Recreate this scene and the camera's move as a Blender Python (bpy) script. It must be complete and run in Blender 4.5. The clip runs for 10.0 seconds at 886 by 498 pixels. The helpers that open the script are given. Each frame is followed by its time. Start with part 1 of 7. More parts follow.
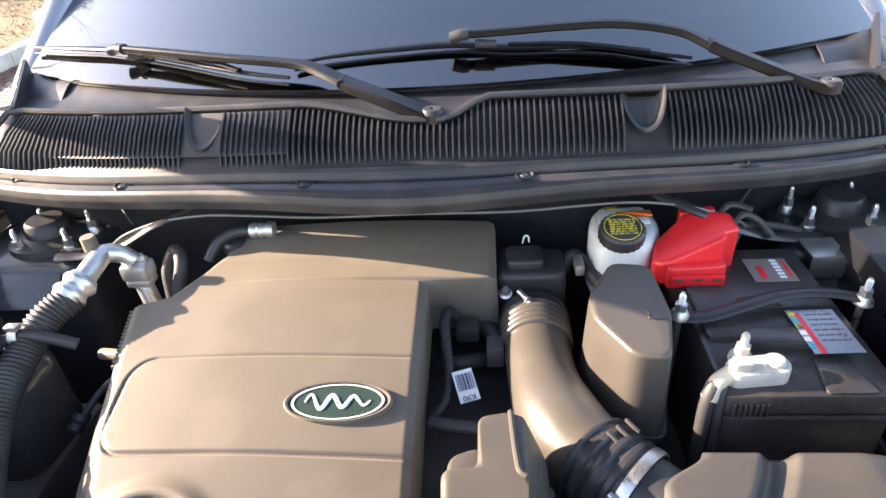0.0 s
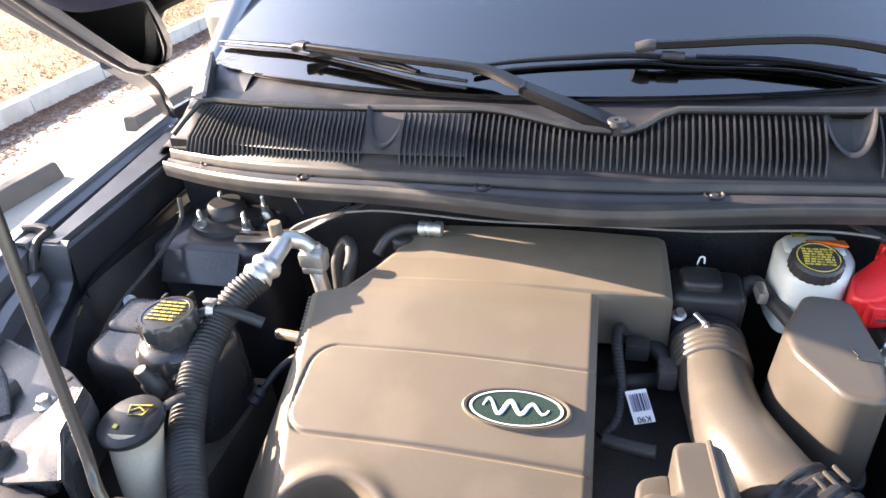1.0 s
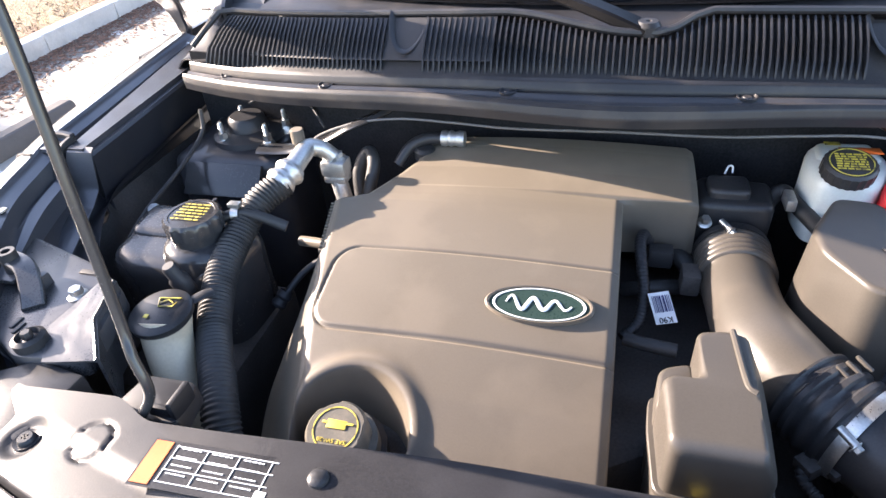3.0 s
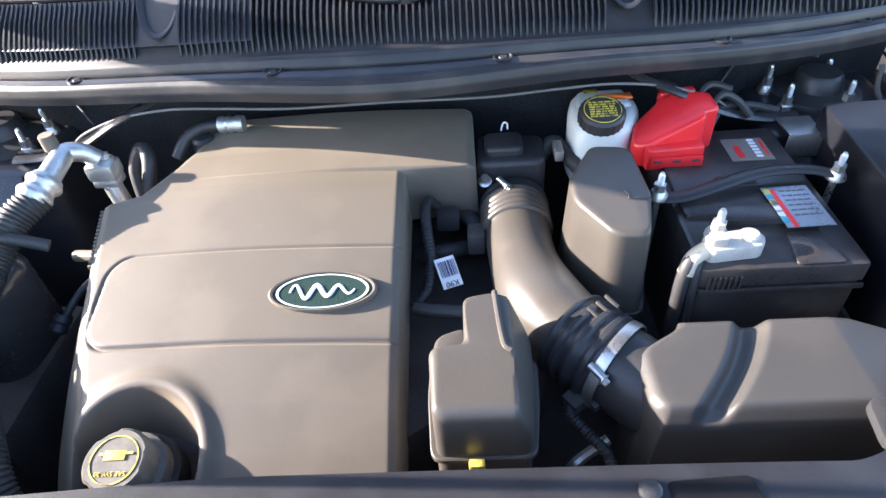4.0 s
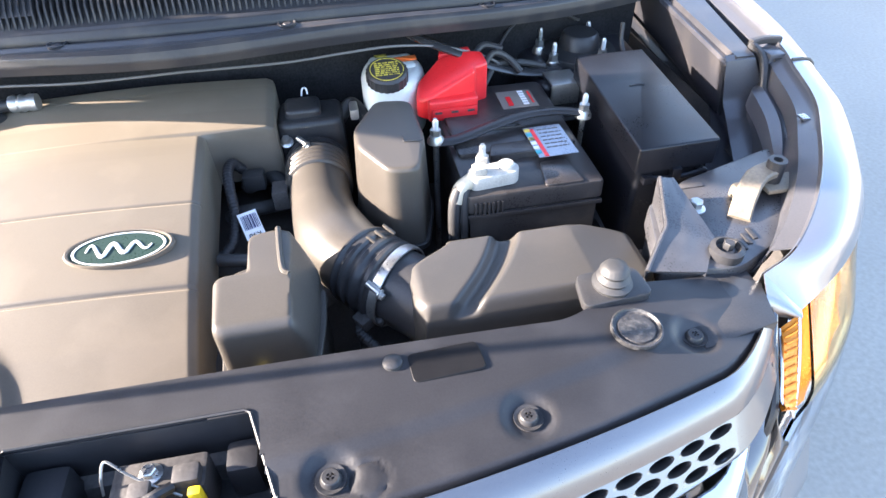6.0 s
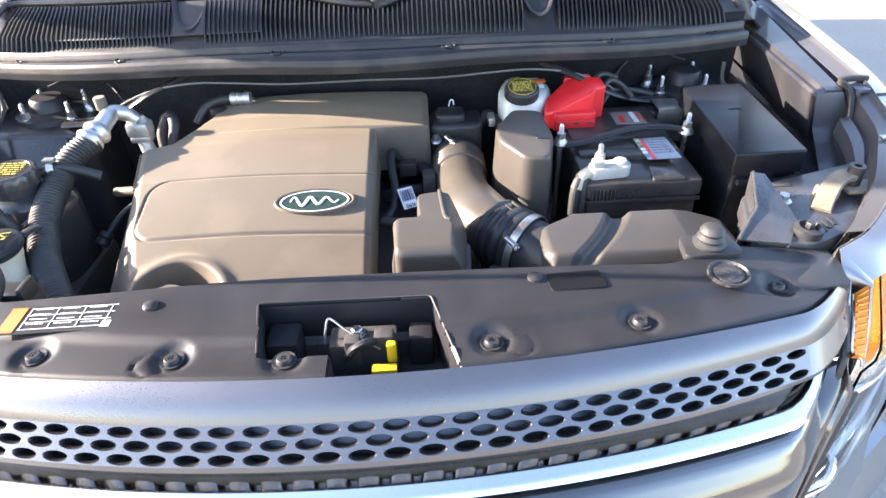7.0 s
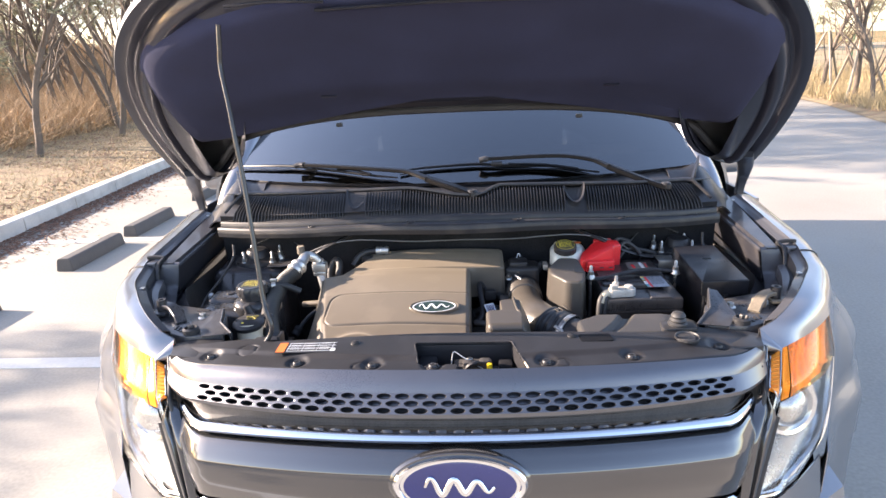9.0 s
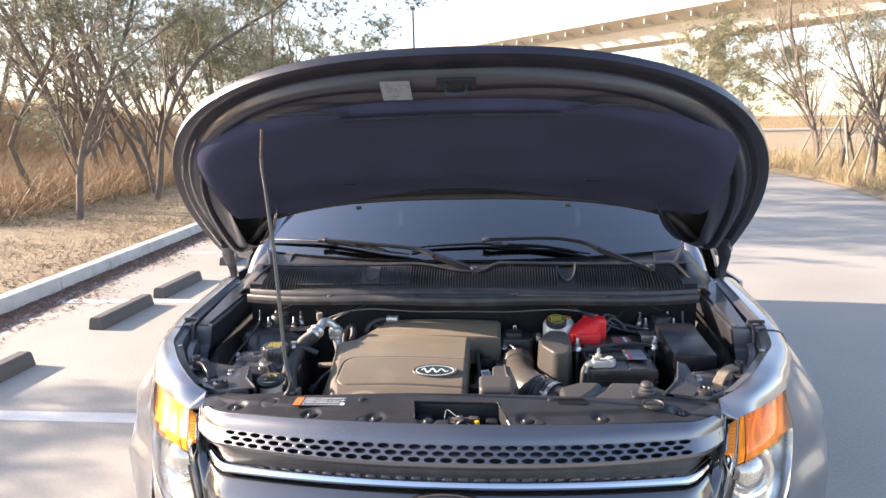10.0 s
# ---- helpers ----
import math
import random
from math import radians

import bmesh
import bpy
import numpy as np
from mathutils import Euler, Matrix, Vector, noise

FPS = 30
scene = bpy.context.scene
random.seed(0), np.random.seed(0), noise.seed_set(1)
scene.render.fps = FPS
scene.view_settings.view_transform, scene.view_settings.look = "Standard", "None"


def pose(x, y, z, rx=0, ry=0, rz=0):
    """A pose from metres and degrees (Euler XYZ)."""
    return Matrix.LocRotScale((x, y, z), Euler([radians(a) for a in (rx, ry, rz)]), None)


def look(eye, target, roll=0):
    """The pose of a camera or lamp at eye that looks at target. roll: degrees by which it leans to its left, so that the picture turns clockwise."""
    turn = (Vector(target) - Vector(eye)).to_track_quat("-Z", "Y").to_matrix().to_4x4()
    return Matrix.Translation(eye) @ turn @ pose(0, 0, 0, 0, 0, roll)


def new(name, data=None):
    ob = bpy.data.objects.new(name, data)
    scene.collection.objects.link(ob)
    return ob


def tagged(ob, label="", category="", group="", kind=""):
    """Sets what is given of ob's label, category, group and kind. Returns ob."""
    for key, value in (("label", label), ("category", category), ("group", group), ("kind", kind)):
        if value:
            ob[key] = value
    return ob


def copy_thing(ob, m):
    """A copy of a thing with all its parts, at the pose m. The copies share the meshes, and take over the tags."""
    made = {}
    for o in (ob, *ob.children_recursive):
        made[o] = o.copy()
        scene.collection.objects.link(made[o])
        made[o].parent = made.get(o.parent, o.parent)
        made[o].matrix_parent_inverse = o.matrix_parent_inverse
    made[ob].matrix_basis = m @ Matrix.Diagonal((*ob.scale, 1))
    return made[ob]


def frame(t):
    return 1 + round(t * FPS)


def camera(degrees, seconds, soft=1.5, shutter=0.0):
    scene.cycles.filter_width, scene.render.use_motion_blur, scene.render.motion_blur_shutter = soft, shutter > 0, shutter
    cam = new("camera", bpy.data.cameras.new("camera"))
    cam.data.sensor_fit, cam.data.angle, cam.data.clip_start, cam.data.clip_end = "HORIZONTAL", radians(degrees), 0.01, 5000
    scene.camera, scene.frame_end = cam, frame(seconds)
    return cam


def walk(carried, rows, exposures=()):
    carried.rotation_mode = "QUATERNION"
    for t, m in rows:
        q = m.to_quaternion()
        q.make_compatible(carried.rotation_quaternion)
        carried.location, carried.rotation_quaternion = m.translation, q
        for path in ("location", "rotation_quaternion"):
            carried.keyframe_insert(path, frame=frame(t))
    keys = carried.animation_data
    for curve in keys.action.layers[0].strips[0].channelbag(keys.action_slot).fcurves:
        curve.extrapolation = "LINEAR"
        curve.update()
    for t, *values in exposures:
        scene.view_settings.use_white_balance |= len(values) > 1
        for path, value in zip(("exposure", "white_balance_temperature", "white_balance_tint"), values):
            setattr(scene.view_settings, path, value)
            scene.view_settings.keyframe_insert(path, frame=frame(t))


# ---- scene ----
cam = camera(72.2, 10.0)
PATH = [
    (0, (0.106, -0.131, 1.513), (-0.06, 1.548, 0.439), -4.5),
    (0.5, (0.043, -0.132, 1.522), (-0.268, 1.528, 0.45), -4.5),
    (1, (-0.003, -0.142, 1.529), (-0.452, 1.497, 0.474), -4.8),
    (1.5, (-0.032, -0.153, 1.525), (-0.578, 1.461, 0.479), -4.8),
    (2, (-0.044, -0.173, 1.515), (-0.651, 1.425, 0.477), -4.2),
    (2.2, (-0.04, -0.179, 1.498), (-0.678, 1.416, 0.473), -4.1),
    (3.3, (0.012, -0.171, 1.478), (-0.361, 1.352, 0.237), -5.4),
    (3.5, (0.032, -0.161, 1.477), (-0.261, 1.363, 0.215), -5.2),
    (4, (0.097, -0.138, 1.494), (0.007, 1.355, 0.166), -5.0),
    (4.5, (0.182, -0.125, 1.489), (0.28, 1.36, 0.152), -4.1),
    (5, (0.26, -0.12, 1.484), (0.45, 1.346, 0.137), -2.8),
    (5.5, (0.298, -0.139, 1.48), (0.536, 1.306, 0.117), -2.3),
    (6, (0.204, -0.247, 1.482), (0.46, 1.218, 0.145), -1.5),
    (6.2, (0.151, -0.299, 1.481), (0.36, 1.181, 0.152), -2.4),
    (7.3, (0.103, -0.511, 1.512), (0.089, 1.173, 0.432), -1.4),
    (7.5, (0.127, -0.567, 1.525), (0.07, 1.158, 0.514), -1.6),
    (8, (0.145, -0.696, 1.554), (-0.050, 1.081, 0.658), -3.0),
    (8.2, (0.126, -0.745, 1.570), (-0.064, 1.069, 0.749), -2.9),
    (8.3, (0.114, -0.776, 1.571), (-0.072, 1.052, 0.782), -2.7),
    (8.5, (0.082, -0.832, 1.576), (-0.049, 1.010, 0.807), -2.2),
    (9, (0.045, -0.985, 1.594), (-0.074, 0.916, 0.985), -2.6),
    (9.2, (0.051, -1.026, 1.6), (-0.072, 0.897, 1.067), -2.8),
    (9.5, (0.057, -1.072, 1.626), (-0.058, 0.865, 1.141), -2.4),
    (10, (0.105, -1.168, 1.653), (-0.078, 0.786, 1.268), -1.4),
]
EXPOSURES = [(0.0, 2.85, 7250, 20), (1.0, 2.95, 7150, 20), (2.0, 2.87, 6750, 19), (3.5, 2.68, 6350, 20), (4.5, 3.15, 5800, 13), (5.5, 3.45, 6320, 17), (6.2, 3.19, 6330, 17), (7.5, 2.82, 6700, 18), (8.5, 2.47, 6900, 20), (9.0, 2.31, 6850, 21), (10.0, 2.09, 6850, 20)]
walk(cam, [(t, look(eye, target, roll)) for t, eye, target, roll in PATH], EXPOSURES)

# ---- daylight: a low sun from the parking strip's side, clear pale sky ----
SUN_FROM = Vector((-1.0, 0.115, 0.365)).normalized()
world = bpy.data.worlds.new("sky")
scene.world = world
world.use_nodes = True
wn = world.node_tree
sky = wn.nodes.new("ShaderNodeTexSky")
sky.sky_type = "NISHITA"
sky.sun_disc = False
sky.sun_elevation = math.asin(SUN_FROM.z)
sky.sun_rotation = math.atan2(SUN_FROM.x, SUN_FROM.y)
sky.dust_density, sky.air_density = 1.0, 1.0
wn.nodes["Background"].inputs["Strength"].default_value = 0.13
wn.links.new(sky.outputs[0], wn.nodes["Background"].inputs["Color"])
sun_data = bpy.data.lights.new("sun", "SUN")
sun_data.energy, sun_data.angle, sun_data.color = 4.3, radians(0.6), (1.0, 0.88, 0.72)
sun = new("sun", sun_data)
sun.matrix_world = look(SUN_FROM * 30, (0, 0, 0))

# ---- materials ----


def mat(name, base, rough=0.5, metal=0.0, var=0.25, scale=8.0, fine=120.0, bump=0.15, bump_dist=0.001, coat=0.0,
        tint=None, tint_amount=0.0, spec=0.5, rvar=0.1, object_random=0.0, sheen=0.0):
    """A surface with colour drift at two scales, an optional second tint in patches, rough drift and fine relief."""
    m = bpy.data.materials.new(name)
    m.use_nodes = True
    nt = m.node_tree
    b = nt.nodes["Principled BSDF"]
    L = nt.links.new
    co = nt.nodes.new("ShaderNodeTexCoord")
    big = nt.nodes.new("ShaderNodeTexNoise")
    big.inputs["Scale"].default_value, big.inputs["Detail"].default_value = scale, 5
    small = nt.nodes.new("ShaderNodeTexNoise")
    small.inputs["Scale"].default_value, small.inputs["Detail"].default_value = fine, 3
    geo = nt.nodes.new("ShaderNodeNewGeometry")
    for n in (big, small):
        L(geo.outputs["Position"], n.inputs["Vector"])
    mix = nt.nodes.new("ShaderNodeMix")
    mix.data_type = "RGBA"
    mix.inputs["A"].default_value = (*[c * (1 - var) for c in base], 1)
    mix.inputs["B"].default_value = (*[min(1, c * (1 + var)) for c in base], 1)
    add = nt.nodes.new("ShaderNodeMath")
    add.operation = "MULTIPLY_ADD"
    add.inputs[1].default_value, add.inputs[2].default_value = 0.5, 0.0
    L(small.outputs[0], add.inputs[0])
    add2 = nt.nodes.new("ShaderNodeMath")
    add2.operation = "MULTIPLY_ADD"
    add2.inputs[1].default_value = 0.5
    L(big.outputs[0], add2.inputs[0])
    L(add.outputs[0], add2.inputs[2])
    spread = nt.nodes.new("ShaderNodeMapRange")
    spread.inputs["From Min"].default_value, spread.inputs["From Max"].default_value = 0.32, 0.68
    L(add2.outputs[0], spread.inputs["Value"])
    L(spread.outputs[0], mix.inputs["Factor"])
    colour = mix.outputs["Result"]
    if tint:
        third = nt.nodes.new("ShaderNodeTexNoise")
        third.inputs["Scale"].default_value, third.inputs["Detail"].default_value = scale * 1.7, 6
        L(geo.outputs["Position"], third.inputs["Vector"])
        r = nt.nodes.new("ShaderNodeMapRange")
        r.inputs["From Min"].default_value, r.inputs["From Max"].default_value = 0.5, 0.66
        r.inputs["To Max"].default_value = tint_amount
        L(third.outputs[0], r.inputs["Value"])
        mt = nt.nodes.new("ShaderNodeMix")
        mt.data_type = "RGBA"
        mt.inputs["B"].default_value = (*tint, 1)
        L(colour, mt.inputs["A"])
        L(r.outputs[0], mt.inputs["Factor"])
        colour = mt.outputs["Result"]
    if object_random:
        info = nt.nodes.new("ShaderNodeNewGeometry")
        hs = nt.nodes.new("ShaderNodeHueSaturation")
        rr = nt.nodes.new("ShaderNodeMapRange")
        rr.inputs["To Min"].default_value, rr.inputs["To Max"].default_value = 1 - object_random, 1 + object_random
        L(info.outputs["Random Per Island"], rr.inputs["Value"])
        L(rr.outputs[0], hs.inputs["Value"])
        L(colour, hs.inputs["Color"])
        colour = hs.outputs["Color"]
    L(colour, b.inputs["Base Color"])
    rm = nt.nodes.new("ShaderNodeMapRange")
    rm.inputs["To Min"].default_value, rm.inputs["To Max"].default_value = max(0.02, rough - rvar), min(1, rough + rvar)
    L(spread.outputs[0], rm.inputs["Value"])
    L(rm.outputs[0], b.inputs["Roughness"])
    b.inputs["Metallic"].default_value = metal
    b.inputs["Coat Weight"].default_value = coat
    b.inputs["Coat Roughness"].default_value = 0.04
    b.inputs["Specular IOR Level"].default_value = spec
    if sheen:
        b.inputs["Sheen Weight"].default_value, b.inputs["Sheen Roughness"].default_value = sheen, 0.55
        b.inputs["Sheen Tint"].default_value = (0.62, 0.52, 0.38, 1)
    if bump:
        bp = nt.nodes.new("ShaderNodeBump")
        bp.inputs["Strength"].default_value, bp.inputs["Distance"].default_value = bump, bump_dist
        L(small.outputs[0], bp.inputs["Height"])
        L(bp.outputs[0], b.inputs["Normal"])
    return m


def glass(name, colour, rough=0.02, ior=1.45):
    m = bpy.data.materials.new(name)
    m.use_nodes = True
    b = m.node_tree.nodes["Principled BSDF"]
    b.inputs["Base Color"].default_value = (*colour, 1)
    b.inputs["Transmission Weight"].default_value = 1.0
    b.inputs["Roughness"].default_value = rough
    b.inputs["IOR"].default_value = ior
    return m


DUST = (0.26, 0.215, 0.165)
M_COVER = mat("dusty_engine_plastic", (0.094, 0.080, 0.064), 0.50, var=0.09, scale=7, fine=520, bump=0.05, bump_dist=0.0004, tint=DUST, tint_amount=0.12, spec=0.4, sheen=0.36)
M_AIRBOX = mat("dusty_intake_plastic", (0.064, 0.057, 0.049), 0.40, var=0.12, scale=8, fine=520, bump=0.06, bump_dist=0.0004, tint=DUST, tint_amount=0.06, spec=0.4)
M_FILTER = mat("grey_black_filter_box_plastic", (0.052, 0.049, 0.0455), 0.40, var=0.12, scale=8, fine=520, bump=0.06, bump_dist=0.0004, tint=DUST, tint_amount=0.06, spec=0.4)
M_BLACK = mat("black_moulded_plastic", (0.031, 0.031, 0.033), 0.36, var=0.3, scale=14, fine=500, bump=0.07, bump_dist=0.0005, tint=DUST, tint_amount=0.03, spec=0.35)
M_FUSE = mat("satin_black_fuse_box", (0.0085, 0.009, 0.012), 0.34, var=0.25, scale=14, fine=500, bump=0.06, bump_dist=0.0004, tint=(0.05, 0.05, 0.055), tint_amount=0.05, spec=0.35)
M_TRIM = mat("grey_black_trim_plastic", (0.019, 0.019, 0.0215), 0.46, var=0.3, scale=10, fine=600, bump=0.12, bump_dist=0.0005, tint=(0.085, 0.085, 0.092), tint_amount=0.10, spec=0.4)
M_COWL = mat("weathered_cowl_plastic", (0.025, 0.0255, 0.029), 0.42, var=0.22, scale=11, fine=500, bump=0.08, bump_dist=0.0005, tint=DUST, tint_amount=0.08, spec=0.4)
M_CARRIER = mat("scratched_carrier_plastic", (0.046, 0.046, 0.050), 0.32, var=0.25, scale=26, fine=500, bump=0.12, bump_dist=0.0006, tint=(0.17, 0.165, 0.16), tint_amount=0.13, spec=0.65)
M_COWLINE = mat("grey_cable_sheath", (0.13, 0.13, 0.13), 0.5, var=0.15, scale=20, fine=300, bump=0.1)
M_DEEP = mat("oily_dark_metal", (0.062, 0.058, 0.056), 0.6, spec=0.3, var=0.4, scale=18, fine=300, bump=0.25)
# Darkened to stand in for shade on the firewall and in the rest's hole.
M_SHADED = mat("shaded_black", (0.028, 0.028, 0.030), 0.95, var=0.4, scale=14, fine=300, bump=0.4, spec=0.05)
M_WIPER = mat("black_wiper_enamel", (0.005, 0.005, 0.006), 0.33, var=0.2, scale=20, fine=400, bump=0.05, spec=0.25)
M_RUBBER = mat("black_rubber", (0.032, 0.032, 0.033), 0.55, var=0.3, scale=20, fine=400, bump=0.2)
M_PAINT = mat("dark_grey_metallic_paint", (0.29, 0.29, 0.30), 0.32, 0.85, var=0.12, scale=4, fine=1500, bump=0.03, bump_dist=0.0002, coat=1.0, rvar=0.04)
M_FLANGE = mat("satin_flange_paint", (0.075, 0.077, 0.088), 0.36, 0.3, var=0.15, scale=9, fine=600, bump=0.08, coat=0.3, tint=DUST, tint_amount=0.05)
M_TANK = mat("glossy_black_tank_plastic", (0.036, 0.036, 0.038), 0.2, var=0.12, scale=14, fine=300, bump=0.015, bump_dist=0.0003, tint=DUST, tint_amount=0.03)
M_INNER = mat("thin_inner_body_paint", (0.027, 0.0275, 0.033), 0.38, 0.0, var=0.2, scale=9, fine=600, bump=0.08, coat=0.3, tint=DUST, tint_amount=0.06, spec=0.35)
M_BAR = mat("dark_gloss_bar_paint", (0.10, 0.10, 0.104), 0.12, 0.8, var=0.1, scale=4, fine=1200, bump=0.02, bump_dist=0.0002, coat=1.0, rvar=0.03)
M_GRILLE = mat("satin_grey_grille_paint", (0.150, 0.150, 0.160), 0.32, 0.90, var=0.08, scale=5, fine=900, bump=0.03, bump_dist=0.0002, coat=0.5)
M_CHROME = mat("chrome", (0.80, 0.81, 0.82), 0.07, 1.0, var=0.05, scale=9, fine=300, bump=0.0, rvar=0.03)
M_STEEL = mat("zinc_plated_steel", (0.52, 0.52, 0.50), 0.34, 0.9, var=0.2, scale=30, fine=500, bump=0.15)
M_ALU = mat("cast_aluminium", (0.56, 0.56, 0.55), 0.42, 0.85, var=0.2, scale=25, fine=350, bump=0.25)
M_WHITE = mat("off_white_translucent_plastic", (0.62, 0.65, 0.62), 0.38, var=0.07, scale=14, fine=300, bump=0.06)
M_NECK = mat("yellowed_filler_neck_plastic", (0.52, 0.45, 0.33), 0.45, var=0.1, scale=18, fine=300, bump=0.06)
M_RED = mat("red_plastic", (0.72, 0.022, 0.026), 0.36, var=0.1, scale=18, fine=400, bump=0.08)
M_YELLOW = mat("yellow_print", (0.55, 0.45, 0.07), 0.5, var=0.25, scale=60, fine=600, bump=0.0, tint=(0.05, 0.045, 0.03), tint_amount=0.85)
M_TAB = mat("yellow_moulded_plastic", (0.80, 0.55, 0.02), 0.4, var=0.08, scale=40, fine=600, bump=0.05)
M_CAPTOP = mat("dust_greyed_cap_plastic", (0.11, 0.102, 0.085), 0.42, var=0.18, scale=40, fine=500, bump=0.1, tint=DUST, tint_amount=0.25)
M_SCUFF = mat("scuffed_blanking_cap", (0.028, 0.028, 0.030), 0.46, var=0.4, scale=110, fine=420, bump=0.5, bump_dist=0.0015, tint=(0.22, 0.215, 0.20), tint_amount=0.22)
M_WELL = mat("black_gloss_access_cover", (0.008, 0.008, 0.009), 0.5, var=0.2, scale=30, fine=400, bump=0.05, spec=0.15)
M_ORANGE = mat("orange_print", (0.62, 0.15, 0.035), 0.5, var=0.1, scale=40, fine=600, bump=0.0)
M_PRINT = mat("white_print", (0.72, 0.73, 0.74), 0.5, var=0.06, scale=40, fine=600, bump=0.0)
M_BLUE = mat("deep_blue_enamel", (0.015, 0.022, 0.13), 0.18, 0.2, var=0.1, scale=10, fine=500, bump=0.0, coat=1.0)
M_GREEN = mat("dark_green_enamel", (0.022, 0.042, 0.036), 0.3, var=0.03, scale=10, fine=500, bump=0.0)
M_SILVER = mat("silver_foil_print", (0.30, 0.34, 0.40), 0.32, 0.5, var=0.12, scale=30, fine=500, bump=0.0)
M_TEAL = mat("teal_print", (0.03, 0.30, 0.36), 0.5, var=0.05, scale=40, fine=600, bump=0.0)
M_HOODIN = mat("dark_hood_inner_paint", (0.020, 0.021, 0.032), 0.4, 0.2, spec=0.4, var=0.2, scale=9, fine=600, bump=0.06, coat=0.3)
M_PAD = mat("hood_lining_felt", (0.034, 0.038, 0.074), 0.9, var=0.25, scale=7, fine=700, bump=0.5, bump_dist=0.0015, spec=0.2)
M_LEAD = mat("corroded_lead_clamp", (0.44, 0.42, 0.38), 0.55, 0.25, var=0.22, scale=60, fine=500, bump=0.4)
M_BATTERY = mat("black_battery_case", (0.032, 0.029, 0.029), 0.34, var=0.3, scale=16, fine=500, bump=0.06, tint=DUST, tint_amount=0.10)
M_BROWN = mat("brown_paper_print", (0.17, 0.15, 0.13), 0.5, var=0.1, scale=30, bump=0)
M_TAN = mat("sun_faded_tan_plastic", (0.19, 0.16, 0.12), 0.5, var=0.3, scale=30, fine=300, bump=0.2)
M_CONCRETE = mat("pale_concrete_paving", (0.300, 0.280, 0.242), 0.85, var=0.2, scale=0.7, fine=60, bump=0.08, bump_dist=0.003, tint=(0.30, 0.285, 0.26), tint_amount=0.30)
M_KERB = mat("concrete_kerb", (0.50, 0.49, 0.46), 0.85, var=0.13, scale=3, fine=60, bump=0.4, bump_dist=0.003, tint=(0.3, 0.28, 0.25), tint_amount=0.4)
M_VERGE = mat("dry_winter_turf", (0.29, 0.225, 0.135), 0.95, var=0.25, scale=2.2, fine=45, bump=0.9, bump_dist=0.02, tint=(0.20, 0.12, 0.075), tint_amount=0.7)
M_LINE = mat("worn_white_road_paint", (0.52, 0.52, 0.50), 0.7, var=0.12, scale=6, fine=60, bump=0.3, tint=(0.45, 0.43, 0.4), tint_amount=0.5)
M_STOP = mat("grey_rubber_wheel_stop", (0.085, 0.082, 0.080), 0.8, var=0.2, scale=9, fine=150, bump=0.4, bump_dist=0.002)
M_LEAF = mat("fallen_brown_leaves", (0.17, 0.088, 0.055), 0.9, var=0.35, scale=6, fine=60, bump=0.0, object_random=0.55)
M_STRAW = mat("dry_grass_blades", (0.38, 0.295, 0.165), 0.9, var=0.25, scale=3, fine=40, bump=0.0, object_random=0.35)
M_BARK = mat("grey_brown_bark", (0.14, 0.112, 0.09), 0.9, var=0.35, scale=6, fine=60, bump=0.8, bump_dist=0.01)
M_TWIG = mat("bare_twigs", (0.26, 0.205, 0.16), 0.9, var=0.3, scale=3, fine=40, bump=0.0)
M_NEEDLE = mat("pine_needles", (0.27, 0.255, 0.155), 0.8, var=0.4, scale=2, fine=30, bump=0.0, object_random=0.5)
M_BRUSH = mat("dry_undergrowth", (0.42, 0.29, 0.17), 0.95, var=0.35, scale=2, fine=30, bump=0.0, object_random=0.4)
M_BRIDGE = mat("viaduct_concrete", (0.45, 0.43, 0.39), 0.85, var=0.1, scale=0.15, fine=3, bump=0.2, bump_dist=0.02, tint=(0.33, 0.31, 0.28), tint_amount=0.4)
M_FENCE = mat("green_painted_fence", (0.05, 0.14, 0.08), 0.5, var=0.2, scale=5, fine=60, bump=0.1)
M_INTERIOR = mat("dark_cabin_trim", (0.015, 0.015, 0.016), 0.7, var=0.2, scale=5, fine=200, bump=0.2)
M_BAND = mat("black_windshield_band", (0.006, 0.006, 0.007), 0.12, var=0.1, scale=9, fine=200, bump=0.0)
M_TYRE = mat("tyre_rubber", (0.022, 0.022, 0.022), 0.75, var=0.25, scale=20, fine=200, bump=0.4)
M_CLEAR = glass("clear_lamp_lens", (0.97, 0.98, 0.98), 0.02, 1.3)
M_AMBER = glass("amber_lamp_lens", (1.0, 0.72, 0.34), 0.05, 1.42)
M_WINDOW = glass("tinted_windshield_glass", (0.05, 0.06, 0.07), 0.02, 2.15)
M_REFLECT = mat("lamp_reflector", (0.55, 0.545, 0.53), 0.22, 0.85, var=0.06, scale=20, fine=200, bump=0.02)
M_AMBERBACK = mat("amber_reflector", (0.80, 0.25, 0.02), 0.22, 0.4, var=0.08, scale=20, fine=300, bump=0.3, bump_dist=0.002)

# ---- building helpers ----
ORIGIN = {}


def thing(name, at, label, category, group="", kind=""):
    ob = new(name)
    ob.empty_display_size = 0.05
    ob.location = at
    ORIGIN[ob] = Vector(at)
    return tagged(ob, label, category, group, kind)


def shade(bm, angle=38):
    lim = radians(angle)
    for f in bm.faces:
        f.smooth = True
    for e in bm.edges:
        if len(e.link_faces) == 2 and e.calc_face_angle(0) > lim:
            e.smooth = False


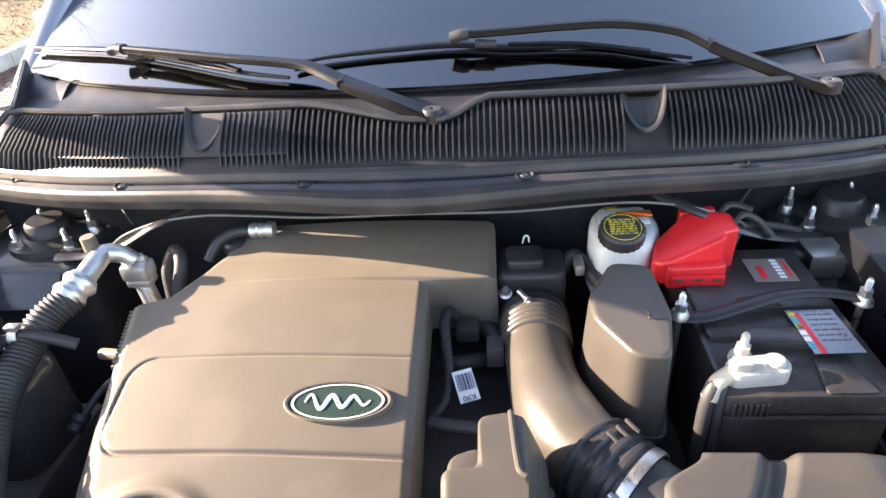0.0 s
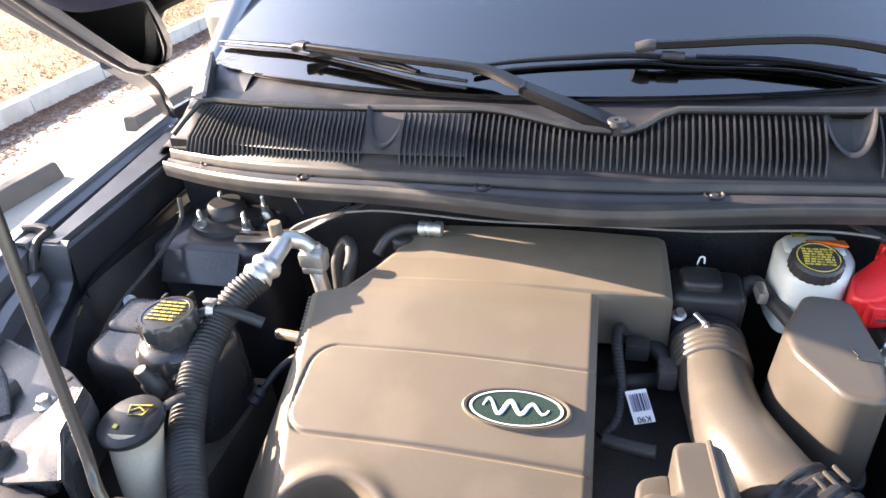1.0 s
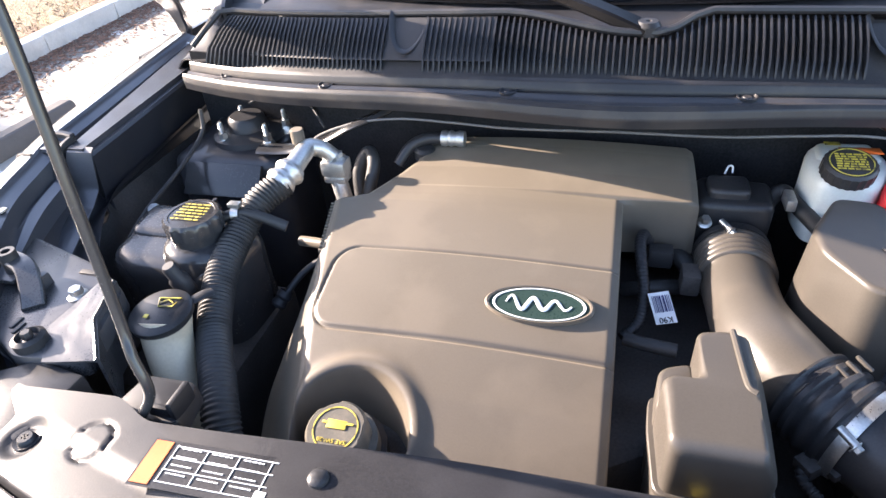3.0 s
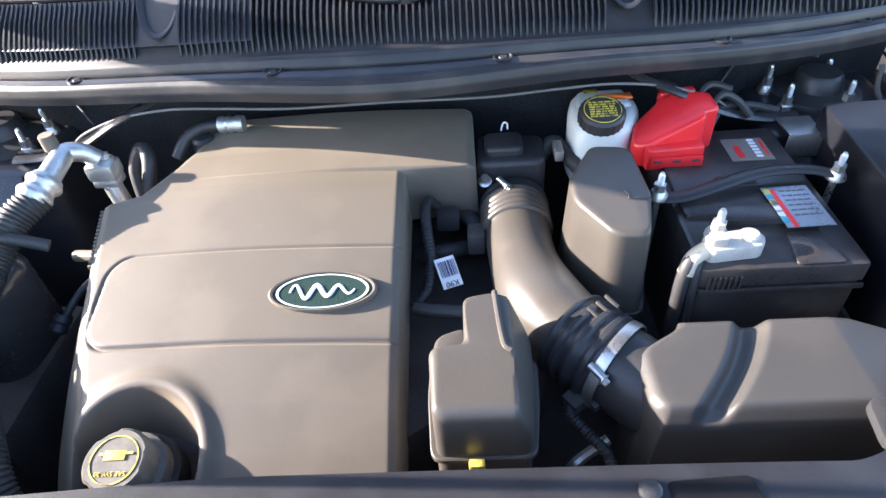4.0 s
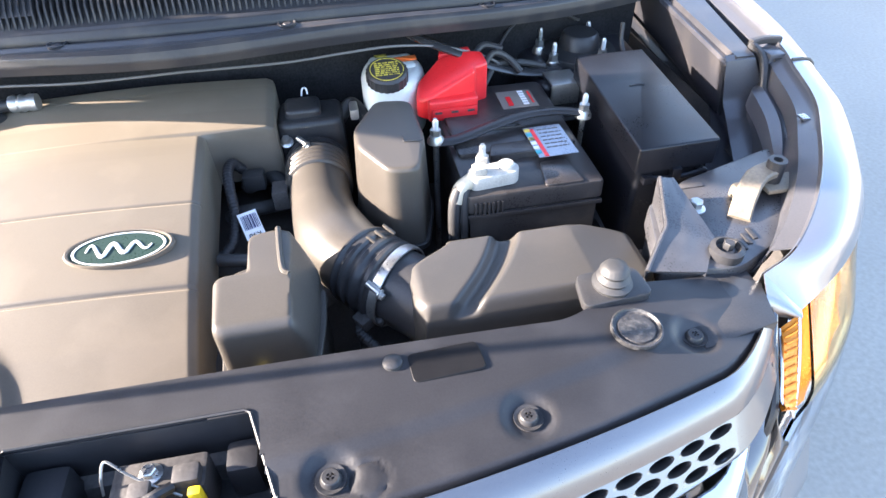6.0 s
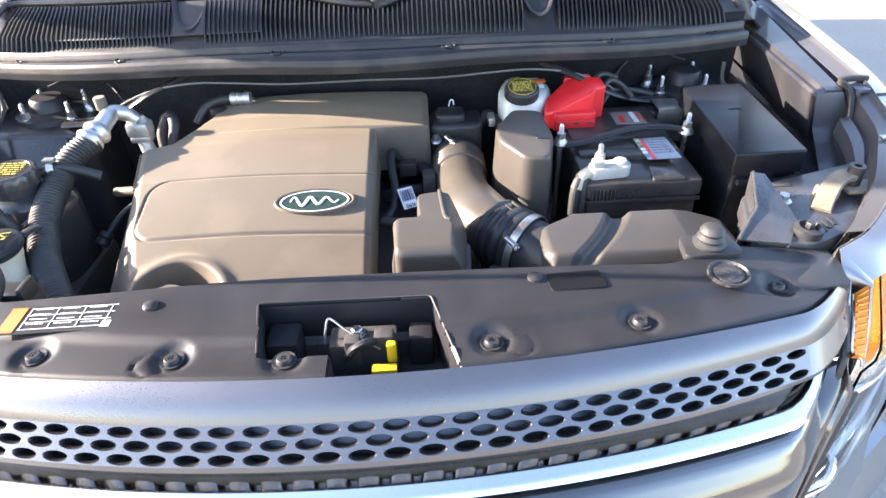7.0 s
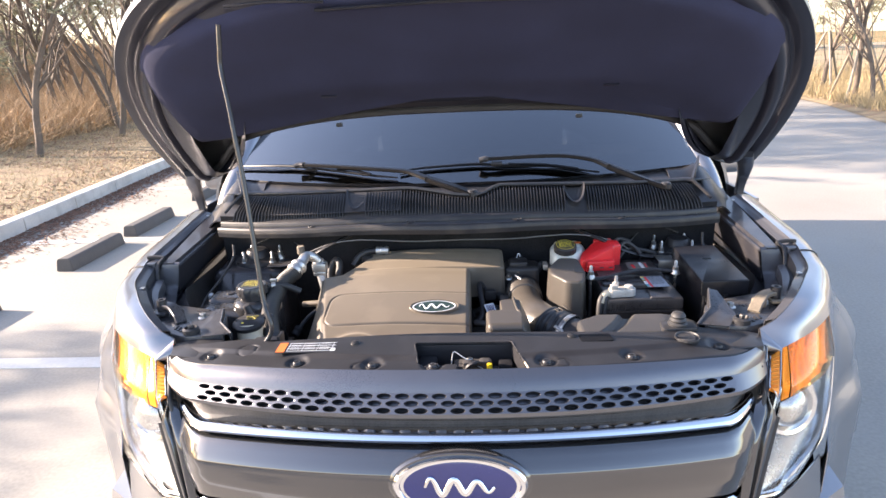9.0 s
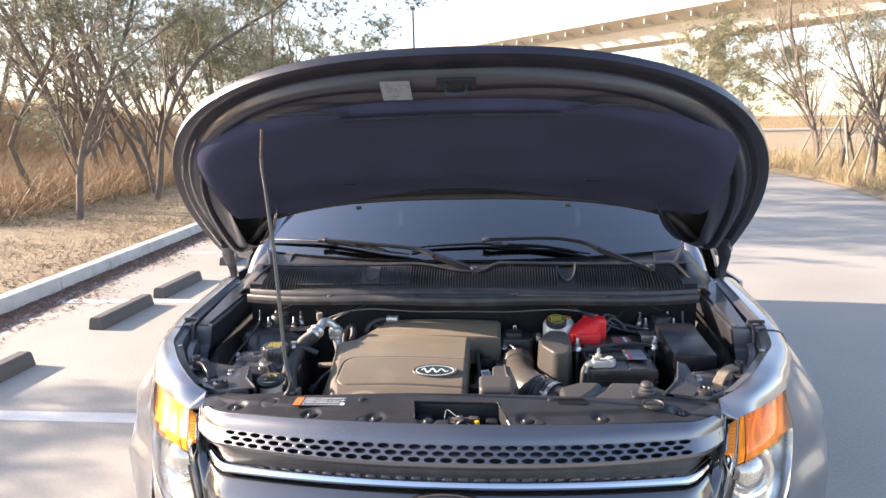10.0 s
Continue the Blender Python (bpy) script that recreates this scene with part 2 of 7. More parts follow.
def part(name, bm, material, parent=None, label="", angle=38, at=None):
    """Links a bmesh, in world coordinates, as one mesh object under a thing or a part."""
    shade(bm, angle)
    c = Vector(at) if at else sum((v.co for v in bm.verts), Vector()) / max(1, len(bm.verts))
    bmesh.ops.translate(bm, verts=bm.verts, vec=-c)
    me = bpy.data.meshes.new(name)
    bm.to_mesh(me)
    bm.free()
    me.materials.append(material)
    ob = new(name, me)
    if parent:
        ob.parent = parent
        ob.location = c - ORIGIN[parent]
    else:
        ob.location = c
    ORIGIN[ob] = c
    if label:
        tagged(ob, label)
    return ob


def single(name, bm, material, label, category, group="", kind="", angle=38):
    return tagged(part(name, bm, material, None, "", angle), label, category, group, kind)


def merge(*bms):
    """Joins several bmeshes into the first."""
    out = bms[0]
    for b in bms[1:]:
        me = bpy.data.meshes.new("tmp")
        b.to_mesh(me)
        b.free()
        out.from_mesh(me)
        bpy.data.meshes.remove(me)
    return out


def moved(bm, m):
    bmesh.ops.transform(bm, matrix=m, verts=bm.verts)
    return bm


def box(c, s, bevel=0.004, seg=2, taper=1.0, rot=None):
    """A bevelled box with centre c and size s; taper: top size over bottom size."""
    bm = bmesh.new()
    bmesh.ops.create_cube(bm, size=1)
    for v in bm.verts:
        k = taper if v.co.z > 0 else 1.0
        v.co = Vector((v.co.x * s[0] * k, v.co.y * s[1] * k, v.co.z * s[2]))
    if bevel:
        bmesh.ops.bevel(bm, geom=bm.edges[:], offset=bevel, segments=seg, profile=0.6, affect="EDGES", clamp_overlap=True)
    if rot:
        moved(bm, rot)
    bmesh.ops.translate(bm, verts=bm.verts, vec=Vector(c))
    return bm


def slab(outline, z0, z1, bevel=0.006, seg=3, tops=None):
    """A prism on an xy outline, its upper rim bevelled; tops(x, y): the top's height over the outline."""
    bm = bmesh.new()
    lo = [bm.verts.new((x, y, z0)) for x, y in outline]
    hi = [bm.verts.new((x, y, tops(x, y) if tops else z1)) for x, y in outline]
    n = len(lo)
    top = bm.faces.new(hi)
    bm.faces.new(lo[::-1])
    for i in range(n):
        bm.faces.new((lo[i], lo[(i + 1) % n], hi[(i + 1) % n], hi[i]))
    bmesh.ops.recalc_face_normals(bm, faces=bm.faces[:])
    if bevel:
        bmesh.ops.bevel(bm, geom=top.edges[:], offset=bevel, segments=seg, profile=0.5, affect="EDGES", clamp_overlap=True)
    return bm


def blob(outline, top, z0, roll=0.012, rings=14, skirt=6, flare=0.0):
    """A moulded shell: a height field top(x, y) inside an outline, rolled over at the rim and drawn down to z0."""
    bm = bmesh.new()
    pts = [Vector(p[:2]) for p in outline]
    c = sum(pts, Vector((0, 0))) / len(pts)
    rows = []
    for j in range(rings + 1):
        k = j / rings
        row = []
        for p in pts:
            d = p - c
            reach = d.length
            inner = max(0.0, reach - roll)
            q = c + d.normalized() * (inner * k)
            row.append(bm.verts.new((q.x, q.y, top(q.x, q.y))))
        rows.append(row)
    for j in range(1, 6):
        a = math.pi / 2 * j / 5
        row = []
        for p in pts:
            q = p - (p - c).normalized() * roll * (1 - math.sin(a))
            row.append(bm.verts.new((q.x, q.y, top(q.x, q.y) - roll * (1 - math.cos(a)))))
        rows.append(row)
    for j in range(1, skirt + 1):
        row = []
        for p in pts:
            q = p + (p - c).normalized() * flare * j / skirt
            zt = top(p.x, p.y) - roll
            row.append(bm.verts.new((q.x, q.y, lerp(zt, z0, j / skirt))))
        rows.append(row)
    n = len(pts)
    for A, B in zip(rows, rows[1:]):
        for k in range(n):
            bm.faces.new((A[k], A[(k + 1) % n], B[(k + 1) % n], B[k]))
    bmesh.ops.remove_doubles(bm, verts=bm.verts[:], dist=1e-6)
    bmesh.ops.recalc_face_normals(bm, faces=bm.faces[:])
    return bm


def dense(outline, step=0.004):
    """The same closed outline with points every few millimetres."""
    P = [Vector(p[:2]) for p in outline]
    out = []
    for a, b in zip(P, P[1:] + P[:1]):
        n = max(1, int((b - a).length / step))
        out += [a.lerp(b, i / n) for i in range(n)]
    return out


def rounded(points, r, n=5):
    """An outline with its corners rounded by radius r."""
    out = []
    k = len(points)
    for i in range(k):
        p, a, b = (Vector(points[j % k]) for j in (i, i - 1, i + 1))
        d1, d2 = (a - p), (b - p)
        rr = min(r, d1.length * 0.45, d2.length * 0.45)
        s, e = p + d1.normalized() * rr, p + d2.normalized() * rr
        for j in range(n + 1):
            t = j / n
            out.append(tuple(s * (1 - t) ** 2 + p * 2 * t * (1 - t) + e * t * t))
    return out


def sheet(fn, nu, nv, loop_u=False):
    """A surface of nu by nv cells; fn(u, v) with u, v from 0 to 1."""
    bm = bmesh.new()
    cols = nu if loop_u else nu + 1
    g = [[bm.verts.new(fn(i / nu, j / nv)) for i in range(cols)] for j in range(nv + 1)]
    for j in range(nv):
        for i in range(nu):
            k = (i + 1) % cols
            bm.faces.new((g[j][i], g[j][k], g[j + 1][k], g[j + 1][i]))
    return bm


def thick(bm, t):
    """Gives a sheet thickness t against its normals."""
    bmesh.ops.recalc_face_normals(bm, faces=bm.faces[:])
    bmesh.ops.solidify(bm, geom=bm.faces[:], thickness=t)
    bmesh.ops.recalc_face_normals(bm, faces=bm.faces[:])
    return bm


def smooth_path(pts, per=8):
    """A Catmull-Rom curve through the points."""
    P = [Vector(p) for p in pts]
    if len(P) == 2:
        return [P[0].lerp(P[1], i / per) for i in range(per + 1)]
    P = [P[0] * 2 - P[1]] + P + [P[-1] * 2 - P[-2]]
    out = []
    for i in range(1, len(P) - 2):
        a, b, c, d = P[i - 1:i + 3]
        for j in range(per):
            t = j / per
            out.append(0.5 * ((2 * b) + (c - a) * t + (2 * a - 5 * b + 4 * c - d) * t * t + (3 * b - a - 3 * c + d) * t ** 3))
    out.append(P[-2])
    return out


def sweep(path, radius, seg=10, caps=True, flat=1.0):
    """A tube along a path; radius: a number or a function of the length run and the whole length; flat: squash of its second axis."""
    bm = bmesh.new()
    run = [0.0]
    for a, b in zip(path, path[1:]):
        run.append(run[-1] + (b - a).length)
    up = Vector((0, 0, 1))
    rings = []
    for i, p in enumerate(path):
        d = (path[min(i + 1, len(path) - 1)] - path[max(i - 1, 0)]).normalized()
        if i == 0:
            side = d.cross(up if abs(d.z) < 0.9 else Vector((0, 1, 0))).normalized()
        else:
            side = (side - d * side.dot(d)).normalized()
        over = side.cross(d)
        r = radius(run[i], run[-1]) if callable(radius) else radius
        rings.append([bm.verts.new(p + side * (math.cos(q) * r) + over * (math.sin(q) * r * flat)) for q in [2 * math.pi * k / seg for k in range(seg)]])
    for A, B in zip(rings, rings[1:]):
        for k in range(seg):
            bm.faces.new((A[k], A[(k + 1) % seg], B[(k + 1) % seg], B[k]))
    if caps:
        bm.faces.new(rings[0][::-1])
        bm.faces.new(rings[-1])
    bmesh.ops.recalc_face_normals(bm, faces=bm.faces[:])
    return bm


def tube(pts, radius, seg=10, per=8, flat=1.0):
    return sweep(smooth_path(pts, per), radius, seg, True, flat)


def resampled(pts, step):
    """The curve through pts in equal short steps."""
    path = smooth_path(pts, 40)
    out, need = [path[0]], step
    for a, b in zip(path, path[1:]):
        d = (b - a).length
        while d >= need and d > 0:
            a = a.lerp(b, need / d)
            out.append(a)
            d = (b - a).length
            need = step
        need -= d
    return out


def lathe(profile, seg=24, m=None, wave=None):
    """Turns (radius, height) pairs about z; wave(angle, index) scales the radius."""
    bm = bmesh.new()
    rings = []
    for j, (r, z) in enumerate(profile):
        if r < 1e-6:
            rings.append([bm.verts.new((0, 0, z))])
        else:
            rings.append([bm.verts.new((r * (wave(q, j) if wave else 1) * math.cos(q), r * (wave(q, j) if wave else 1) * math.sin(q), z)) for q in [2 * math.pi * k / seg for k in range(seg)]])
    for A, B in zip(rings, rings[1:]):
        for k in range(seg):
            a, b = A[k % len(A)], A[(k + 1) % len(A)]
            c, d = B[(k + 1) % len(B)], B[k % len(B)]
            vs = [v for i, v in enumerate((a, b, c, d)) if v not in (a, b, c, d)[:i]]
            if len(vs) > 2:
                bm.faces.new(vs)
    bmesh.ops.recalc_face_normals(bm, faces=bm.faces[:])
    return moved(bm, m) if m else bm


def aim(p, d):
    """A pose at p whose z axis points along d."""
    return Matrix.Translation(p) @ Vector(d).to_track_quat("Z", "Y").to_matrix().to_4x4()


def bolt(p, r, h, d=(0, 0, 1), washer=1.5):
    """A hexagon bolt with a flange, standing at p along d."""
    bm = lathe([(0, 0), (r * washer, 0), (r * washer, h * 0.15), (r * 1.15, h * 0.28), (0, h * 0.28)], 20)
    b2 = lathe([(0, h * 0.28), (r, h * 0.28), (r, h * 0.9), (r * 0.85, h), (0, h)], 6)
    return moved(merge(bm, b2), aim(p, d))


def stud(p, h, r=0.006):
    """A threaded stud with a flanged nut, standing at p."""
    bm = lathe([(0, 0), (r * 2.3, 0), (r * 2.2, h * 0.12), (r * 1.5, h * 0.3), (0, h * 0.3)], 18)
    b2 = lathe([(0, h * 0.3), (r * 1.45, h * 0.3), (r * 1.45, h * 0.55), (0, h * 0.56)], 6)
    prof = [(0, h * 0.5)]
    n = 9
    for i in range(n):
        z = h * (0.55 + 0.40 * i / n)
        prof += [(r * 0.8, z), (r * 0.66, z + h * 0.02)]
    prof += [(r * 0.5, h), (0, h)]
    return moved(merge(bm, b2, lathe(prof, 10)), Matrix.Translation(p))


def lerp(a, b, t):
    return a + (b - a) * t


def smoothstep(a, b, x):
    t = max(0.0, min(1.0, (x - a) / (b - a)))
    return t * t * (3 - 2 * t)


def table(x, xs, ys):
    """Piecewise smooth reading of ys over xs."""
    return float(np.interp(x, xs, ys))


def bars(name, rows, at, right, down, w, h, material, parent, label, gap=0.45, lift=0.0006, seed=3):
    """Unreadable printing as short plain bars in rows on a plane."""
    rnd = random.Random(seed)
    right, down = Vector(right).normalized(), Vector(down).normalized()
    up = down.cross(right).normalized()
    up = up if up.z > 0 or abs(up.z) < 1e-3 else -up
    out = bmesh.new()
    pitch = h / rows
    for i in range(rows):
        x = 0.0
        while x < w * 0.97:
            ln = min(rnd.uniform(0.12, 0.3) * w, w - x)
            c = Vector(at) + right * x + down * (i * pitch) + up * lift
            q = [c, c + right * ln, c + right * ln + down * pitch * (1 - gap), c + down * pitch * (1 - gap)]
            lo = [out.verts.new(p) for p in q]
            hi = [out.verts.new(p + up * 0.0004) for p in q]
            out.faces.new(hi)
            for k in range(4):
                out.faces.new((lo[k], lo[(k + 1) % 4], hi[(k + 1) % 4], hi[k]))
            x += ln + 0.05 * w
    bmesh.ops.recalc_face_normals(out, faces=out.faces[:])
    return part(name, out, material, parent, label)


def plate(c, right, up, w, h, t=0.0008, r=0.0):
    """A thin plate with centre c in the plane of right and up."""
    right, up = Vector(right).normalized(), Vector(up).normalized()
    up = (up - right * up.dot(right)).normalized()
    n = right.cross(up)
    pts = [(-w / 2, -h / 2), (w / 2, -h / 2), (w / 2, h / 2), (-w / 2, h / 2)]
    if r:
        pts = [p[:2] for p in rounded([(*p, 0) for p in pts], r, 4)]
    bm = slab(pts, -t / 2, t / 2, 0)
    return moved(bm, Matrix.Translation(c) @ Matrix((right, up, n)).transposed().to_4x4())


def beam(pts, width, height, per=6, cham=0.2):
    """A bar with a chamfered oblong section along a smooth path, its flat side up; width: number or function of 0 to 1."""
    path = smooth_path(pts, per)
    bm = bmesh.new()
    rows = []
    n = len(path) - 1
    for i, p in enumerate(path):
        d = (path[min(n, i + 1)] - path[max(0, i - 1)]).normalized()
        s = d.cross(Vector((0, 0, 1))).normalized()
        o = s.cross(d)
        w, h = (width(i / n) if callable(width) else width) / 2, height / 2
        c = cham * min(2 * w, 2 * h)
        rows.append([bm.verts.new(p + s * a + o * b) for a, b in ((-w + c, -h), (w - c, -h), (w, -h + c), (w, h - c), (w - c, h), (-w + c, h), (-w, h - c), (-w, -h + c))])
    for A, B in zip(rows, rows[1:]):
        for k in range(8):
            bm.faces.new((A[k], A[(k + 1) % 8], B[(k + 1) % 8], B[k]))
    bm.faces.new(rows[0][::-1])
    bm.faces.new(rows[-1])
    bmesh.ops.recalc_face_normals(bm, faces=bm.faces[:])
    return bm


def swoosh(bm_at, right, up, w, h, t):
    """A plain wavy band, the stand-in for a maker's mark on an oval badge."""
    right, up = Vector(right).normalized(), Vector(up).normalized()
    o = Vector(bm_at)
    pts = [o + right * (w * (q - 0.5)) + up * (h * 0.26 * math.sin(2 * math.pi * q * 3.0) * (0.6 + 0.6 * (1 - q))) for q in [i / 48 for i in range(49)]]
    bar = sweep(pts, lambda d, q: t * (0.5 + 0.7 * math.sin(math.pi * d / q)), 8, True, 0.4)
    return bar

# ---- ground, parking strip and road ----
def kerb_x(y):
    return -4.72 - 0.085 * (y - 4.6)


ground = sheet(lambda u, v: (lerp(-300, 300, u), lerp(-300, 300, v), 0.0), 60, 60)
single("ground", ground, M_CONCRETE, "pale concrete car park paving with fine wear", "ground", kind="structure")


def bank(y, d):
    """Height of the verge: nearly level by the kerb, then a wooded bank."""
    return 0.13 + 0.035 * d + 2.5 * smoothstep(7.5, 20, d) * smoothstep(6, 12, y)


def verge_top(u, v):
    y = lerp(-12, 60, v)
    d = 26 * u * u
    x = kerb_x(y) - 0.15 - d
    z = bank(y, d) + (0.05 + 0.3 * smoothstep(8, 14, d)) * noise.noise(Vector((x * 0.6, y * 0.6, 0))) * min(1, d)
    return (x, y, z)


single("verge", sheet(verge_top, 40, 150), M_VERGE, "dry straw-coloured winter turf behind the kerb", "verge", kind="structure")


def far_verge(u, v):
    a = lerp(-10, 75, u)
    d = lerp(0, 120, v * v)
    x = -3.5 + 0.98 * a + 0.2 * d
    y = 21.5 - 0.18 * a + d + 1.2 * math.sin(a * 0.11)
    return (x, y, 0.02 + 0.10 * smoothstep(0, 0.6, d) + 0.2 * noise.noise(Vector((x * 0.1, y * 0.1, 3))) * min(1, d * 0.1))


def roadside(u, v):
    y = lerp(6, 24, v)
    d = 40 * u * u
    x = 6.4 + 0.137 * y + 0.25 * math.sin(y * 0.5) + d
    return (x, y, 0.015 + 0.09 * smoothstep(0, 0.5, d) + 0.10 * noise.noise(Vector((x * 0.4, y * 0.4, 8))) * min(1, d * 0.4))


single("verge_beside_road", sheet(roadside, 40, 70), M_VERGE, "dry grassy strip with young trees beside the concrete road", "verge", kind="structure")
single("verge_beyond_road", sheet(far_verge, 90, 40), M_VERGE, "dry grassy strip beyond the concrete road", "verge", kind="structure")

kerb = thing("kerb", (kerb_x(5), 5, 0), "pale concrete kerb edging the dry grass", "kerb", kind="structure")
stone = slab(rounded([(-0.075, -0.49, 0), (0.075, -0.49, 0), (0.075, 0.49, 0), (-0.075, 0.49, 0)], 0.01, 2) and [(-0.075, -0.497), (0.075, -0.497), (0.075, 0.497), (-0.075, 0.497)], 0, 0.15, 0.014, 3)
first = part("kerbstone", stone, M_KERB, kerb, at=(0, 0, 0))
for i in range(46):
    ob = first if i == 0 else new("kerbstone", first.data)
    ob.parent = kerb
    y = -9.5 + i
    ob.location = Vector((kerb_x(y) - 0.075 + 0.004 * math.sin(i * 7.1), y, 0.002 * math.sin(i * 3.3))) - ORIGIN[kerb]
    ob.rotation_euler = (0, 0, math.atan(0.085))

for y in (-0.48, 2.03, 4.54, 7.05, 9.56):
    bm = thick(sheet(lambda u, v: (lerp(-4.45, -0.4, u), y + lerp(-0.06, 0.06, v), 0.004), 20, 1), 0.004)
    single("parking_line", bm, M_LINE, "worn white painted stall line on concrete", "road marking", "parking lines", "structure")


def wheel_stop(y):
    prof = [(-0.075, 0), (-0.06, 0.095), (-0.045, 0.11), (0.045, 0.11), (0.06, 0.095), (0.075, 0)]
    bm = bmesh.new()
    ends = []
    for yy in (-0.4, 0.4):
        ends.append([bm.verts.new((px, yy * (1 if pz < 0.05 else 0.985), pz)) for px, pz in prof])
    for k in range(len(prof)):
        bm.faces.new((ends[0][k], ends[0][(k + 1) % 6], ends[1][(k + 1) % 6], ends[1][k]))
    bm.faces.new(ends[0])
    bm.faces.new(ends[1][::-1])
    bmesh.ops.recalc_face_normals(bm, faces=bm.faces[:])
    bmesh.ops.bevel(bm, geom=bm.edges[:], offset=0.006, segments=2, affect="EDGES")
    bmesh.ops.translate(bm, verts=bm.verts, vec=(-3.42, y, 0))
    return single("wheel_stop", bm, M_STOP, "dark grey rubber wheel stop lying on concrete", "wheel stop", "wheel stops")


for y in (2.44, 4.04, 5.06, 6.60, 7.60, 9.15, 10.15):
    wheel_stop(y)


# ---- leaf litter and dry grass ----
def scatter_quads(n, place, size, seed, curl=0.5):
    """Many small bent flakes in one mesh."""
    rnd = random.Random(seed)
    verts, faces = [], []
    for _ in range(n):
        x, y, z = place(rnd)
        a, s = rnd.uniform(0, 6.28), rnd.uniform(0.6, 1.3) * size
        c, d = math.cos(a) * s, math.sin(a) * s
        t1, t2 = rnd.uniform(0, curl) * s, rnd.uniform(0, curl) * s
        k = len(verts)
        verts += [(x - c, y - d, z + t1), (x + d * 0.5, y - c * 0.5, z + 0.002), (x + c, y + d, z + t2), (x - d * 0.5, y + c * 0.5, z + 0.002)]
        faces += [(k, k + 1, k + 2), (k, k + 2, k + 3)]
    return verts, faces


def stuff(name, vf, material, label, category):
    me = bpy.data.meshes.new(name)
    me.from_pydata(vf[0], [], vf[1])
    me.materials.append(material)
    return tagged(new(name, me), label, category, kind="stuff")


def gutter(r):
    y = r.uniform(-1, 22)
    return kerb_x(y) + abs(r.gauss(0, 0.30)) * (0.6 + 0.4 * math.sin(y * 1.7) ** 2) + 0.01, y, 0.004


def turf(r):
    y = r.uniform(0, 26)
    d = abs(r.gauss(0, 4.0))
    return kerb_x(y) - 0.2 - d, y, bank(y, d + 0.05) + 0.005


stuff("leaf_litter", scatter_quads(24000, gutter, 0.021, 11), M_LEAF, "brown fallen leaves drifted along the kerb", "leaves")
stuff("leaf_litter", scatter_quads(26000, turf, 0.026, 12), M_LEAF, "brown fallen leaves scattered over dry turf", "leaves")


def blades(n, place, h, seed, lean=0.5, w=0.006):
    rnd = random.Random(seed)
    verts, faces = [], []
    for _ in range(n):
        x, y, z = place(rnd)
        a = rnd.uniform(0, 6.28)
        hh = h * rnd.uniform(0.4, 1.2)
        lx, ly = rnd.gauss(0, lean) * hh, rnd.gauss(0, lean) * hh
        k = len(verts)
        c, d = math.cos(a) * w, math.sin(a) * w
        verts += [(x - c, y - d, z), (x + c, y + d, z), (x + lx, y + ly, z + hh)]
        faces += [(k, k + 1, k + 2)]
    return verts, faces


stuff("dry_grass", blades(26000, turf, 0.07, 21, 0.9), M_STRAW, "short straw-coloured grass on the verge", "grass")


def far_edge(r):
    a = r.uniform(0, 60)
    d = abs(r.gauss(0, 3.0)) + 0.2
    return -3.5 + 0.98 * a + 0.2 * d, 21.5 - 0.18 * a + d + 1.2 * math.sin(a * 0.11), 0.1


def thicket(r):
    y = r.uniform(8, 40)
    d = 3.4 + 17 * r.random() ** 1.2
    return kerb_x(y) - d, y, bank(y, d)


def road_edge(r):
    y = r.uniform(10, 24)
    d = 0.3 + abs(r.gauss(0, 2.2))
    return 6.4 + 0.137 * y + d, y, 0.08


stuff("dry_grass", blades(9000, road_edge, 0.42, 26, 0.45, 0.008), M_STRAW, "dry grass round the young trees by the road", "grass")
stuff("dry_grass", blades(16000, far_edge, 0.7, 22, 0.35, 0.012), M_STRAW, "tall dry grass beyond the road", "grass")
stuff("undergrowth", blades(60000, thicket, 0.85, 23, 1.0, 0.012), M_BRUSH, "dry brown undergrowth below the trees", "undergrowth")

# ---- the car: body, open hood, cowl, windshield, front end ----
car = thing("car", (0, 2.2, 0), "dark grey sport utility car with its hood propped open", "car")


def front_y(x):
    """Leading edge of the radiator cover and the grille."""
    return -0.075 + 0.33 * x * x


def rim_point(s):
    """Edge of the hood opening on the car's +x side, from the lamp corner (0) to the hinge (1)."""
    xs = [0, 0.12, 0.24, 0.36, 0.50, 0.60, 0.70, 1.0]
    return Vector((table(s, xs, [0.580, 0.620, 0.676, 0.725, 0.782, 0.806, 0.818, 0.848]),
                   table(s, xs, [0.108, 0.120, 0.176, 0.245, 0.340, 0.420, 0.480, 0.900]),
                   table(s, xs, [1.066, 1.086, 1.101, 1.107, 1.107, 1.111, 1.118, 1.145])))


RIM = smooth_path([rim_point(i / 10) for i in range(11)], 6)


def rim(s):
    f = max(0.0, min(1.0, s)) * (len(RIM) - 1)
    i = min(int(f), len(RIM) - 2)
    return RIM[i].lerp(RIM[i + 1], f - i)


def side(v, sgn):
    return Vector((v.x * sgn, v.y, v.z))


LAMP_A, LAMP_M, LAMP_B = Vector((0.610, 0.080, 1.037)), Vector((0.586, 0.010, 0.985)), Vector((0.532, -0.048, 0.788))
LAMP_V = [0, 0.3, 0.6, 0.8, 0.93, 1]
LAMP_X, LAMP_Y, LAMP_Z = [0.748, 0.776, 0.770, 0.735, 0.665, 0.565], [0.182, 0.190, 0.165, 0.115, 0.050, -0.015], [1.058, 0.972, 0.880, 0.820, 0.787, 0.772]


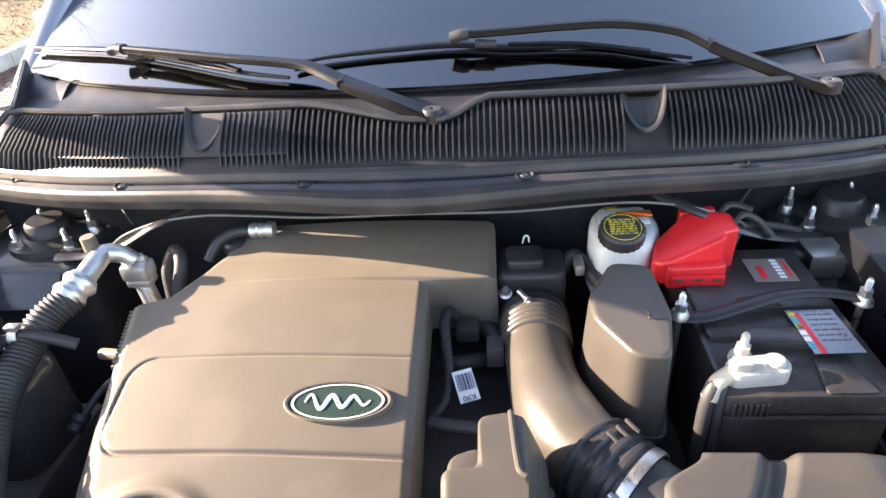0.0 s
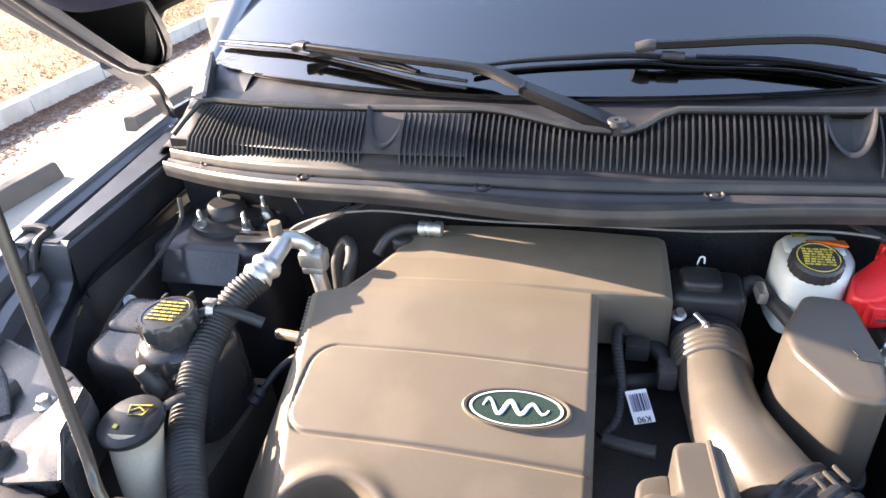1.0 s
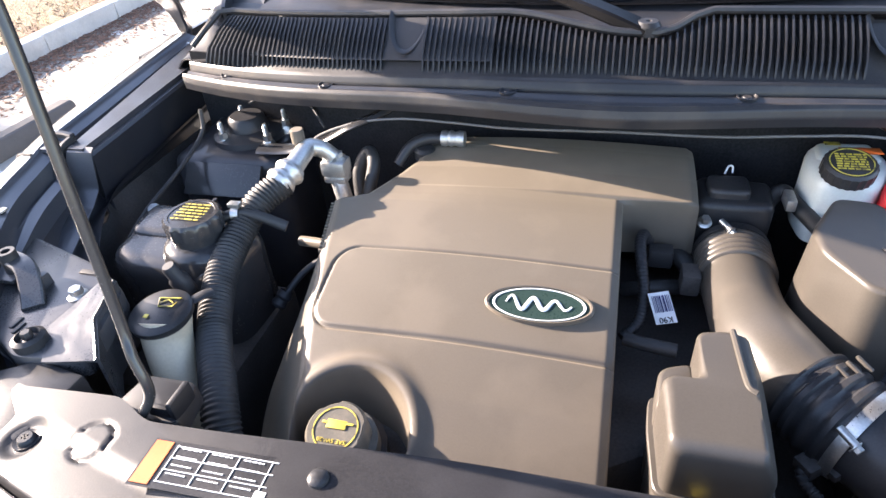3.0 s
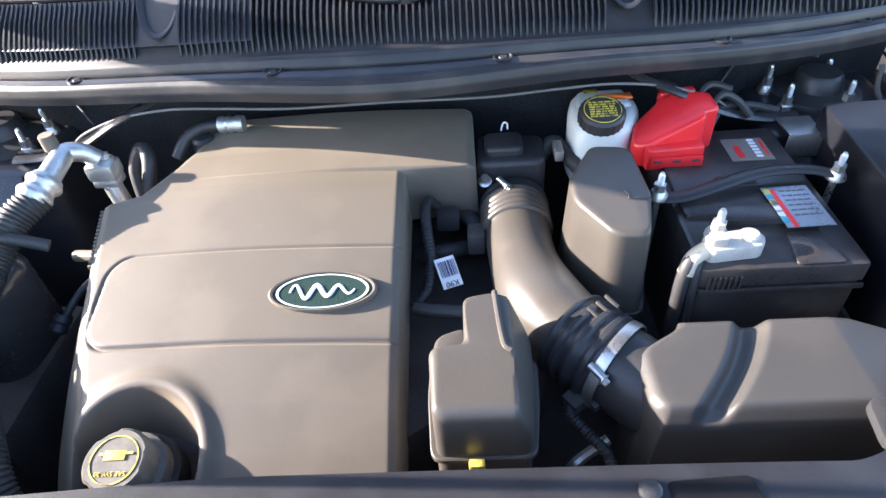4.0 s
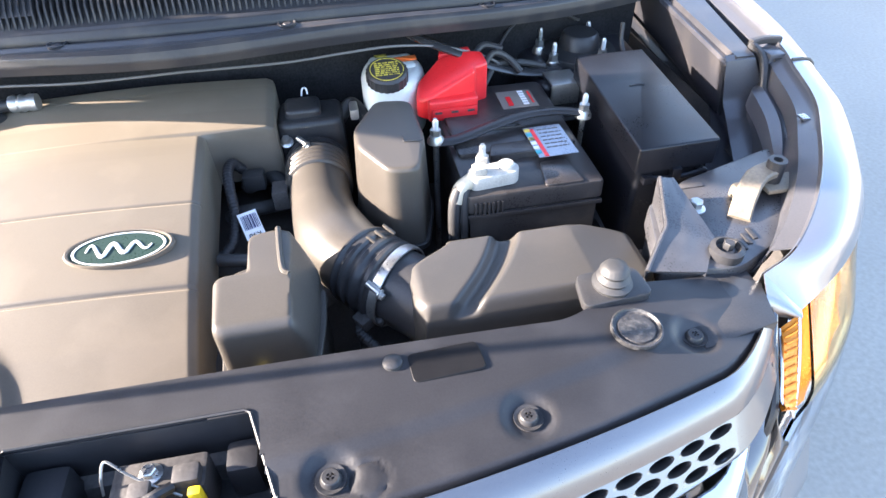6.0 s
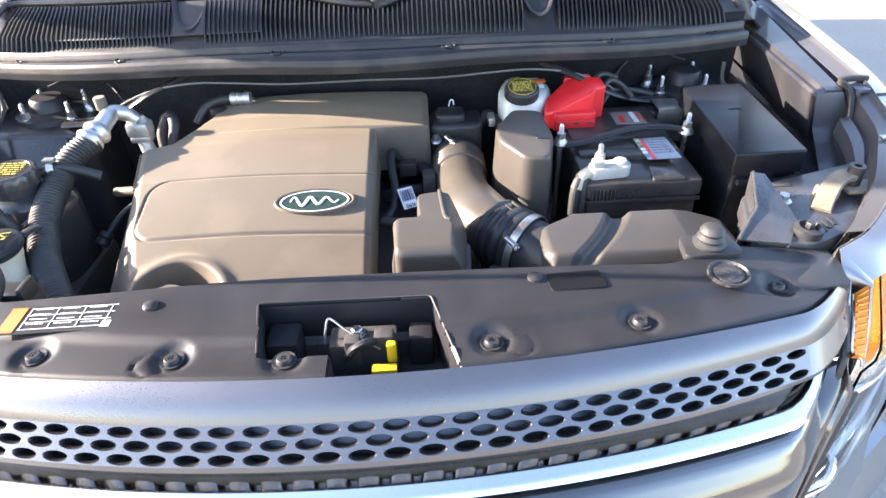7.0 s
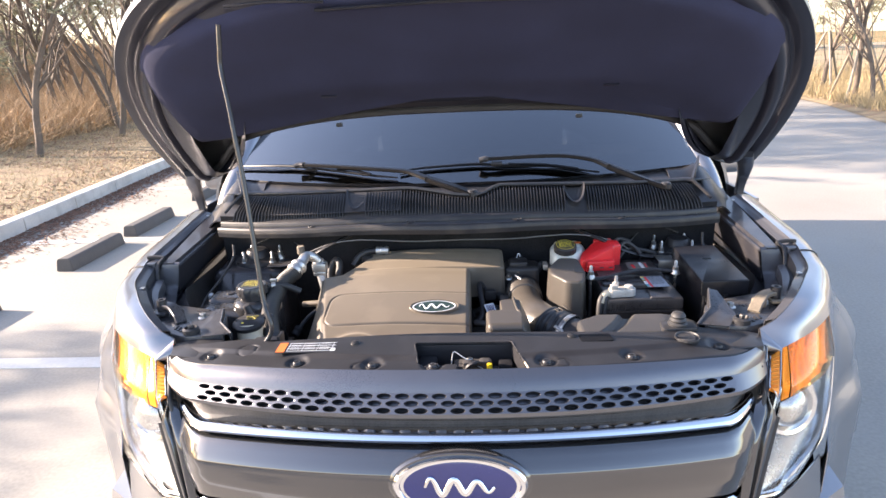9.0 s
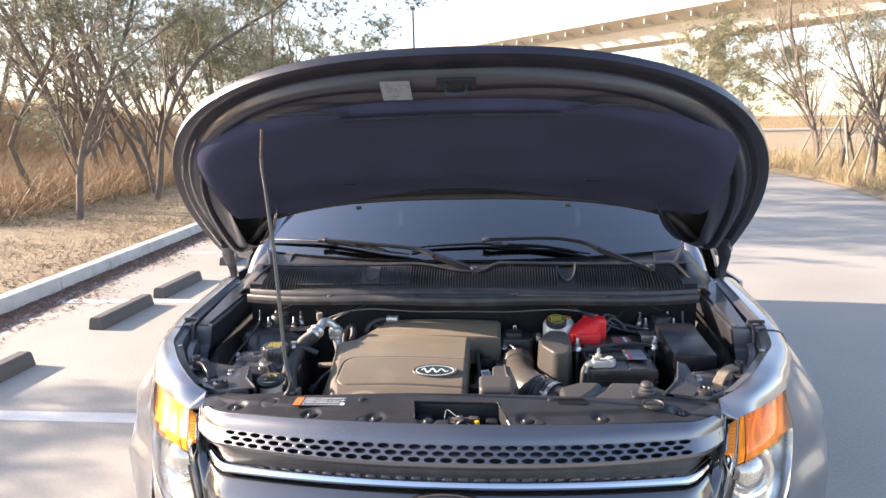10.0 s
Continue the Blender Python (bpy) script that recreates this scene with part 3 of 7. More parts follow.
def lamp_inner(v):
    """Edge of the headlamp beside the grille, from its top to its foot."""
    return LAMP_A.lerp(LAMP_M, v / 0.22) if v < 0.22 else LAMP_M.lerp(LAMP_B, (v - 0.22) / 0.78)


def lamp_point(u, v, depth=0.0):
    """Skin of the headlamp on the +x side: u from the grille outwards, v downwards."""
    inner = lamp_inner(v)
    outer = Vector((table(v, LAMP_V, LAMP_X), table(v, LAMP_V, LAMP_Y), table(v, LAMP_V, LAMP_Z)))
    p = inner.lerp(outer, u)
    n = Vector((0.62, -0.72, 0.30)).normalized()
    return p + n * (0.026 * math.sin(math.pi * max(0, min(1, u))) * (0.40 + 0.60 * math.sin(math.pi * min(1, v * 0.9 + 0.02))) - depth)


def fender_outer(s):
    """Foot of the fender's top face: along the lamp's upper edge, then the shoulder of the flank."""
    if s < 0.36:
        return lamp_point(s / 0.36, 0.0) + Vector((0.001, -0.001, 0.002))
    k = (s - 0.36) / 0.64
    ks = [0, 0.12, 0.25, 0.42, 0.6, 1.0]
    return Vector((table(k, ks, [0.749, 0.793, 0.838, 0.870, 0.906, 0.945]), table(k, ks, [0.181, 0.25, 0.34, 0.46, 0.62, 0.95]), table(k, ks, [1.060, 1.060, 1.064, 1.068, 1.076, 1.085])))


def fender_top(u, v, sgn):
    a, b = rim(u), fender_outer(u)
    out = (b - a)
    bulge = Vector((0.5, -0.25, 0.9)).normalized() * (0.016 * math.sin(math.pi * v) * min(1, out.length / 0.06 + 0.1) * smoothstep(0.0, 0.16, u))
    return side(a + out * v + bulge, sgn)


def flank(u, v, sgn):
    top = fender_outer(lerp(0.36, 1.0, u))
    arch = max(0.0, 0.45 ** 2 - (top.y - 0.80) ** 2) ** 0.5 + 0.37
    z = lerp(top.z, max(0.70, arch) if top.y < 0.6 else max(0.42, arch), v)
    w = (1 - u) ** 5
    k = max(0.0, z)
    ex, ey = (table(-k, [-q for q in LAMP_Z], c) for c in (LAMP_X, LAMP_Y))
    y = lerp(top.y, max(0.09, ey), w)
    plan = table(y, [0.10, 0.20, 0.30, 0.42, 0.60, 0.95], [0.735, 0.815, 0.925, 0.985, 1.000, 1.000])
    ex = lerp(ex, max(ex, plan), smoothstep(0.87, 0.80, z))
    x = lerp(top.x, plan, smoothstep(0, 0.5, v) ** 0.8)
    return side(Vector((lerp(x, max(0.71, ex) + 0.001, w), y, z)), sgn)


for sgn in (-1, 1):
    fender = part("fender", thick(sheet(lambda u, v: fender_top(u, v, sgn), 48, 10), 0.0015), M_PAINT, car, "bright-lit dark grey painted front fender")
    part("fender_flank", thick(sheet(lambda u, v: flank(u, v, sgn), 40, 18), 0.0015), M_PAINT, car)
    # flanged lip and drain channel inside the hood gap
    def lip(u, v):
        u = lerp(0.11, 1.0, u)
        p = rim(u)
        k = smoothstep(0.28, 0.52, u) * smoothstep(0.66, 0.58, u)
        w = [(0, 0), (-0.003, -0.005), (-0.021, -0.012), (-0.025, -0.034), (-0.028 - 0.006 * k, -0.042 + 0.002 * k), (-0.028 - 0.008 * k, -0.044 + 0.014 * k), (-0.028 - 0.020 * k, -0.045 + 0.012 * k), (-0.028 - 0.022 * k, -0.056)]
        f = v * 7
        i = min(6, int(f))
        dx, dz = (lerp(w[i][k], w[i + 1][k], f - i) for k in (0, 1))
        n = Vector((0.85, -0.5 * (1 - u), 0)).normalized()
        return side(p + n * dx + Vector((0, 0, dz)), sgn)
    part("fender_flange", thick(sheet(lip, 70, 14), 0.0015), M_FLANGE, car)
    # painted skirt that closes the fender's front tip down to the radiator cover
    part("fender_tip", thick(sheet(lambda u, v: side(rim(lerp(0, 0.13, u)) + Vector((-0.0015, 0.001, -0.034 * v)), sgn), 8, 4), 0.001), M_PAINT, car)
    # beak that turns down from the fender's point to the marker block
    def beak(u, v):
        a = rim(0).lerp(fender_outer(0), u)
        b = Vector((0.577, 0.084, 1.034)).lerp(Vector((0.607, 0.074, 1.032)), u)
        return side(a.lerp(b, v) + Vector((-0.002, -0.006, 0.002)) * math.sin(math.pi * v), sgn)
    part("fender_nose", thick(sheet(beak, 8, 6), 0.001), M_PAINT, car)
    # bright plate for the flange's slot: sunlit ground behind it put in as colour
    for s in (0.45,):
        p = rim(s) + Vector((-0.014, 0.008, -0.006))
        part("slot_light", box(side(p, sgn), (0.010, 0.012, 0.003), 0.001), M_STEEL, car)
    # deep inner gutter beside the rail
    def gutter_floor(u, v):
        p = rim(lerp(0.06, 1, u)) + Vector((-0.028, 0.006, -0.040))
        inner = Vector((lerp(0.60, 0.735, smoothstep(0, 0.45, u)), lerp(0.20, 0.90, u), lerp(1.02, 1.07, u)))
        q = p.lerp(inner, v)
        q.z -= 0.034 * math.sin(math.pi * v)
        return side(q, sgn)
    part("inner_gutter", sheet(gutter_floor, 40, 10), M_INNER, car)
    # upper rail: a boxy folded sheet running back to the hinge
    def rail(u, v):
        y = lerp(0.461, 0.93, u)
        x0 = lerp(0.731, 0.742, u)
        w = lerp(0.040, 0.088, u)
        prof = [(w + 0.010, -0.10), (w + 0.006, -0.008), (w, 0.0), (0.014, 0.0), (0.011, -0.007), (0.003, -0.007), (0.0, -0.011), (0.011, -0.084), (0.032, -0.120)]
        f = v * 8
        i = min(7, int(f))
        dx, dz = (lerp(prof[i][k], prof[i + 1][k], f - i) for k in (0, 1))
        return side(Vector((x0 + dx, y, lerp(1.112, 1.135, u) + dz)), sgn)
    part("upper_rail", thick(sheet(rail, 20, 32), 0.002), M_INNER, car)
    part("rail_end", box(side(Vector((0.762, 0.470, 1.050)), sgn), (0.036, 0.006, 0.11), 0.002), M_INNER, car)
    # pressed step that falls from the rail's end to the lamp carrier
    def rail_step(u, v):
        vs = [0, 0.06, 0.42, 0.60, 1]
        y = table(v, vs, [0.468, 0.460, 0.450, 0.425, 0.325])
        z = table(v, vs, [1.1125, 1.108, 1.050, 1.036, 1.026])
        x = table(v, vs, [0.731, 0.730, 0.737, 0.732, 0.690])
        w = table(v, vs, [0.042, 0.043, 0.062, 0.066, 0.084])
        return side(Vector((x + w * u, y - 0.012 * u * v, z + 0.005 * math.sin(math.pi * u) * smoothstep(0, 0.3, v))), sgn)
    part("rail_step", thick(sheet(rail_step, 10, 30), 0.002), M_FLANGE, car, "smooth grey pressed step ahead of the rail")
    # rubber bump block where the hood rests, clipped on the rim
    rest = part("hood_rest", box(side(Vector((0.800, 0.464, 1.104)), sgn), (0.024, 0.028, 0.022), 0.003), M_FLANGE, car, "grey moulded clip block, its socket drawn as a dark patch of shade")
    # Dark box proud of the front face, painting the shade inside the hole.
    part("socket_shade", box(side(Vector((0.801, 0.4495, 1.103)), sgn), (0.012, 0.003, 0.013), 0.001), M_SHADED, rest)
    part("rest_bar", beam([side(Vector(p), sgn) for p in ((0.822, 0.484, 1.120), (0.798, 0.486, 1.121), (0.778, 0.484, 1.119))], 0.010, 0.010), M_BLACK, rest, "black rubber bar")
    part("rest_arm", beam([side(Vector(p), sgn) for p in ((0.778, 0.484, 1.118), (0.783, 0.458, 1.108), (0.779, 0.436, 1.084), (0.774, 0.424, 1.062))], 0.009, 0.010), M_BLACK, rest)
    part("panel_gap", sweep([side(fender_top(0.625, q, 1) + Vector((0.0005, 0, 0.0008)), sgn) for q in (0, 0.2, 0.4, 0.6, 0.8, 1.0)], 0.0022, 6), M_DEEP, car)
    # inner wing wall under the rail and the strut tower
    part("inner_wing", thick(sheet(lambda u, v: side(Vector((lerp(0.715 + 0.042 * smoothstep(0.42, 0.47, lerp(0.16, 0.95, u)), 0.70, v ** 0.6) - 0.008 * u, lerp(0.16, 0.95, u), lerp(1.018, 0.45, v))), sgn), 40, 10), 0.003), M_DEEP, car)
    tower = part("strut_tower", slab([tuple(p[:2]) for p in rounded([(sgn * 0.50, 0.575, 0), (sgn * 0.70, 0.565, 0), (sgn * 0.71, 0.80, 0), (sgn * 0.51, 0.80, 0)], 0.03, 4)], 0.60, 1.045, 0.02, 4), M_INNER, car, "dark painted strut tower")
    part("strut_mount", lathe([(0, 0.0), (0.062, 0.0), (0.060, 0.010), (0.034, 0.016), (0.030, 0.034), (0.026, 0.038), (0, 0.038)], 32, Matrix.Translation((sgn * 0.598, 0.662, 1.044))), M_BLACK, tower)
    for bx, by in ((0.622, 0.688), (0.537, 0.680), (0.622, 0.621), (0.541, 0.622)):
        part("strut_bolt", stud((sgn * bx, by, 1.044), 0.042, 0.0052), M_STEEL, tower, "zinc-plated threaded stud and nut")
    # strut brace plate that runs from the tower to the cowl
    brace = [(sgn * 0.545, 0.600, 1.052), (sgn * 0.49, 0.600, 1.055), (sgn * 0.43, 0.590, 1.075), (sgn * 0.37, 0.582, 1.108), (sgn * 0.335, 0.594, 1.120), (sgn * 0.31, 0.615, 1.128)]
    part("brace", tube(brace, 0.017, 12, 8, 0.35), M_TANK, car, "pressed steel cowl brace")
    part("tower_front_plate", box((sgn * 0.60, 0.556, 1.016), (0.135, 0.004, 0.054), 0.0015, rot=pose(0, 0, 0, -40)), M_TANK, car, "dark painted tower front plate")
    part("firewall_cable", tube([(sgn * 0.0, 0.572, 1.120), (sgn * 0.13, 0.572, 1.119), (sgn * 0.22, 0.573, 1.124), (sgn * 0.29, 0.574, 1.126), (sgn * 0.36, 0.576, 1.116), (sgn * 0.425, 0.584, 1.090), (sgn * 0.46, 0.595, 1.06)], 0.0018, 8), M_COWLINE, car)
    if sgn > 0:
        # Bright steel stands in for the sun on this painted tab.
        part("tower_tab", merge(box((0.534, 0.563, 1.056), (0.044, 0.046, 0.003), 0.001), box((0.534, 0.541, 1.040), (0.044, 0.003, 0.032), 0.001)), M_STEEL, tower, "tab beside the fuse box, its sunlight put in as bright steel colour")
    # hood hinge
    hinge = part("hood_hinge", merge(beam([(sgn * 0.852, 0.915, 1.100), (sgn * 0.856, 0.912, 1.155), (sgn * 0.852, 0.886, 1.205), (sgn * 0.822, 0.810, 1.256), (sgn * 0.785, 0.735, 1.296)], lambda q: 0.026 + 0.018 * smoothstep(0.3, 0.8, q), 0.018),
                                     box((sgn * 0.83, 0.885, 1.118), (0.05, 0.075, 0.008), 0.002)), M_INNER, car, "dark stamped hood hinge")
    part("hinge_bolt", bolt((sgn * 0.825, 0.872, 1.122), 0.007, 0.012), M_STEEL, hinge)
    part("hinge_bolt", bolt((sgn * 0.838, 0.905, 1.122), 0.007, 0.012), M_STEEL, hinge)

# centre firewall, bay floor and engine mass
# Hood shade missing from the lighting is put into the firewall's colour.
part("firewall", thick(sheet(lambda u, v: (lerp(-0.72, 0.72, u), 0.672 + 0.20 * (u - 0.5) ** 2 * 1.2, lerp(1.165, 0.35, v)), 24, 8), 0.004), M_SHADED, car)
part("bay_floor", box((0, 0.42, 0.40), (1.42, 0.92, 0.02), 0.004), M_DEEP, car)
part("radiator_support", box((0, 0.055, 0.72), (1.12, 0.05, 0.62), 0.01), M_DEEP, car)

# cowl: front apron with seal, louvre field, tray to the windshield
def apron(u, v):
    x = lerp(-0.715, 0.715, u)
    yl, yf = 0.514 + 0.31 * x * x - 0.018 * math.cos(x * 9) * math.exp(-(x / 0.35) ** 2) + 0.012, 0.584 + 0.27 * x * x
    prof = [(0.03, -0.018), (-0.02, -0.006), (0.02, 0.004), (0.10, 0.008), (0.20, 0.005), (0.36, 0.004), (0.54, 0.006), (0.60, 0.005), (0.635, -0.006), (0.67, -0.006), (0.69, 0.008), (0.75, 0.016), (0.82, 0.019), (0.90, 0.016), (0.96, 0.010), (1.0, 0.002)]
    f = v * (len(prof) - 1)
    i = min(len(prof) - 2, int(f))
    a, dz = (lerp(prof[i][k], prof[i + 1][k], f - i) for k in (0, 1))
    return (x, lerp(yl, yf, a), 1.160 + dz + 0.012 * math.cos(x * 4.2) - 0.03 * x * x)


cowl = part("cowl_panel", thick(sheet(apron, 120, 60), 0.002), M_COWL, car, "weathered grey-black plastic cowl panel")
for x in (-0.62, -0.413, -0.135, 0.147, 0.428, 0.64):
    y = 0.532 + 0.31 * x * x + 0.026
    part("push_clip", lathe([(0.012, -0.004), (0.012, 0.0012), (0.0105, 0.0014), (0.009, -0.001), (0.006, -0.001), (0.005, 0.0006), (0, 0.0008)], 20, Matrix.Translation((x, y, 1.166 + 0.012 * math.cos(x * 4.2) - 0.03 * x * x))), M_COWL, cowl)


def louvre_back(x):
    notch = 0.024 * smoothstep(0.105, 0.045, x) * smoothstep(-0.16, 0.02, x)
    return 0.648 + 0.28 * x * x - notch


def louvre_z(x, y):
    yf = 0.584 + 0.27 * x * x
    return 1.182 + (y - yf) * 0.85 + 0.010 * math.cos(x * 4.2) - 0.03 * x * x


# floor of the louvre field and its raised rim
part("louvre_floor", thick(sheet(lambda u, v: (lambda x: (x, lerp(0.586 + 0.27 * x * x, louvre_back(x), v), louvre_z(x, lerp(0.586 + 0.27 * x * x, louvre_back(x), v)) - 0.010))(lerp(-0.66, 0.66, u)), 90, 6), 0.002), M_BLACK, cowl)
rimpts = [(x, louvre_back(x) + 0.003, louvre_z(x, louvre_back(x)) + 0.004) for x in [lerp(-0.635, 0.635, i / 60) for i in range(61)]]
rimpts = [(-0.700, 0.716, 1.178), (-0.680, 0.735, 1.200), (-0.658, 0.757, 1.222)] + rimpts + [(0.658, 0.757, 1.222), (0.680, 0.735, 1.200), (0.700, 0.716, 1.178)]
part("louvre_rim", sweep([Vector(p) for p in rimpts], 0.005, 8), M_COWL, cowl)


def slat(x):
    y0, y1 = 0.591 + 0.27 * x * x, louvre_back(x) - 0.001
    fan = math.copysign(0.034 * smoothstep(0.50, 0.66, abs(x)), x)
    z0, z1 = louvre_z(x, y0), louvre_z(x, y1)
    bm = bmesh.new()
    w = 0.0017
    prof = [(0.0, -0.010), (0.15, 0.003), (0.5, 0.006), (0.9, 0.003), (1.0, 0.0)]
    rows = []
    for a, dz in prof:
        y, z = lerp(y0, y1, a), lerp(z0, z1, a) + dz
        rows.append([bm.verts.new((x + fan * (1 - a) + k * w * q, y, z + e)) for k, q, e in ((-1, 1.2, -0.012), (-1, 0.7, 0.0), (1, 0.7, 0.0), (1, 1.2, -0.012))])
    for A, B in zip(rows, rows[1:]):
        for k in range(3):
            bm.faces.new((A[k], A[k + 1], B[k + 1], B[k]))
    bm.faces.new(rows[0][::-1])
    bm.faces.new(rows[-1])
    bmesh.ops.recalc_face_normals(bm, faces=bm.faces[:])
    return bm


CUPS = (-0.293, 0.309)
xs = -0.640
while xs < 0.645:
    if min(abs(xs - c) for c in CUPS) > 0.030:
        part("slat", slat(xs), M_COWL, cowl)
    xs += 0.0082
# closed blanking plate between the slats left of the middle
part("blank_plate", thick(sheet(lambda u, v: (lambda x: (x, lerp(0.597 + 0.27 * x * x, louvre_back(x) - 0.001, v), louvre_z(x, lerp(0.597 + 0.27 * x * x, louvre_back(x), v)) - 0.001))(lerp(-0.640, -0.165, u)), 30, 4), 0.002), M_COWL, cowl)
for c in CUPS:
    def cupfn(u, v):
        a = math.pi * u
        r = [0.030, 0.027, 0.022, 0.017, 0.0][min(4, int(v * 4 + 0.01))]
        dz = [0.004, 0.004, -0.006, -0.011, -0.011][min(4, int(v * 4 + 0.01))]
        y = louvre_back(c) + 0.004 - math.sin(a) * r * 1.75
        return (c + math.cos(a) * r, y, louvre_z(c, y) + dz)
    part("cowl_cup", sheet(cupfn, 20, 4), M_COWL, cowl, "scooped recess in the cowl")


def glass_base(x):
    return 0.712 + 0.42 * x * x


def shield_z(x, y):
    return 1.247 + (y - glass_base(x)) * 0.50 - 0.02 * x * x


part("cowl_tray", thick(sheet(lambda u, v: (lambda x: (x, lerp(louvre_back(x) + 0.004, glass_base(x) + 0.015, v), lerp(louvre_z(x, louvre_back(x)) + 0.002, 1.240 - 0.02 * x * x, smoothstep(0, 1, v)) - 0.014 * math.sin(math.pi * v)))(lerp(-0.72, 0.72, u)), 80, 12), 0.002), M_COWL, cowl)
for sgn in (-1, 1):
    def cowl_end(u, v):
        x = lerp(0.617, 0.815, u)
        y = lerp(0.588 + 0.27 * x * x, glass_base(x) + 0.02, v)
        z = lerp(1.176 + 0.010 * math.cos(x * 4.2) - 0.03 * x * x, 1.236 - 0.02 * x * x, smoothstep(0, 0.9, v))
        z += 0.007 * math.sin(2.5 * math.pi * v) * (1 - u) - 0.055 * smoothstep(0.60, 1.0, u) + 0.010 * math.exp(-((u - 0.5) / 0.12) ** 2) * smoothstep(0.1, 0.4, v)
        return (sgn * x, y, z)
    part("cowl_end", thick(sheet(cowl_end, 24, 24), 0.003), M_COWL, cowl, "moulded cowl end piece")
    part("cowl_end_fin", thick(sheet(lambda u, v: (sgn * lerp(0.665, 0.735, u), lerp(0.775, 0.935, u), lerp(1.205, lerp(1.225, 1.262, u), v)), 10, 4), 0.006), M_COWL, cowl)


def shield(u, v):
    x = lerp(-0.74, 0.74, u) * (1 - 0.12 * v)
    y = glass_base(x) + 0.86 * v
    return (x, y, shield_z(x, y) - 0.05 * v * v)


windshield = part("windshield", thick(sheet(shield, 40, 20), 0.005), M_WINDOW, car, "tinted windshield reflecting the pale sky")
part("shade_band", thick(sheet(lambda u, v: (lambda p: (p[0], p[1] + 0.001, p[2] - 0.007))(shield(u, v * 0.10)), 40, 3), 0.001), M_BAND, windshield)
windshield.visible_shadow = False
# cabin: dashboard, roof, pillars, sides, wheels
part("dashboard", slab([tuple(p[:2]) for p in rounded([(-0.70, 0.98, 0), (0.70, 0.98, 0), (0.70, 1.62, 0), (-0.70, 1.62, 0)], 0.06, 4)], 0.85, 1.215, 0.05, 4), M_INTERIOR, car)


def roof(u, v):
    x = lerp(-0.64, 0.64, u)
    y = lerp(1.62, 4.45, v)
    return (x, y, 1.70 + 0.09 * math.sin(math.pi * min(1, v * 0.9 + 0.12)) - 0.12 * x * x)


part("roof", thick(sheet(roof, 24, 24), 0.03), M_PAINT, car)
part("headliner", thick(sheet(lambda u, v: (lambda p: (p[0] * 0.97, p[1], p[2] - 0.045))(roof(u, v)), 16, 16), 0.006), M_INTERIOR, car, "dark cabin headliner")
def side_x(z):
    return 0.63 + 0.34 * smoothstep(1.75, 1.05, z) + 0.03 * math.sin(math.pi * (1.05 - z) / 0.7) * (z < 1.05)


for sgn in (-1, 1):
    part("windshield_pillar", tube([(sgn * 0.800, 0.90, 1.080), (sgn * 0.785, 0.965, 1.180), (sgn * 0.762, 1.035, 1.255), (sgn * 0.73, 1.30, 1.45), (sgn * 0.665, 1.64, 1.665)], 0.030, 10, 6, 0.8), M_PAINT, car)
    def body_side(u, v):
        y = lerp(1.26, 4.78, u)
        z = lerp(min(1.70, 1.43 + 0.62 * (y - 1.28)), 0.40, v)
        return (sgn * (side_x(z) - 0.10 * smoothstep(4.3, 4.78, y)), y, z)
    panel = part("body_side", thick(sheet(body_side, 50, 26), 0.01), M_PAINT, car)
    part("side_trim", thick(sheet(lambda u, v: (lambda p: (p[0] - sgn * 0.045, p[1], p[2]))(body_side(u, 0.62 * v)), 30, 12), 0.01), M_INTERIOR, car, "dark cabin side lining")
    for k, (ya, yb) in enumerate(((1.50, 2.25), (2.35, 3.20), (3.32, 4.25))):
        def win(u, v):
            z = lerp(1.58, 1.16, v)
            y = lerp(ya + (0.32 * (1 - v) * (k == 0)), yb, u)
            return (sgn * (0.63 + 0.34 * smoothstep(1.75, 1.05, z) + 0.004), y, z)
        part("side_window", thick(sheet(win, 6, 6), 0.004), M_BAND, car)
    part("door_front", thick(sheet(lambda u, v: (sgn * (side_x(lerp(1.10, 0.45, v)) + 0.004), lerp(1.02, 1.30, u), lerp(1.10, 0.45, v)), 4, 12), 0.01), M_PAINT, car)
    for y in (0.80, 3.66):
        wheel = part("wheel", moved(lathe([(0.25, -0.11), (0.33, -0.115), (0.365, -0.09), (0.37, 0), (0.365, 0.09), (0.33, 0.115), (0.25, 0.11)], 48), Matrix.Translation((sgn * 0.84, y, 0.37)) @ pose(0, 0, 0, 0, 90, 0)), M_TYRE, car, "black tyre on a grey wheel")
        part("rim", moved(lathe([(0, 0.05), (0.06, 0.06), (0.08, 0.03), (0.21, 0.06), (0.25, 0.11), (0.255, -0.10)], 40, wave=lambda q, j: 1.0), Matrix.Translation((sgn * 0.84, y, 0.37)) @ pose(0, 0, 0, 0, 90 * sgn, 0)), M_ALU, wheel)
    part("mirror", merge(box((sgn * 1.02, 1.56, 1.17), (0.20, 0.12, 0.17), 0.04, 4), box((sgn * 0.93, 1.58, 1.12), (0.12, 0.06, 0.05), 0.015)), M_PAINT, car)
    part("wheel_well", thick(sheet(lambda u, v: (sgn * lerp(0.60, 0.90, v), 0.80 + 0.44 * math.cos(math.pi * u), 0.37 + 0.44 * math.sin(math.pi * u)), 24, 4), 0.004), M_DEEP, car)
part("tailgate", box((0, 4.80, 1.05), (1.70, 0.06, 1.25), 0.02), M_PAINT, car)
part("underbody", box((0, 2.6, 0.33), (1.5, 4.2, 0.12), 0.02), M_DEEP, car)

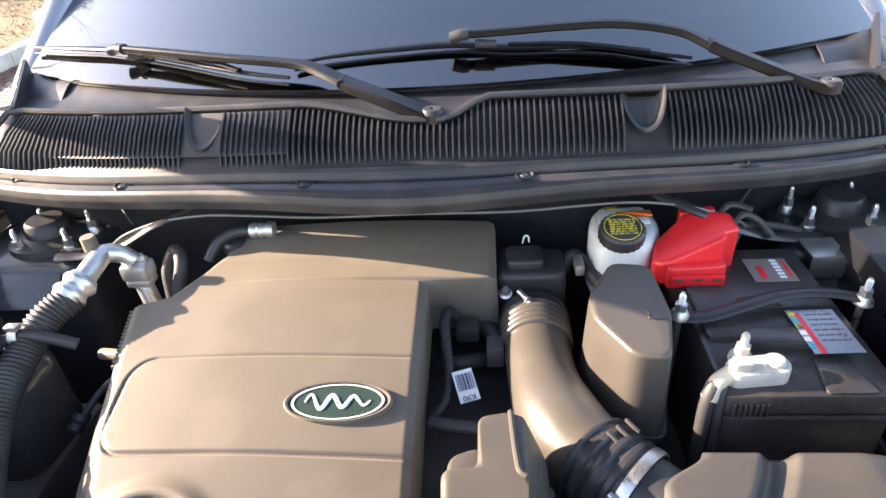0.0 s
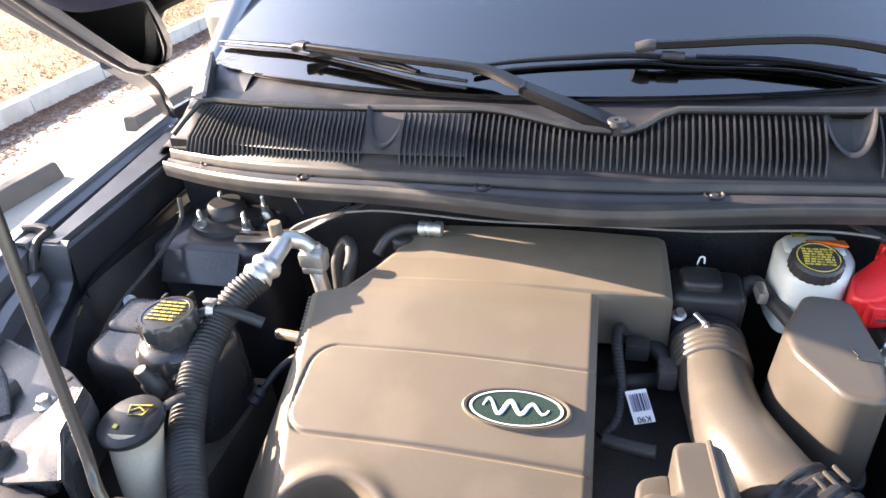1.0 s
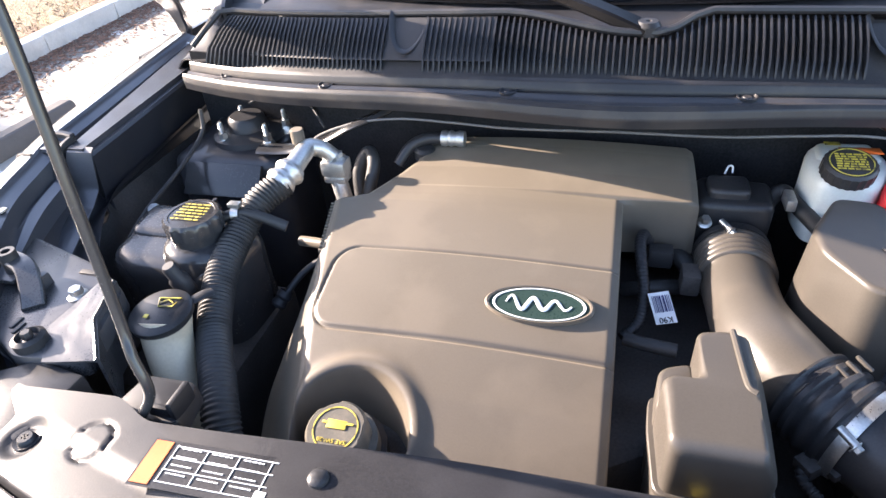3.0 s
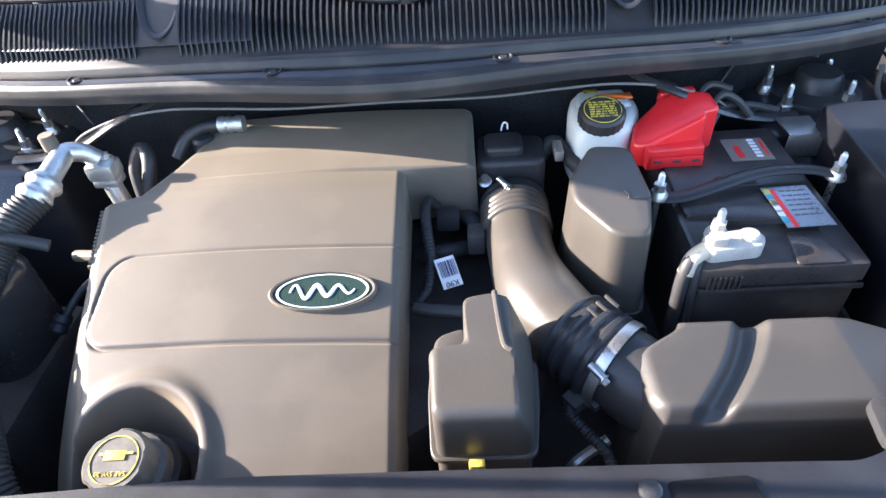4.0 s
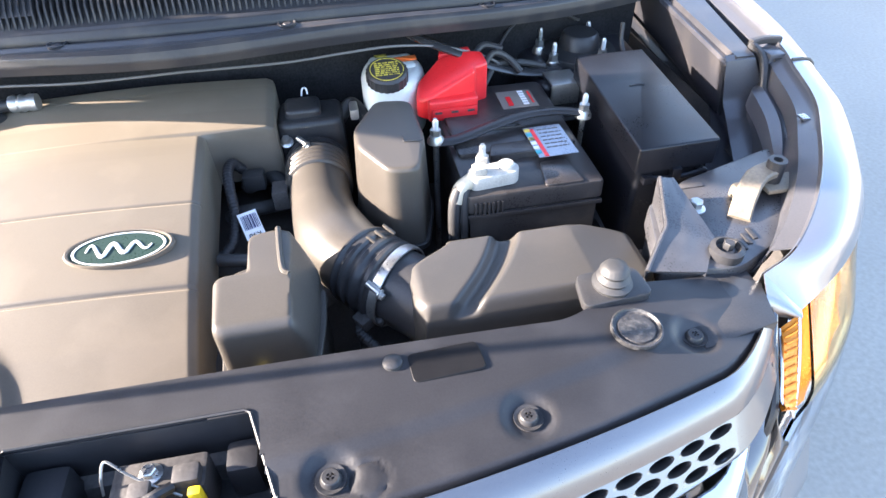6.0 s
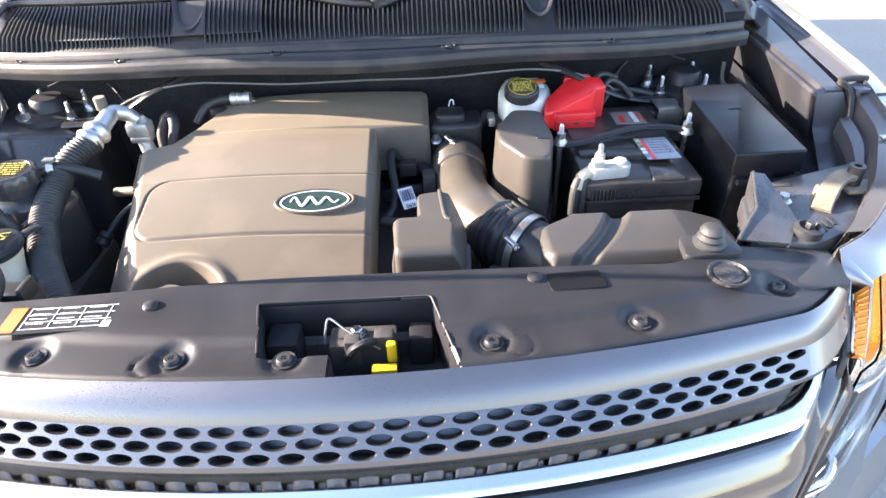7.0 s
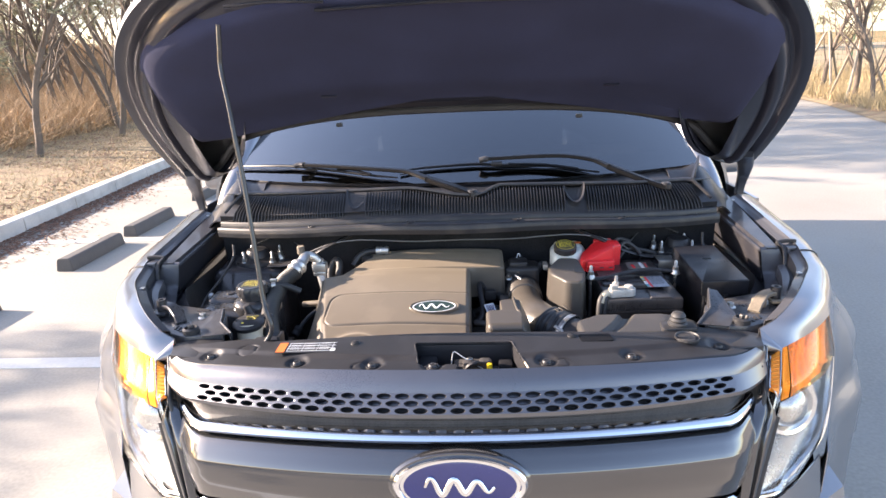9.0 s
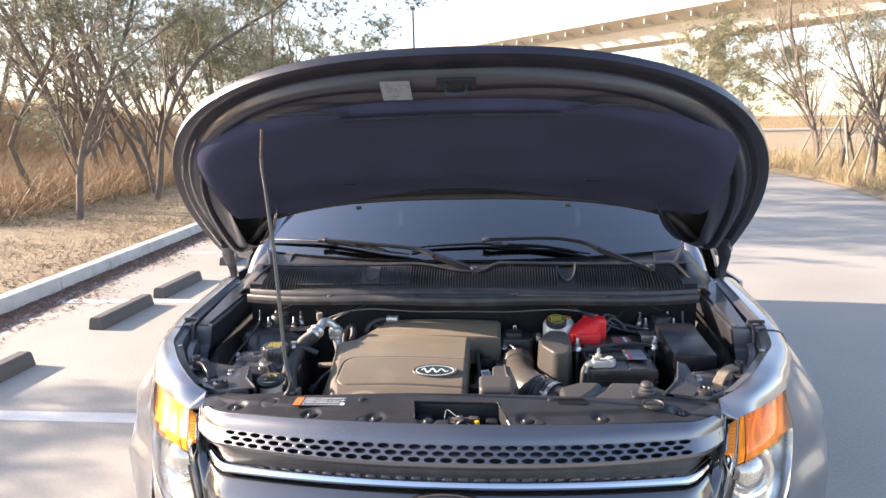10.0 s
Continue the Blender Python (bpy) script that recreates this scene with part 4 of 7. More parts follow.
# wipers
def wiper(base, rod, blade):
    w = part("wiper", merge(beam(base, lambda q: 0.034 - 0.008 * q, 0.015), tube([Vector(base[-1]) + Vector((0, 0.014, 0.002)), Vector(base[-1]) + Vector((0, -0.014, 0.002))], 0.006, 10, 2)), M_WIPER, car, "black wiper arm lying on the windshield")
    part("arm_rod", beam(rod, lambda q: 0.024 - 0.011 * q, 0.010), M_WIPER, w)
    part("arm_hook", merge(tube([Vector(rod[-2]).lerp(Vector(rod[-1]), 0.86), rod[-1], Vector(rod[-1]) + Vector((-0.014, 0.002, -0.004))], 0.0105, 12, 5, 0.8), tube([Vector(rod[-1]) + Vector((0.02, -0.004, -0.012)), Vector(rod[-1]) + Vector((0.05, -0.004, -0.014))], 0.008, 10, 4, 0.7)), M_BLACK, w, "worn black blade hook")
    part("wiper_blade", merge(tube(blade, lambda d, t: 0.0035 + 0.0035 * math.sin(math.pi * d / t), 10, 8, 0.7), tube([(p[0], p[1] - 0.006, p[2] - 0.009) for p in blade], 0.0035, 6, 8, 0.5)), M_WIPER, w, "black rubber wiper blade")
    a, b = Vector(blade[len(blade) // 2]), Vector(blade[-2])
    part("blade_bridge", tube([a + Vector((0, -0.004, 0.006)), a.lerp(b, 0.5) + Vector((0, -0.004, 0.010)), b + Vector((0, -0.004, 0.004))], 0.006, 8, 8, 0.5), M_WIPER, w)
    part("pivot_cap", lathe([(0.016, 0), (0.016, 0.012), (0.012, 0.017), (0.004, 0.017), (0.003, 0.013), (0, 0.013)], 24, Matrix.Translation(Vector(base[0]) - Vector((0, 0, 0.004)))), M_BLACK, w)
    return w


wiper([(0.030, 0.638, 1.228), (-0.028, 0.656, 1.248), (-0.095, 0.688, 1.265)],
      [(-0.095, 0.690, 1.266), (-0.147, 0.724, 1.279), (-0.192, 0.740, 1.283), (-0.285, 0.766, 1.287), (-0.39, 0.804, 1.290), (-0.500, 0.852, 1.290)],
      [(-0.735, 0.982, 1.271), (-0.618, 0.922, 1.278), (-0.515, 0.876, 1.281), (-0.373, 0.808, 1.275), (-0.265, 0.760, 1.267), (-0.185, 0.736, 1.262)])
wiper([(0.572, 0.722, 1.214), (0.526, 0.738, 1.228), (0.474, 0.752, 1.248), (0.420, 0.770, 1.269)],
      [(0.424, 0.769, 1.267), (0.378, 0.787, 1.286), (0.298, 0.793, 1.299), (0.216, 0.782, 1.303), (0.135, 0.770, 1.303), (0.067, 0.762, 1.303)],
      [(-0.180, 0.760, 1.276), (-0.114, 0.767, 1.282), (-0.030, 0.770, 1.286), (0.053, 0.774, 1.287), (0.134, 0.773, 1.280), (0.257, 0.776, 1.274), (0.335, 0.770, 1.262), (0.395, 0.766, 1.253)])

# ---- hood ----
HOOD = Matrix.Translation((0, 0.90, 1.190)) @ Matrix(((1, 0, 0), (0, -math.cos(radians(38.5)), math.sin(radians(38.5))), (0, math.sin(radians(38.5)), math.cos(radians(38.5))))).to_4x4()


def rear_edge(x):
    """Arched rear edge of the hood, as a distance from the hinge line."""
    k = abs(x) / 0.84
    return 0.100 + 0.322 * max(0.0, 1 - (abs(x) / 0.86) ** 3.2) ** 0.95 - 0.07 * smoothstep(0.68, 0.86, k) + 0.045 * smoothstep(0.90, 1.0, k)


def hood_outline(n=140):
    pts = []
    for i in range(n):
        a = math.pi * i / (n - 1)
        c, s = math.cos(a), math.sin(a)
        e = 2 / 2.4
        pts.append(Vector((0.840 * math.copysign(abs(c) ** e, c), 0.22 + 0.805 * abs(s) ** e)))
    pts += [Vector((-0.840, 0.180)), Vector((-0.838, 0.140))]
    m = 90
    for i in range(1, m):
        x = lerp(-0.834, 0.834, i / m)
        pts.append(Vector((x, rear_edge(x))))
    return pts + [Vector((0.838, 0.140)), Vector((0.840, 0.180))]


HO = hood_outline()
HC = Vector((0, 0.72))


def hood_shell(profile):
    """Rings that follow the hood's outline: (inset in metres, height over the hood's plane)."""
    bm = bmesh.new()
    rings = []
    for inset, h in profile:
        ring = []
        for p in HO:
            w = smoothstep(0.83, 0.50, abs(p.x)) if p.y < 0.50 else 0.0
            d = HC.lerp(Vector((p.x * 0.85, 0.72)), w) - p
            q = p + d * min(1.0, inset / d.length)
            crown = 0.035 * (1 - (q.x / 0.85) ** 2) * 0.6 - 0.03 * max(0, (q.y - 0.6) / 0.35) ** 2
            ring.append(bm.verts.new(HOOD @ Vector((q.x, q.y, h + crown))))
        rings.append(ring)
    n = len(HO)
    for A, B in zip(rings, rings[1:]):
        for k in range(n):
            bm.faces.new((A[k], A[(k + 1) % n], B[(k + 1) % n], B[k]))
    bmesh.ops.recalc_face_normals(bm, faces=bm.faces[:])
    return bm


def hood_skin(u, v):
    x = 0.839 * math.sin(math.pi * (u - 0.5))
    rear, front = rear_edge(x), 0.22 + 0.805 * (1 - (abs(x) / 0.84) ** 2.4) ** (1 / 2.4)
    y = lerp(rear, front, v)
    h = 0.0066 + 0.017 * smoothstep(0, 0.14, min(y - rear, front - y, 0.84 - abs(x)))
    return HOOD @ Vector((x, y, h + 0.021 * (1 - (x / 0.85) ** 2) - 0.03 * max(0, (y - 0.6) / 0.35) ** 2))


hood = part("hood", thick(sheet(hood_skin, 80, 40), 0.0008), M_PAINT, car, "open hood, painted skin outside")
part("hood_inner_panel", hood_shell([(0.0, 0.0065), (0.0, -0.004), (0.003, -0.012), (0.018, -0.016), (0.034, -0.016), (0.046, -0.010), (0.056, -0.010), (0.070, -0.032), (0.080, -0.039), (0.098, -0.040), (0.110, -0.033), (0.125, -0.042), (0.17, -0.046)]), M_HOODIN, hood, "painted inner hood frame with pressed ribs", angle=50)


def pad(u, v):
    a = 2 * math.pi * u
    c, s = math.cos(a), math.sin(a)
    e = 2 / 3.6
    x = 0.700 * math.copysign(abs(c) ** e, c)
    y = 0.540 + 0.368 * abs(s) ** e - 0.0605 * smoothstep(0.2, 1.0, abs(x) / 0.66) if s > 0 else 0.540 - (0.540 - rear_edge(x) - 0.100) * abs(s) ** e - 0.0605 * smoothstep(0.2, 1.0, abs(x) / 0.66) * (1 - abs(s))
    k = 1 - v
    q = Vector((x * k, lerp(0.54, y, k)))
    crown = 0.021 * (1 - (q.x / 0.85) ** 2) - 0.03 * max(0, (q.y - 0.6) / 0.35) ** 2
    bulge = -0.050 - 0.010 * smoothstep(0, 0.08, v) + 0.016 * smoothstep(0.20, 0.09, q.y - rear_edge(q.x)) + 0.002 * noise.noise(Vector((q.x * 9, q.y * 9, 0)))
    return HOOD @ Vector((q.x, q.y, crown + bulge + (0.02 if v == 0 else 0)))


liner = part("hood_liner", sheet(pad, 96, 24, True), M_PAD, hood, "black felt hood liner")
for x, y in ((-0.28, 0.60), (0.34, 0.60)):
    p = HOOD @ Vector((x, y, -0.050))
    part("liner_clip", moved(box((0, 0, -0.010), (0.034, 0.005, 0.004), 0.001), Matrix.Translation(p) @ HOOD.to_3x3().to_4x4()), M_HOODIN, hood)
part("hood_sticker", moved(plate((0, 0, 0), (1, 0, 0), (0, 1, 0), 0.062, 0.056), Matrix.Translation(HOOD @ Vector((-0.105, 0.950, -0.060))) @ HOOD.to_3x3().to_4x4()), M_SILVER, hood, "small pale grey sticker")
striker = merge(moved(tube([(-0.02, 0, 0), (-0.018, 0, -0.03), (0.018, 0, -0.03), (0.02, 0, 0)], 0.004, 8, 4), Matrix.Translation(HOOD @ Vector((0.02, 0.955, -0.045))) @ HOOD.to_3x3().to_4x4()),
                moved(box((0, 0, 0), (0.08, 0.03, 0.006), 0.002), Matrix.Translation(HOOD @ Vector((0.02, 0.955, -0.050))) @ HOOD.to_3x3().to_4x4()))
part("hood_striker", striker, M_HOODIN, hood, "steel hood latch loop")
for x0, x1, y in ((-0.40, -0.22, 0.80), (0.25, 0.42, 0.80), (-0.24, 0.24, 0.78)):
    part("pressed_rib", tube([HOOD @ Vector((x0, y + 0.09, -0.066)), HOOD @ Vector(((x0 + x1) / 2, y + 0.096, -0.066)), HOOD @ Vector((x1, y + 0.09, -0.066))], 0.006, 8, 8, 0.5), M_INNER, hood)
seal = [HOOD @ Vector((x, rear_edge(x) + 0.016, -0.016 + 0.021 * (1 - (x / 0.85) ** 2))) for x in [lerp(-0.74, 0.74, i / 70) for i in range(71)]]
part("hood_seal", sweep(seal, 0.011, 8), M_RUBBER, hood, "black rubber rear seal")
for x in (-0.30, 0.30):
    p = HOOD @ Vector((x, rear_edge(x) + 0.006, -0.018))
    part("washer_nozzle", box(p, (0.016, 0.012, 0.010), 0.003), M_BLACK, hood)
part("prop_rod", tube([(-0.385, 0.085, 1.062), (-0.372, 0.090, 1.082), (-0.368, 0.092, 1.100), (-0.376, 0.098, 1.125), (-0.384, 0.110, 1.157), (-0.395, 0.132, 1.266), (-0.407, 0.155, 1.376), (-0.416, 0.167, 1.457), (-0.425, 0.181, 1.520), (-0.437, 0.199, 1.586), (-0.434, 0.199, 1.620), (-0.429, 0.198, 1.665)], 0.0048, 10, 8), M_TANK, car, "thin black steel hood prop rod")

# ---- grille, chrome bars, badge, bumper ----
def sweep_back(x):
    """How much further the ends of the nose turn back towards the lamps."""
    return 0.044 * max(0.0, (abs(x) - 0.485) / 0.09) ** 1.7


def bar_point(x, t, out=0.0):
    """Face of the upper grille bar: t runs down its slanted face."""
    k = 1 - 0.25 * (abs(x) / 0.56) ** 3
    return Vector((x, front_y(x) + sweep_back(x) - 0.058 * t * k - out * 0.7, 1.080 - 0.10 * x * x - 0.060 * t * k + out * 0.7))


grille = part("grille_bar", thick(sheet(lambda u, v: bar_point(lerp(-0.575, 0.575, u), lerp(-0.10, 0.37, v), 0.004 * math.sin(math.pi * v)), 90, 6), 0.003), M_GRILLE, car, "satin grey grille bar with oval openings")
part("grille_lower_edge", thick(sheet(lambda u, v: bar_point(lerp(-0.575, 0.575, u), lerp(0.802, 0.865, v), -0.004 * v), 90, 2), 0.003), M_GRILLE, grille)


def pierced_row(row, n, x_step, x_off, t0, t1):
    """One row of cells, each with a deep oval dimple."""
    bm = bmesh.new()
    seg = 24
    for i in range(n):
        cx = (i - (n - 1) / 2) * x_step + x_off
        hw, ht = x_step / 2, (t1 - t0) / 2
        ct = (t0 + t1) / 2
        outer, inner, wall, deep = [], [], [], []
        for k in range(seg):
            q = 2 * math.pi * k / seg
            c, s = math.cos(q), math.sin(q)
            m = max(abs(c), abs(s))
            outer.append(bm.verts.new(bar_point(cx + hw * c / m, ct + ht * s / m)))
            inner.append(bm.verts.new(bar_point(cx + 0.0126 * c, ct + 0.061 * s)))
            wall.append(bm.verts.new(bar_point(cx + 0.0104 * c, ct - 0.006 + 0.044 * s, -0.0035)))
            deep.append(bm.verts.new(bar_point(cx + 0.0100 * c, ct - 0.006 + 0.042 * s, -0.021)))
        for k in range(seg):
            j = (k + 1) % seg
            bm.faces.new((outer[k], outer[j], inner[j], inner[k]))
            bm.faces.new((inner[k], inner[j], wall[j], wall[k]))
            bm.faces.new((wall[k], wall[j], deep[j], deep[k]))
        bm.faces.new(deep)
    bmesh.ops.recalc_face_normals(bm, faces=bm.faces[:])
    return bm


STEP = 0.0311
rows = merge(pierced_row(0, 31, STEP, 0.003, 0.370, 0.514), pierced_row(1, 30, STEP, 0.003, 0.514, 0.658), pierced_row(2, 31, STEP, 0.003, 0.658, 0.802))
part("pierced_field", rows, M_GRILLE, grille, "three staggered rows of oval openings", angle=50)
for sgn in (-1, 1):
    part("grille_end", thick(sheet(lambda u, v: bar_point(0.003 + sgn * lerp(31 * STEP / 2, 0.575 - sgn * 0.003, u), lerp(0.370, 0.802, v)), 14, 6), 0.003), M_GRILLE, grille)
    part("grille_gap_fill", thick(sheet(lambda u, v: bar_point(0.003 + sgn * lerp(30 * STEP / 2, 31 * STEP / 2, u), lerp(0.514, 0.658, v)), 3, 3), 0.003), M_GRILLE, grille)
part("grille_backing", thick(sheet(lambda u, v: bar_point(lerp(-0.57, 0.57, u), lerp(-0.05, 0.86, v), -0.026), 60, 4), 0.003), M_DEEP, grille)


def front_bar(name, prof, half, material, label, parent=None, back=0.34, drop=0.10):
    """A bar that follows the nose: prof is (forward offset, height) from top to bottom."""
    def fn(u, v):
        x = lerp(-half, half, u)
        f = v * (len(prof) - 1)
        i = min(len(prof) - 2, int(f))
        o, z = (lerp(prof[i][k], prof[i + 1][k], f - i) for k in (0, 1))
        turn = 0.055 * max(0.0, (abs(x) - 0.470) / 0.07) ** 1.4 if half < 0.6 else 0
        return (x, -0.075 + back * x * x - o + turn, z - drop * x * x + 0.16 * turn)
    return part(name, thick(sheet(fn, 64, (len(prof) - 1) * 3), 0.003), material, parent or car, label)


front_bar("dark_recess", [(0.030, 1.030), (0.030, 0.99), (0.030, 0.90), (0.03, 0.80)], 0.56, M_DEEP, "")
front_bar("chrome_bar", [(0.020, 1.003), (0.052, 1.004), (0.064, 1.001), (0.068, 0.996), (0.065, 0.990), (0.03, 0.989)], 0.535, M_CHROME, "polished chrome grille strip")
front_bar("middle_bar", [(0.035, 0.980), (0.066, 0.979), (0.072, 0.975), (0.088, 0.955), (0.093, 0.947), (0.095, 0.905), (0.088, 0.868), (0.07, 0.860), (0.03, 0.858)], 0.53, M_BAR, "dark grey painted middle grille bar")
front_bar("chrome_bar", [(0.030, 0.842), (0.070, 0.842), (0.080, 0.836), (0.080, 0.822), (0.03, 0.816)], 0.520, M_CHROME, "polished chrome grille strip")
front_bar("lower_bar", [(0.03, 0.79), (0.085, 0.79), (0.095, 0.76), (0.085, 0.72), (0.03, 0.715)], 0.55, M_BAR, "")
front_bar("bumper", [(0.02, 0.70), (0.09, 0.69), (0.125, 0.62), (0.125, 0.50), (0.10, 0.40), (0.04, 0.34)], 0.80, M_PAINT, "dark grey painted front bumper", back=0.45, drop=0.0)
front_bar("bumper_skirt", [(0.06, 0.35), (0.08, 0.30), (0.04, 0.24)], 0.76, M_TRIM, "", back=0.45, drop=0.0)
for sgn in (-1, 1):
    part("bumper_corner", thick(sheet(lambda u, v: (lambda y: (sgn * (table(y, [0.06, 0.14, 0.20, 0.30, 0.42, 0.50], [0.69, 0.765, 0.815, 0.925, 0.985, 0.995]) - 0.004 * (1 - v)), y, lerp(0.772 - 0.055 * smoothstep(0, 0.5, u), 0.36, v)))(lerp(0.06, 0.49, u)), 20, 8), 0.003), M_PAINT, car)
    part("apron_side", thick(sheet(lambda u, v: (sgn * lerp(0.552, 0.72, u), lerp(-0.035, 0.09, u ** 1.3) - 0.03 * v, lerp(0.775 + 0.02 * u * u, 0.685, v)), 16, 5), 0.003), M_PAINT, car)

# oval badge on the middle bar
BADGE = Matrix.Translation((0.004, -0.166, 0.932)) @ pose(0, 0, 0, 78)
emblem = part("badge_oval", moved(lathe([(0, 0.0), (1.0, 0.0), (1.03, 0.006), (0.99, 0.012), (0.93, 0.011), (0.91, 0.008), (0, 0.0085)], 56), BADGE @ Matrix.Diagonal((0.106, 0.047, 1.0, 1))), M_CHROME, car, "chrome-rimmed deep blue oval badge")
part("badge_field", moved(lathe([(0, 0.010), (0.80, 0.009), (0.86, 0.0085), (0.86, 0.007)], 56), BADGE @ Matrix.Diagonal((0.106, 0.047, 1.0, 1))), M_BLUE, emblem)
part("badge_flourish", moved(swoosh((0, 0, 0.0115), (1, 0, 0), (0, 1, 0), 0.112, 0.050, 0.0042), BADGE), M_CHROME, emblem)
part("badge_housing", moved(lathe([(0, -0.02), (1.0, -0.02), (1.0, 0.0), (0.95, 0.004), (0, 0.004)], 48), BADGE @ Matrix.Diagonal((0.117, 0.056, 1.0, 1))), M_BAR, emblem)

# ---- headlamps ----
SPLIT = 0.29
for sgn in (-1, 1):
    S = lambda p: side(p, sgn)
    lamp = part("headlamp", thick(sheet(lambda u, v: S(lamp_point(u, v, 0.007 + 0.050 * (math.sin(math.pi * u) * math.sin(math.pi * v)) ** 0.6)), 24, 24), 0.003), M_REFLECT, car, "large headlamp with amber turn signal above a projector")
    alens = part("amber_lens", thick(sheet(lambda u, v: S(lamp_point(lerp(0.10, 1, u), v * lerp(SPLIT, SPLIT * 1.02, u))), 16, 10), 0.003), M_AMBER, lamp, "amber turn signal lens")
    part("amber_reflector", thick(sheet(lambda u, v: S(lamp_point(lerp(0.06, 1.0, u), v * SPLIT * 1.04, 0.005 + 0.016 * math.sin(math.pi * u) * math.sin(math.pi * min(1, v * 0.8 + 0.1)) + 0.004 * abs(math.sin(13 * u + 2.2 * v)))), 40, 8), 0.002), M_AMBERBACK, lamp)
    clens = part("clear_lens", thick(sheet(lambda u, v: S(lamp_point(u, lerp(lerp(SPLIT, SPLIT * 1.02, u), 1, v))), 20, 20), 0.003), M_CLEAR, lamp, "clear headlamp lens")
    alens.visible_shadow = clens.visible_shadow = False
    # reflex block between the lamp and the grille, in a pale frame, with fine ribs
    def block(u, v, out=0.0):
        q = lamp_inner(lerp(0.01, 0.235, v))
        return S(q + Vector((lerp(-0.021, -0.004, u) - 0.004 * v, -0.006 - out + 0.004 * u, 0.003 - 0.010 * (1 - u) * smoothstep(0.75, 1.0, 1 - v) + 0.016 * (1 - u) * smoothstep(0.80, 1.0, v))))
    marker = part("side_marker", thick(sheet(lambda u, v: block(u, v), 4, 10), 0.006), M_AMBERBACK, lamp, "ribbed amber marker block")
    for k in range(11):
        v = lerp(0.05, 0.93, k / 10)
        part("marker_rib", tube([block(0.08, v, 0.0012), block(0.5, v, 0.0016), block(0.92, v, 0.0012)], 0.0013, 6, 3), M_AMBERBACK, marker)
    part("marker_frame", tube([block(-0.08, 0.0), block(-0.10, 0.5), block(-0.06, 0.80), block(0.55, 0.99), block(1.1, 1.05), block(1.15, 0.5), block(1.1, 0.0)], 0.0016, 8, 6), M_REFLECT, marker, "pale rim of the marker")
    c = S(lamp_point(0.36, 0.47, 0.034))
    d = Vector((sgn * 0.25, -0.95, 0.10))
    proj = part("projector", lathe([(0, 0.018), (0.022, 0.014), (0.036, 0.003), (0.041, -0.008)], 32, aim(c, d)), M_REFLECT, lamp, "round projector lens")
    part("projector_ring", lathe([(0.041, -0.010), (0.048, 0.000), (0.055, 0.002), (0.062, -0.004), (0.066, -0.03)], 36, aim(c, d)), M_CHROME, lamp)
    part("lamp_bezel", merge(tube([S(lamp_point(u, 0.955, 0.007)) for u in (0, 0.25, 0.5, 0.75, 1)], 0.0065, 8), tube([S(lamp_point(0.965, v, 0.006)) for v in (0.32, 0.55, 0.8, 0.96)], 0.0065, 8)), M_CHROME, lamp)
    part("lamp_inner_trim", tube([S(lamp_point(0.0, v, 0.002)) for v in (0.38, 0.6, 0.8, 0.98)], 0.009, 8, 8, 0.6), M_TRIM, lamp)
    # folded post between grille and lamp: a painted lower leaf and a dark rubber strip beside the marker
    def post(u, v):
        vs = [0, 0.3, 0.55, 1]
        inner = Vector((table(v, vs, [0.575, 0.545, 0.510, 0.500]), table(v, vs, [0.086, 0.015, -0.040, -0.062]), table(v, vs, [1.046, 0.982, 0.912, 0.785])))
        q = min(1.0, v * 0.98)
        outer = lamp_inner(q) + Vector((-0.026 + 0.024 * smoothstep(0.22, 0.4, q), -0.004, 0.002))
        return S(inner.lerp(outer, u) + Vector((0, -0.006, 0.003)) * math.sin(math.pi * u) + Vector((0, 0.012, 0)) * math.exp(-((u - 0.62) / 0.10) ** 2) * smoothstep(0.05, 0.2, v))
    part("grille_post", thick(sheet(post, 20, 28), 0.002), M_BAR, car)
    part("post_strip", tube([S(lamp_inner(v) + Vector((-0.031 + 0.012 * smoothstep(0.25, 0.6, v), -0.003, 0.002))) for v in (0.0, 0.1, 0.2, 0.3, 0.45, 0.6)], 0.0045, 8, 6), M_BLACK, car)
    part("lamp_closeout", thick(sheet(lambda u, v: S(lamp_inner(v) + Vector((-0.014 - 0.03 * u, 0.018 + 0.05 * u, -0.004))), 4, 14), 0.004), M_DEEP, car)

# ---- radiator cover across the nose ----
COVER_Z = 1.070


PINS = [(-0.477, 0.046), (-0.292, -0.008), (-0.151, -0.025), (-0.042, -0.033), (0.158, -0.022), (0.311, 0.000), (0.483, 0.057)]


def shroud_point(x, a):
    ex = abs(x) / 0.58
    y = lerp(front_y(x) + sweep_back(x) + 0.004, 0.091 - 0.012 * smoothstep(-0.05, -0.35, x) + 0.036 * smoothstep(0.36, 0.46, x) + 0.021 * smoothstep(-0.36, -0.42, x) + 0.012 * smoothstep(0.90, 1.0, ex), a)
    ledge = front_y(x) + 0.062
    z = COVER_Z + 0.010 * (1 - ex ** 2) - 0.012 * smoothstep(0.10, 0.0, a) - 0.02 * ex ** 4
    z -= 0.004 * smoothstep(ledge + 0.010, ledge - 0.008, y)
    for px, py in PINS:
        d = math.hypot(x - px, y - py)
        if d < 0.03:
            z -= 0.0045 * smoothstep(0.024, 0.013, d)
    for px, py, r in RINGS:
        d = math.hypot(x - px, y - py)
        if d < r + 0.006:
            z -= 0.0022 * math.exp(-((d - r) / 0.0016) ** 2)
    z -= 0.030 * smoothstep(0.965, 1.0, a)
    return Vector((x, y, z))


RINGS = [(-0.171, -0.032, 0.014), (0.184, -0.029, 0.014), (-0.405, 0.050, 0.018)]


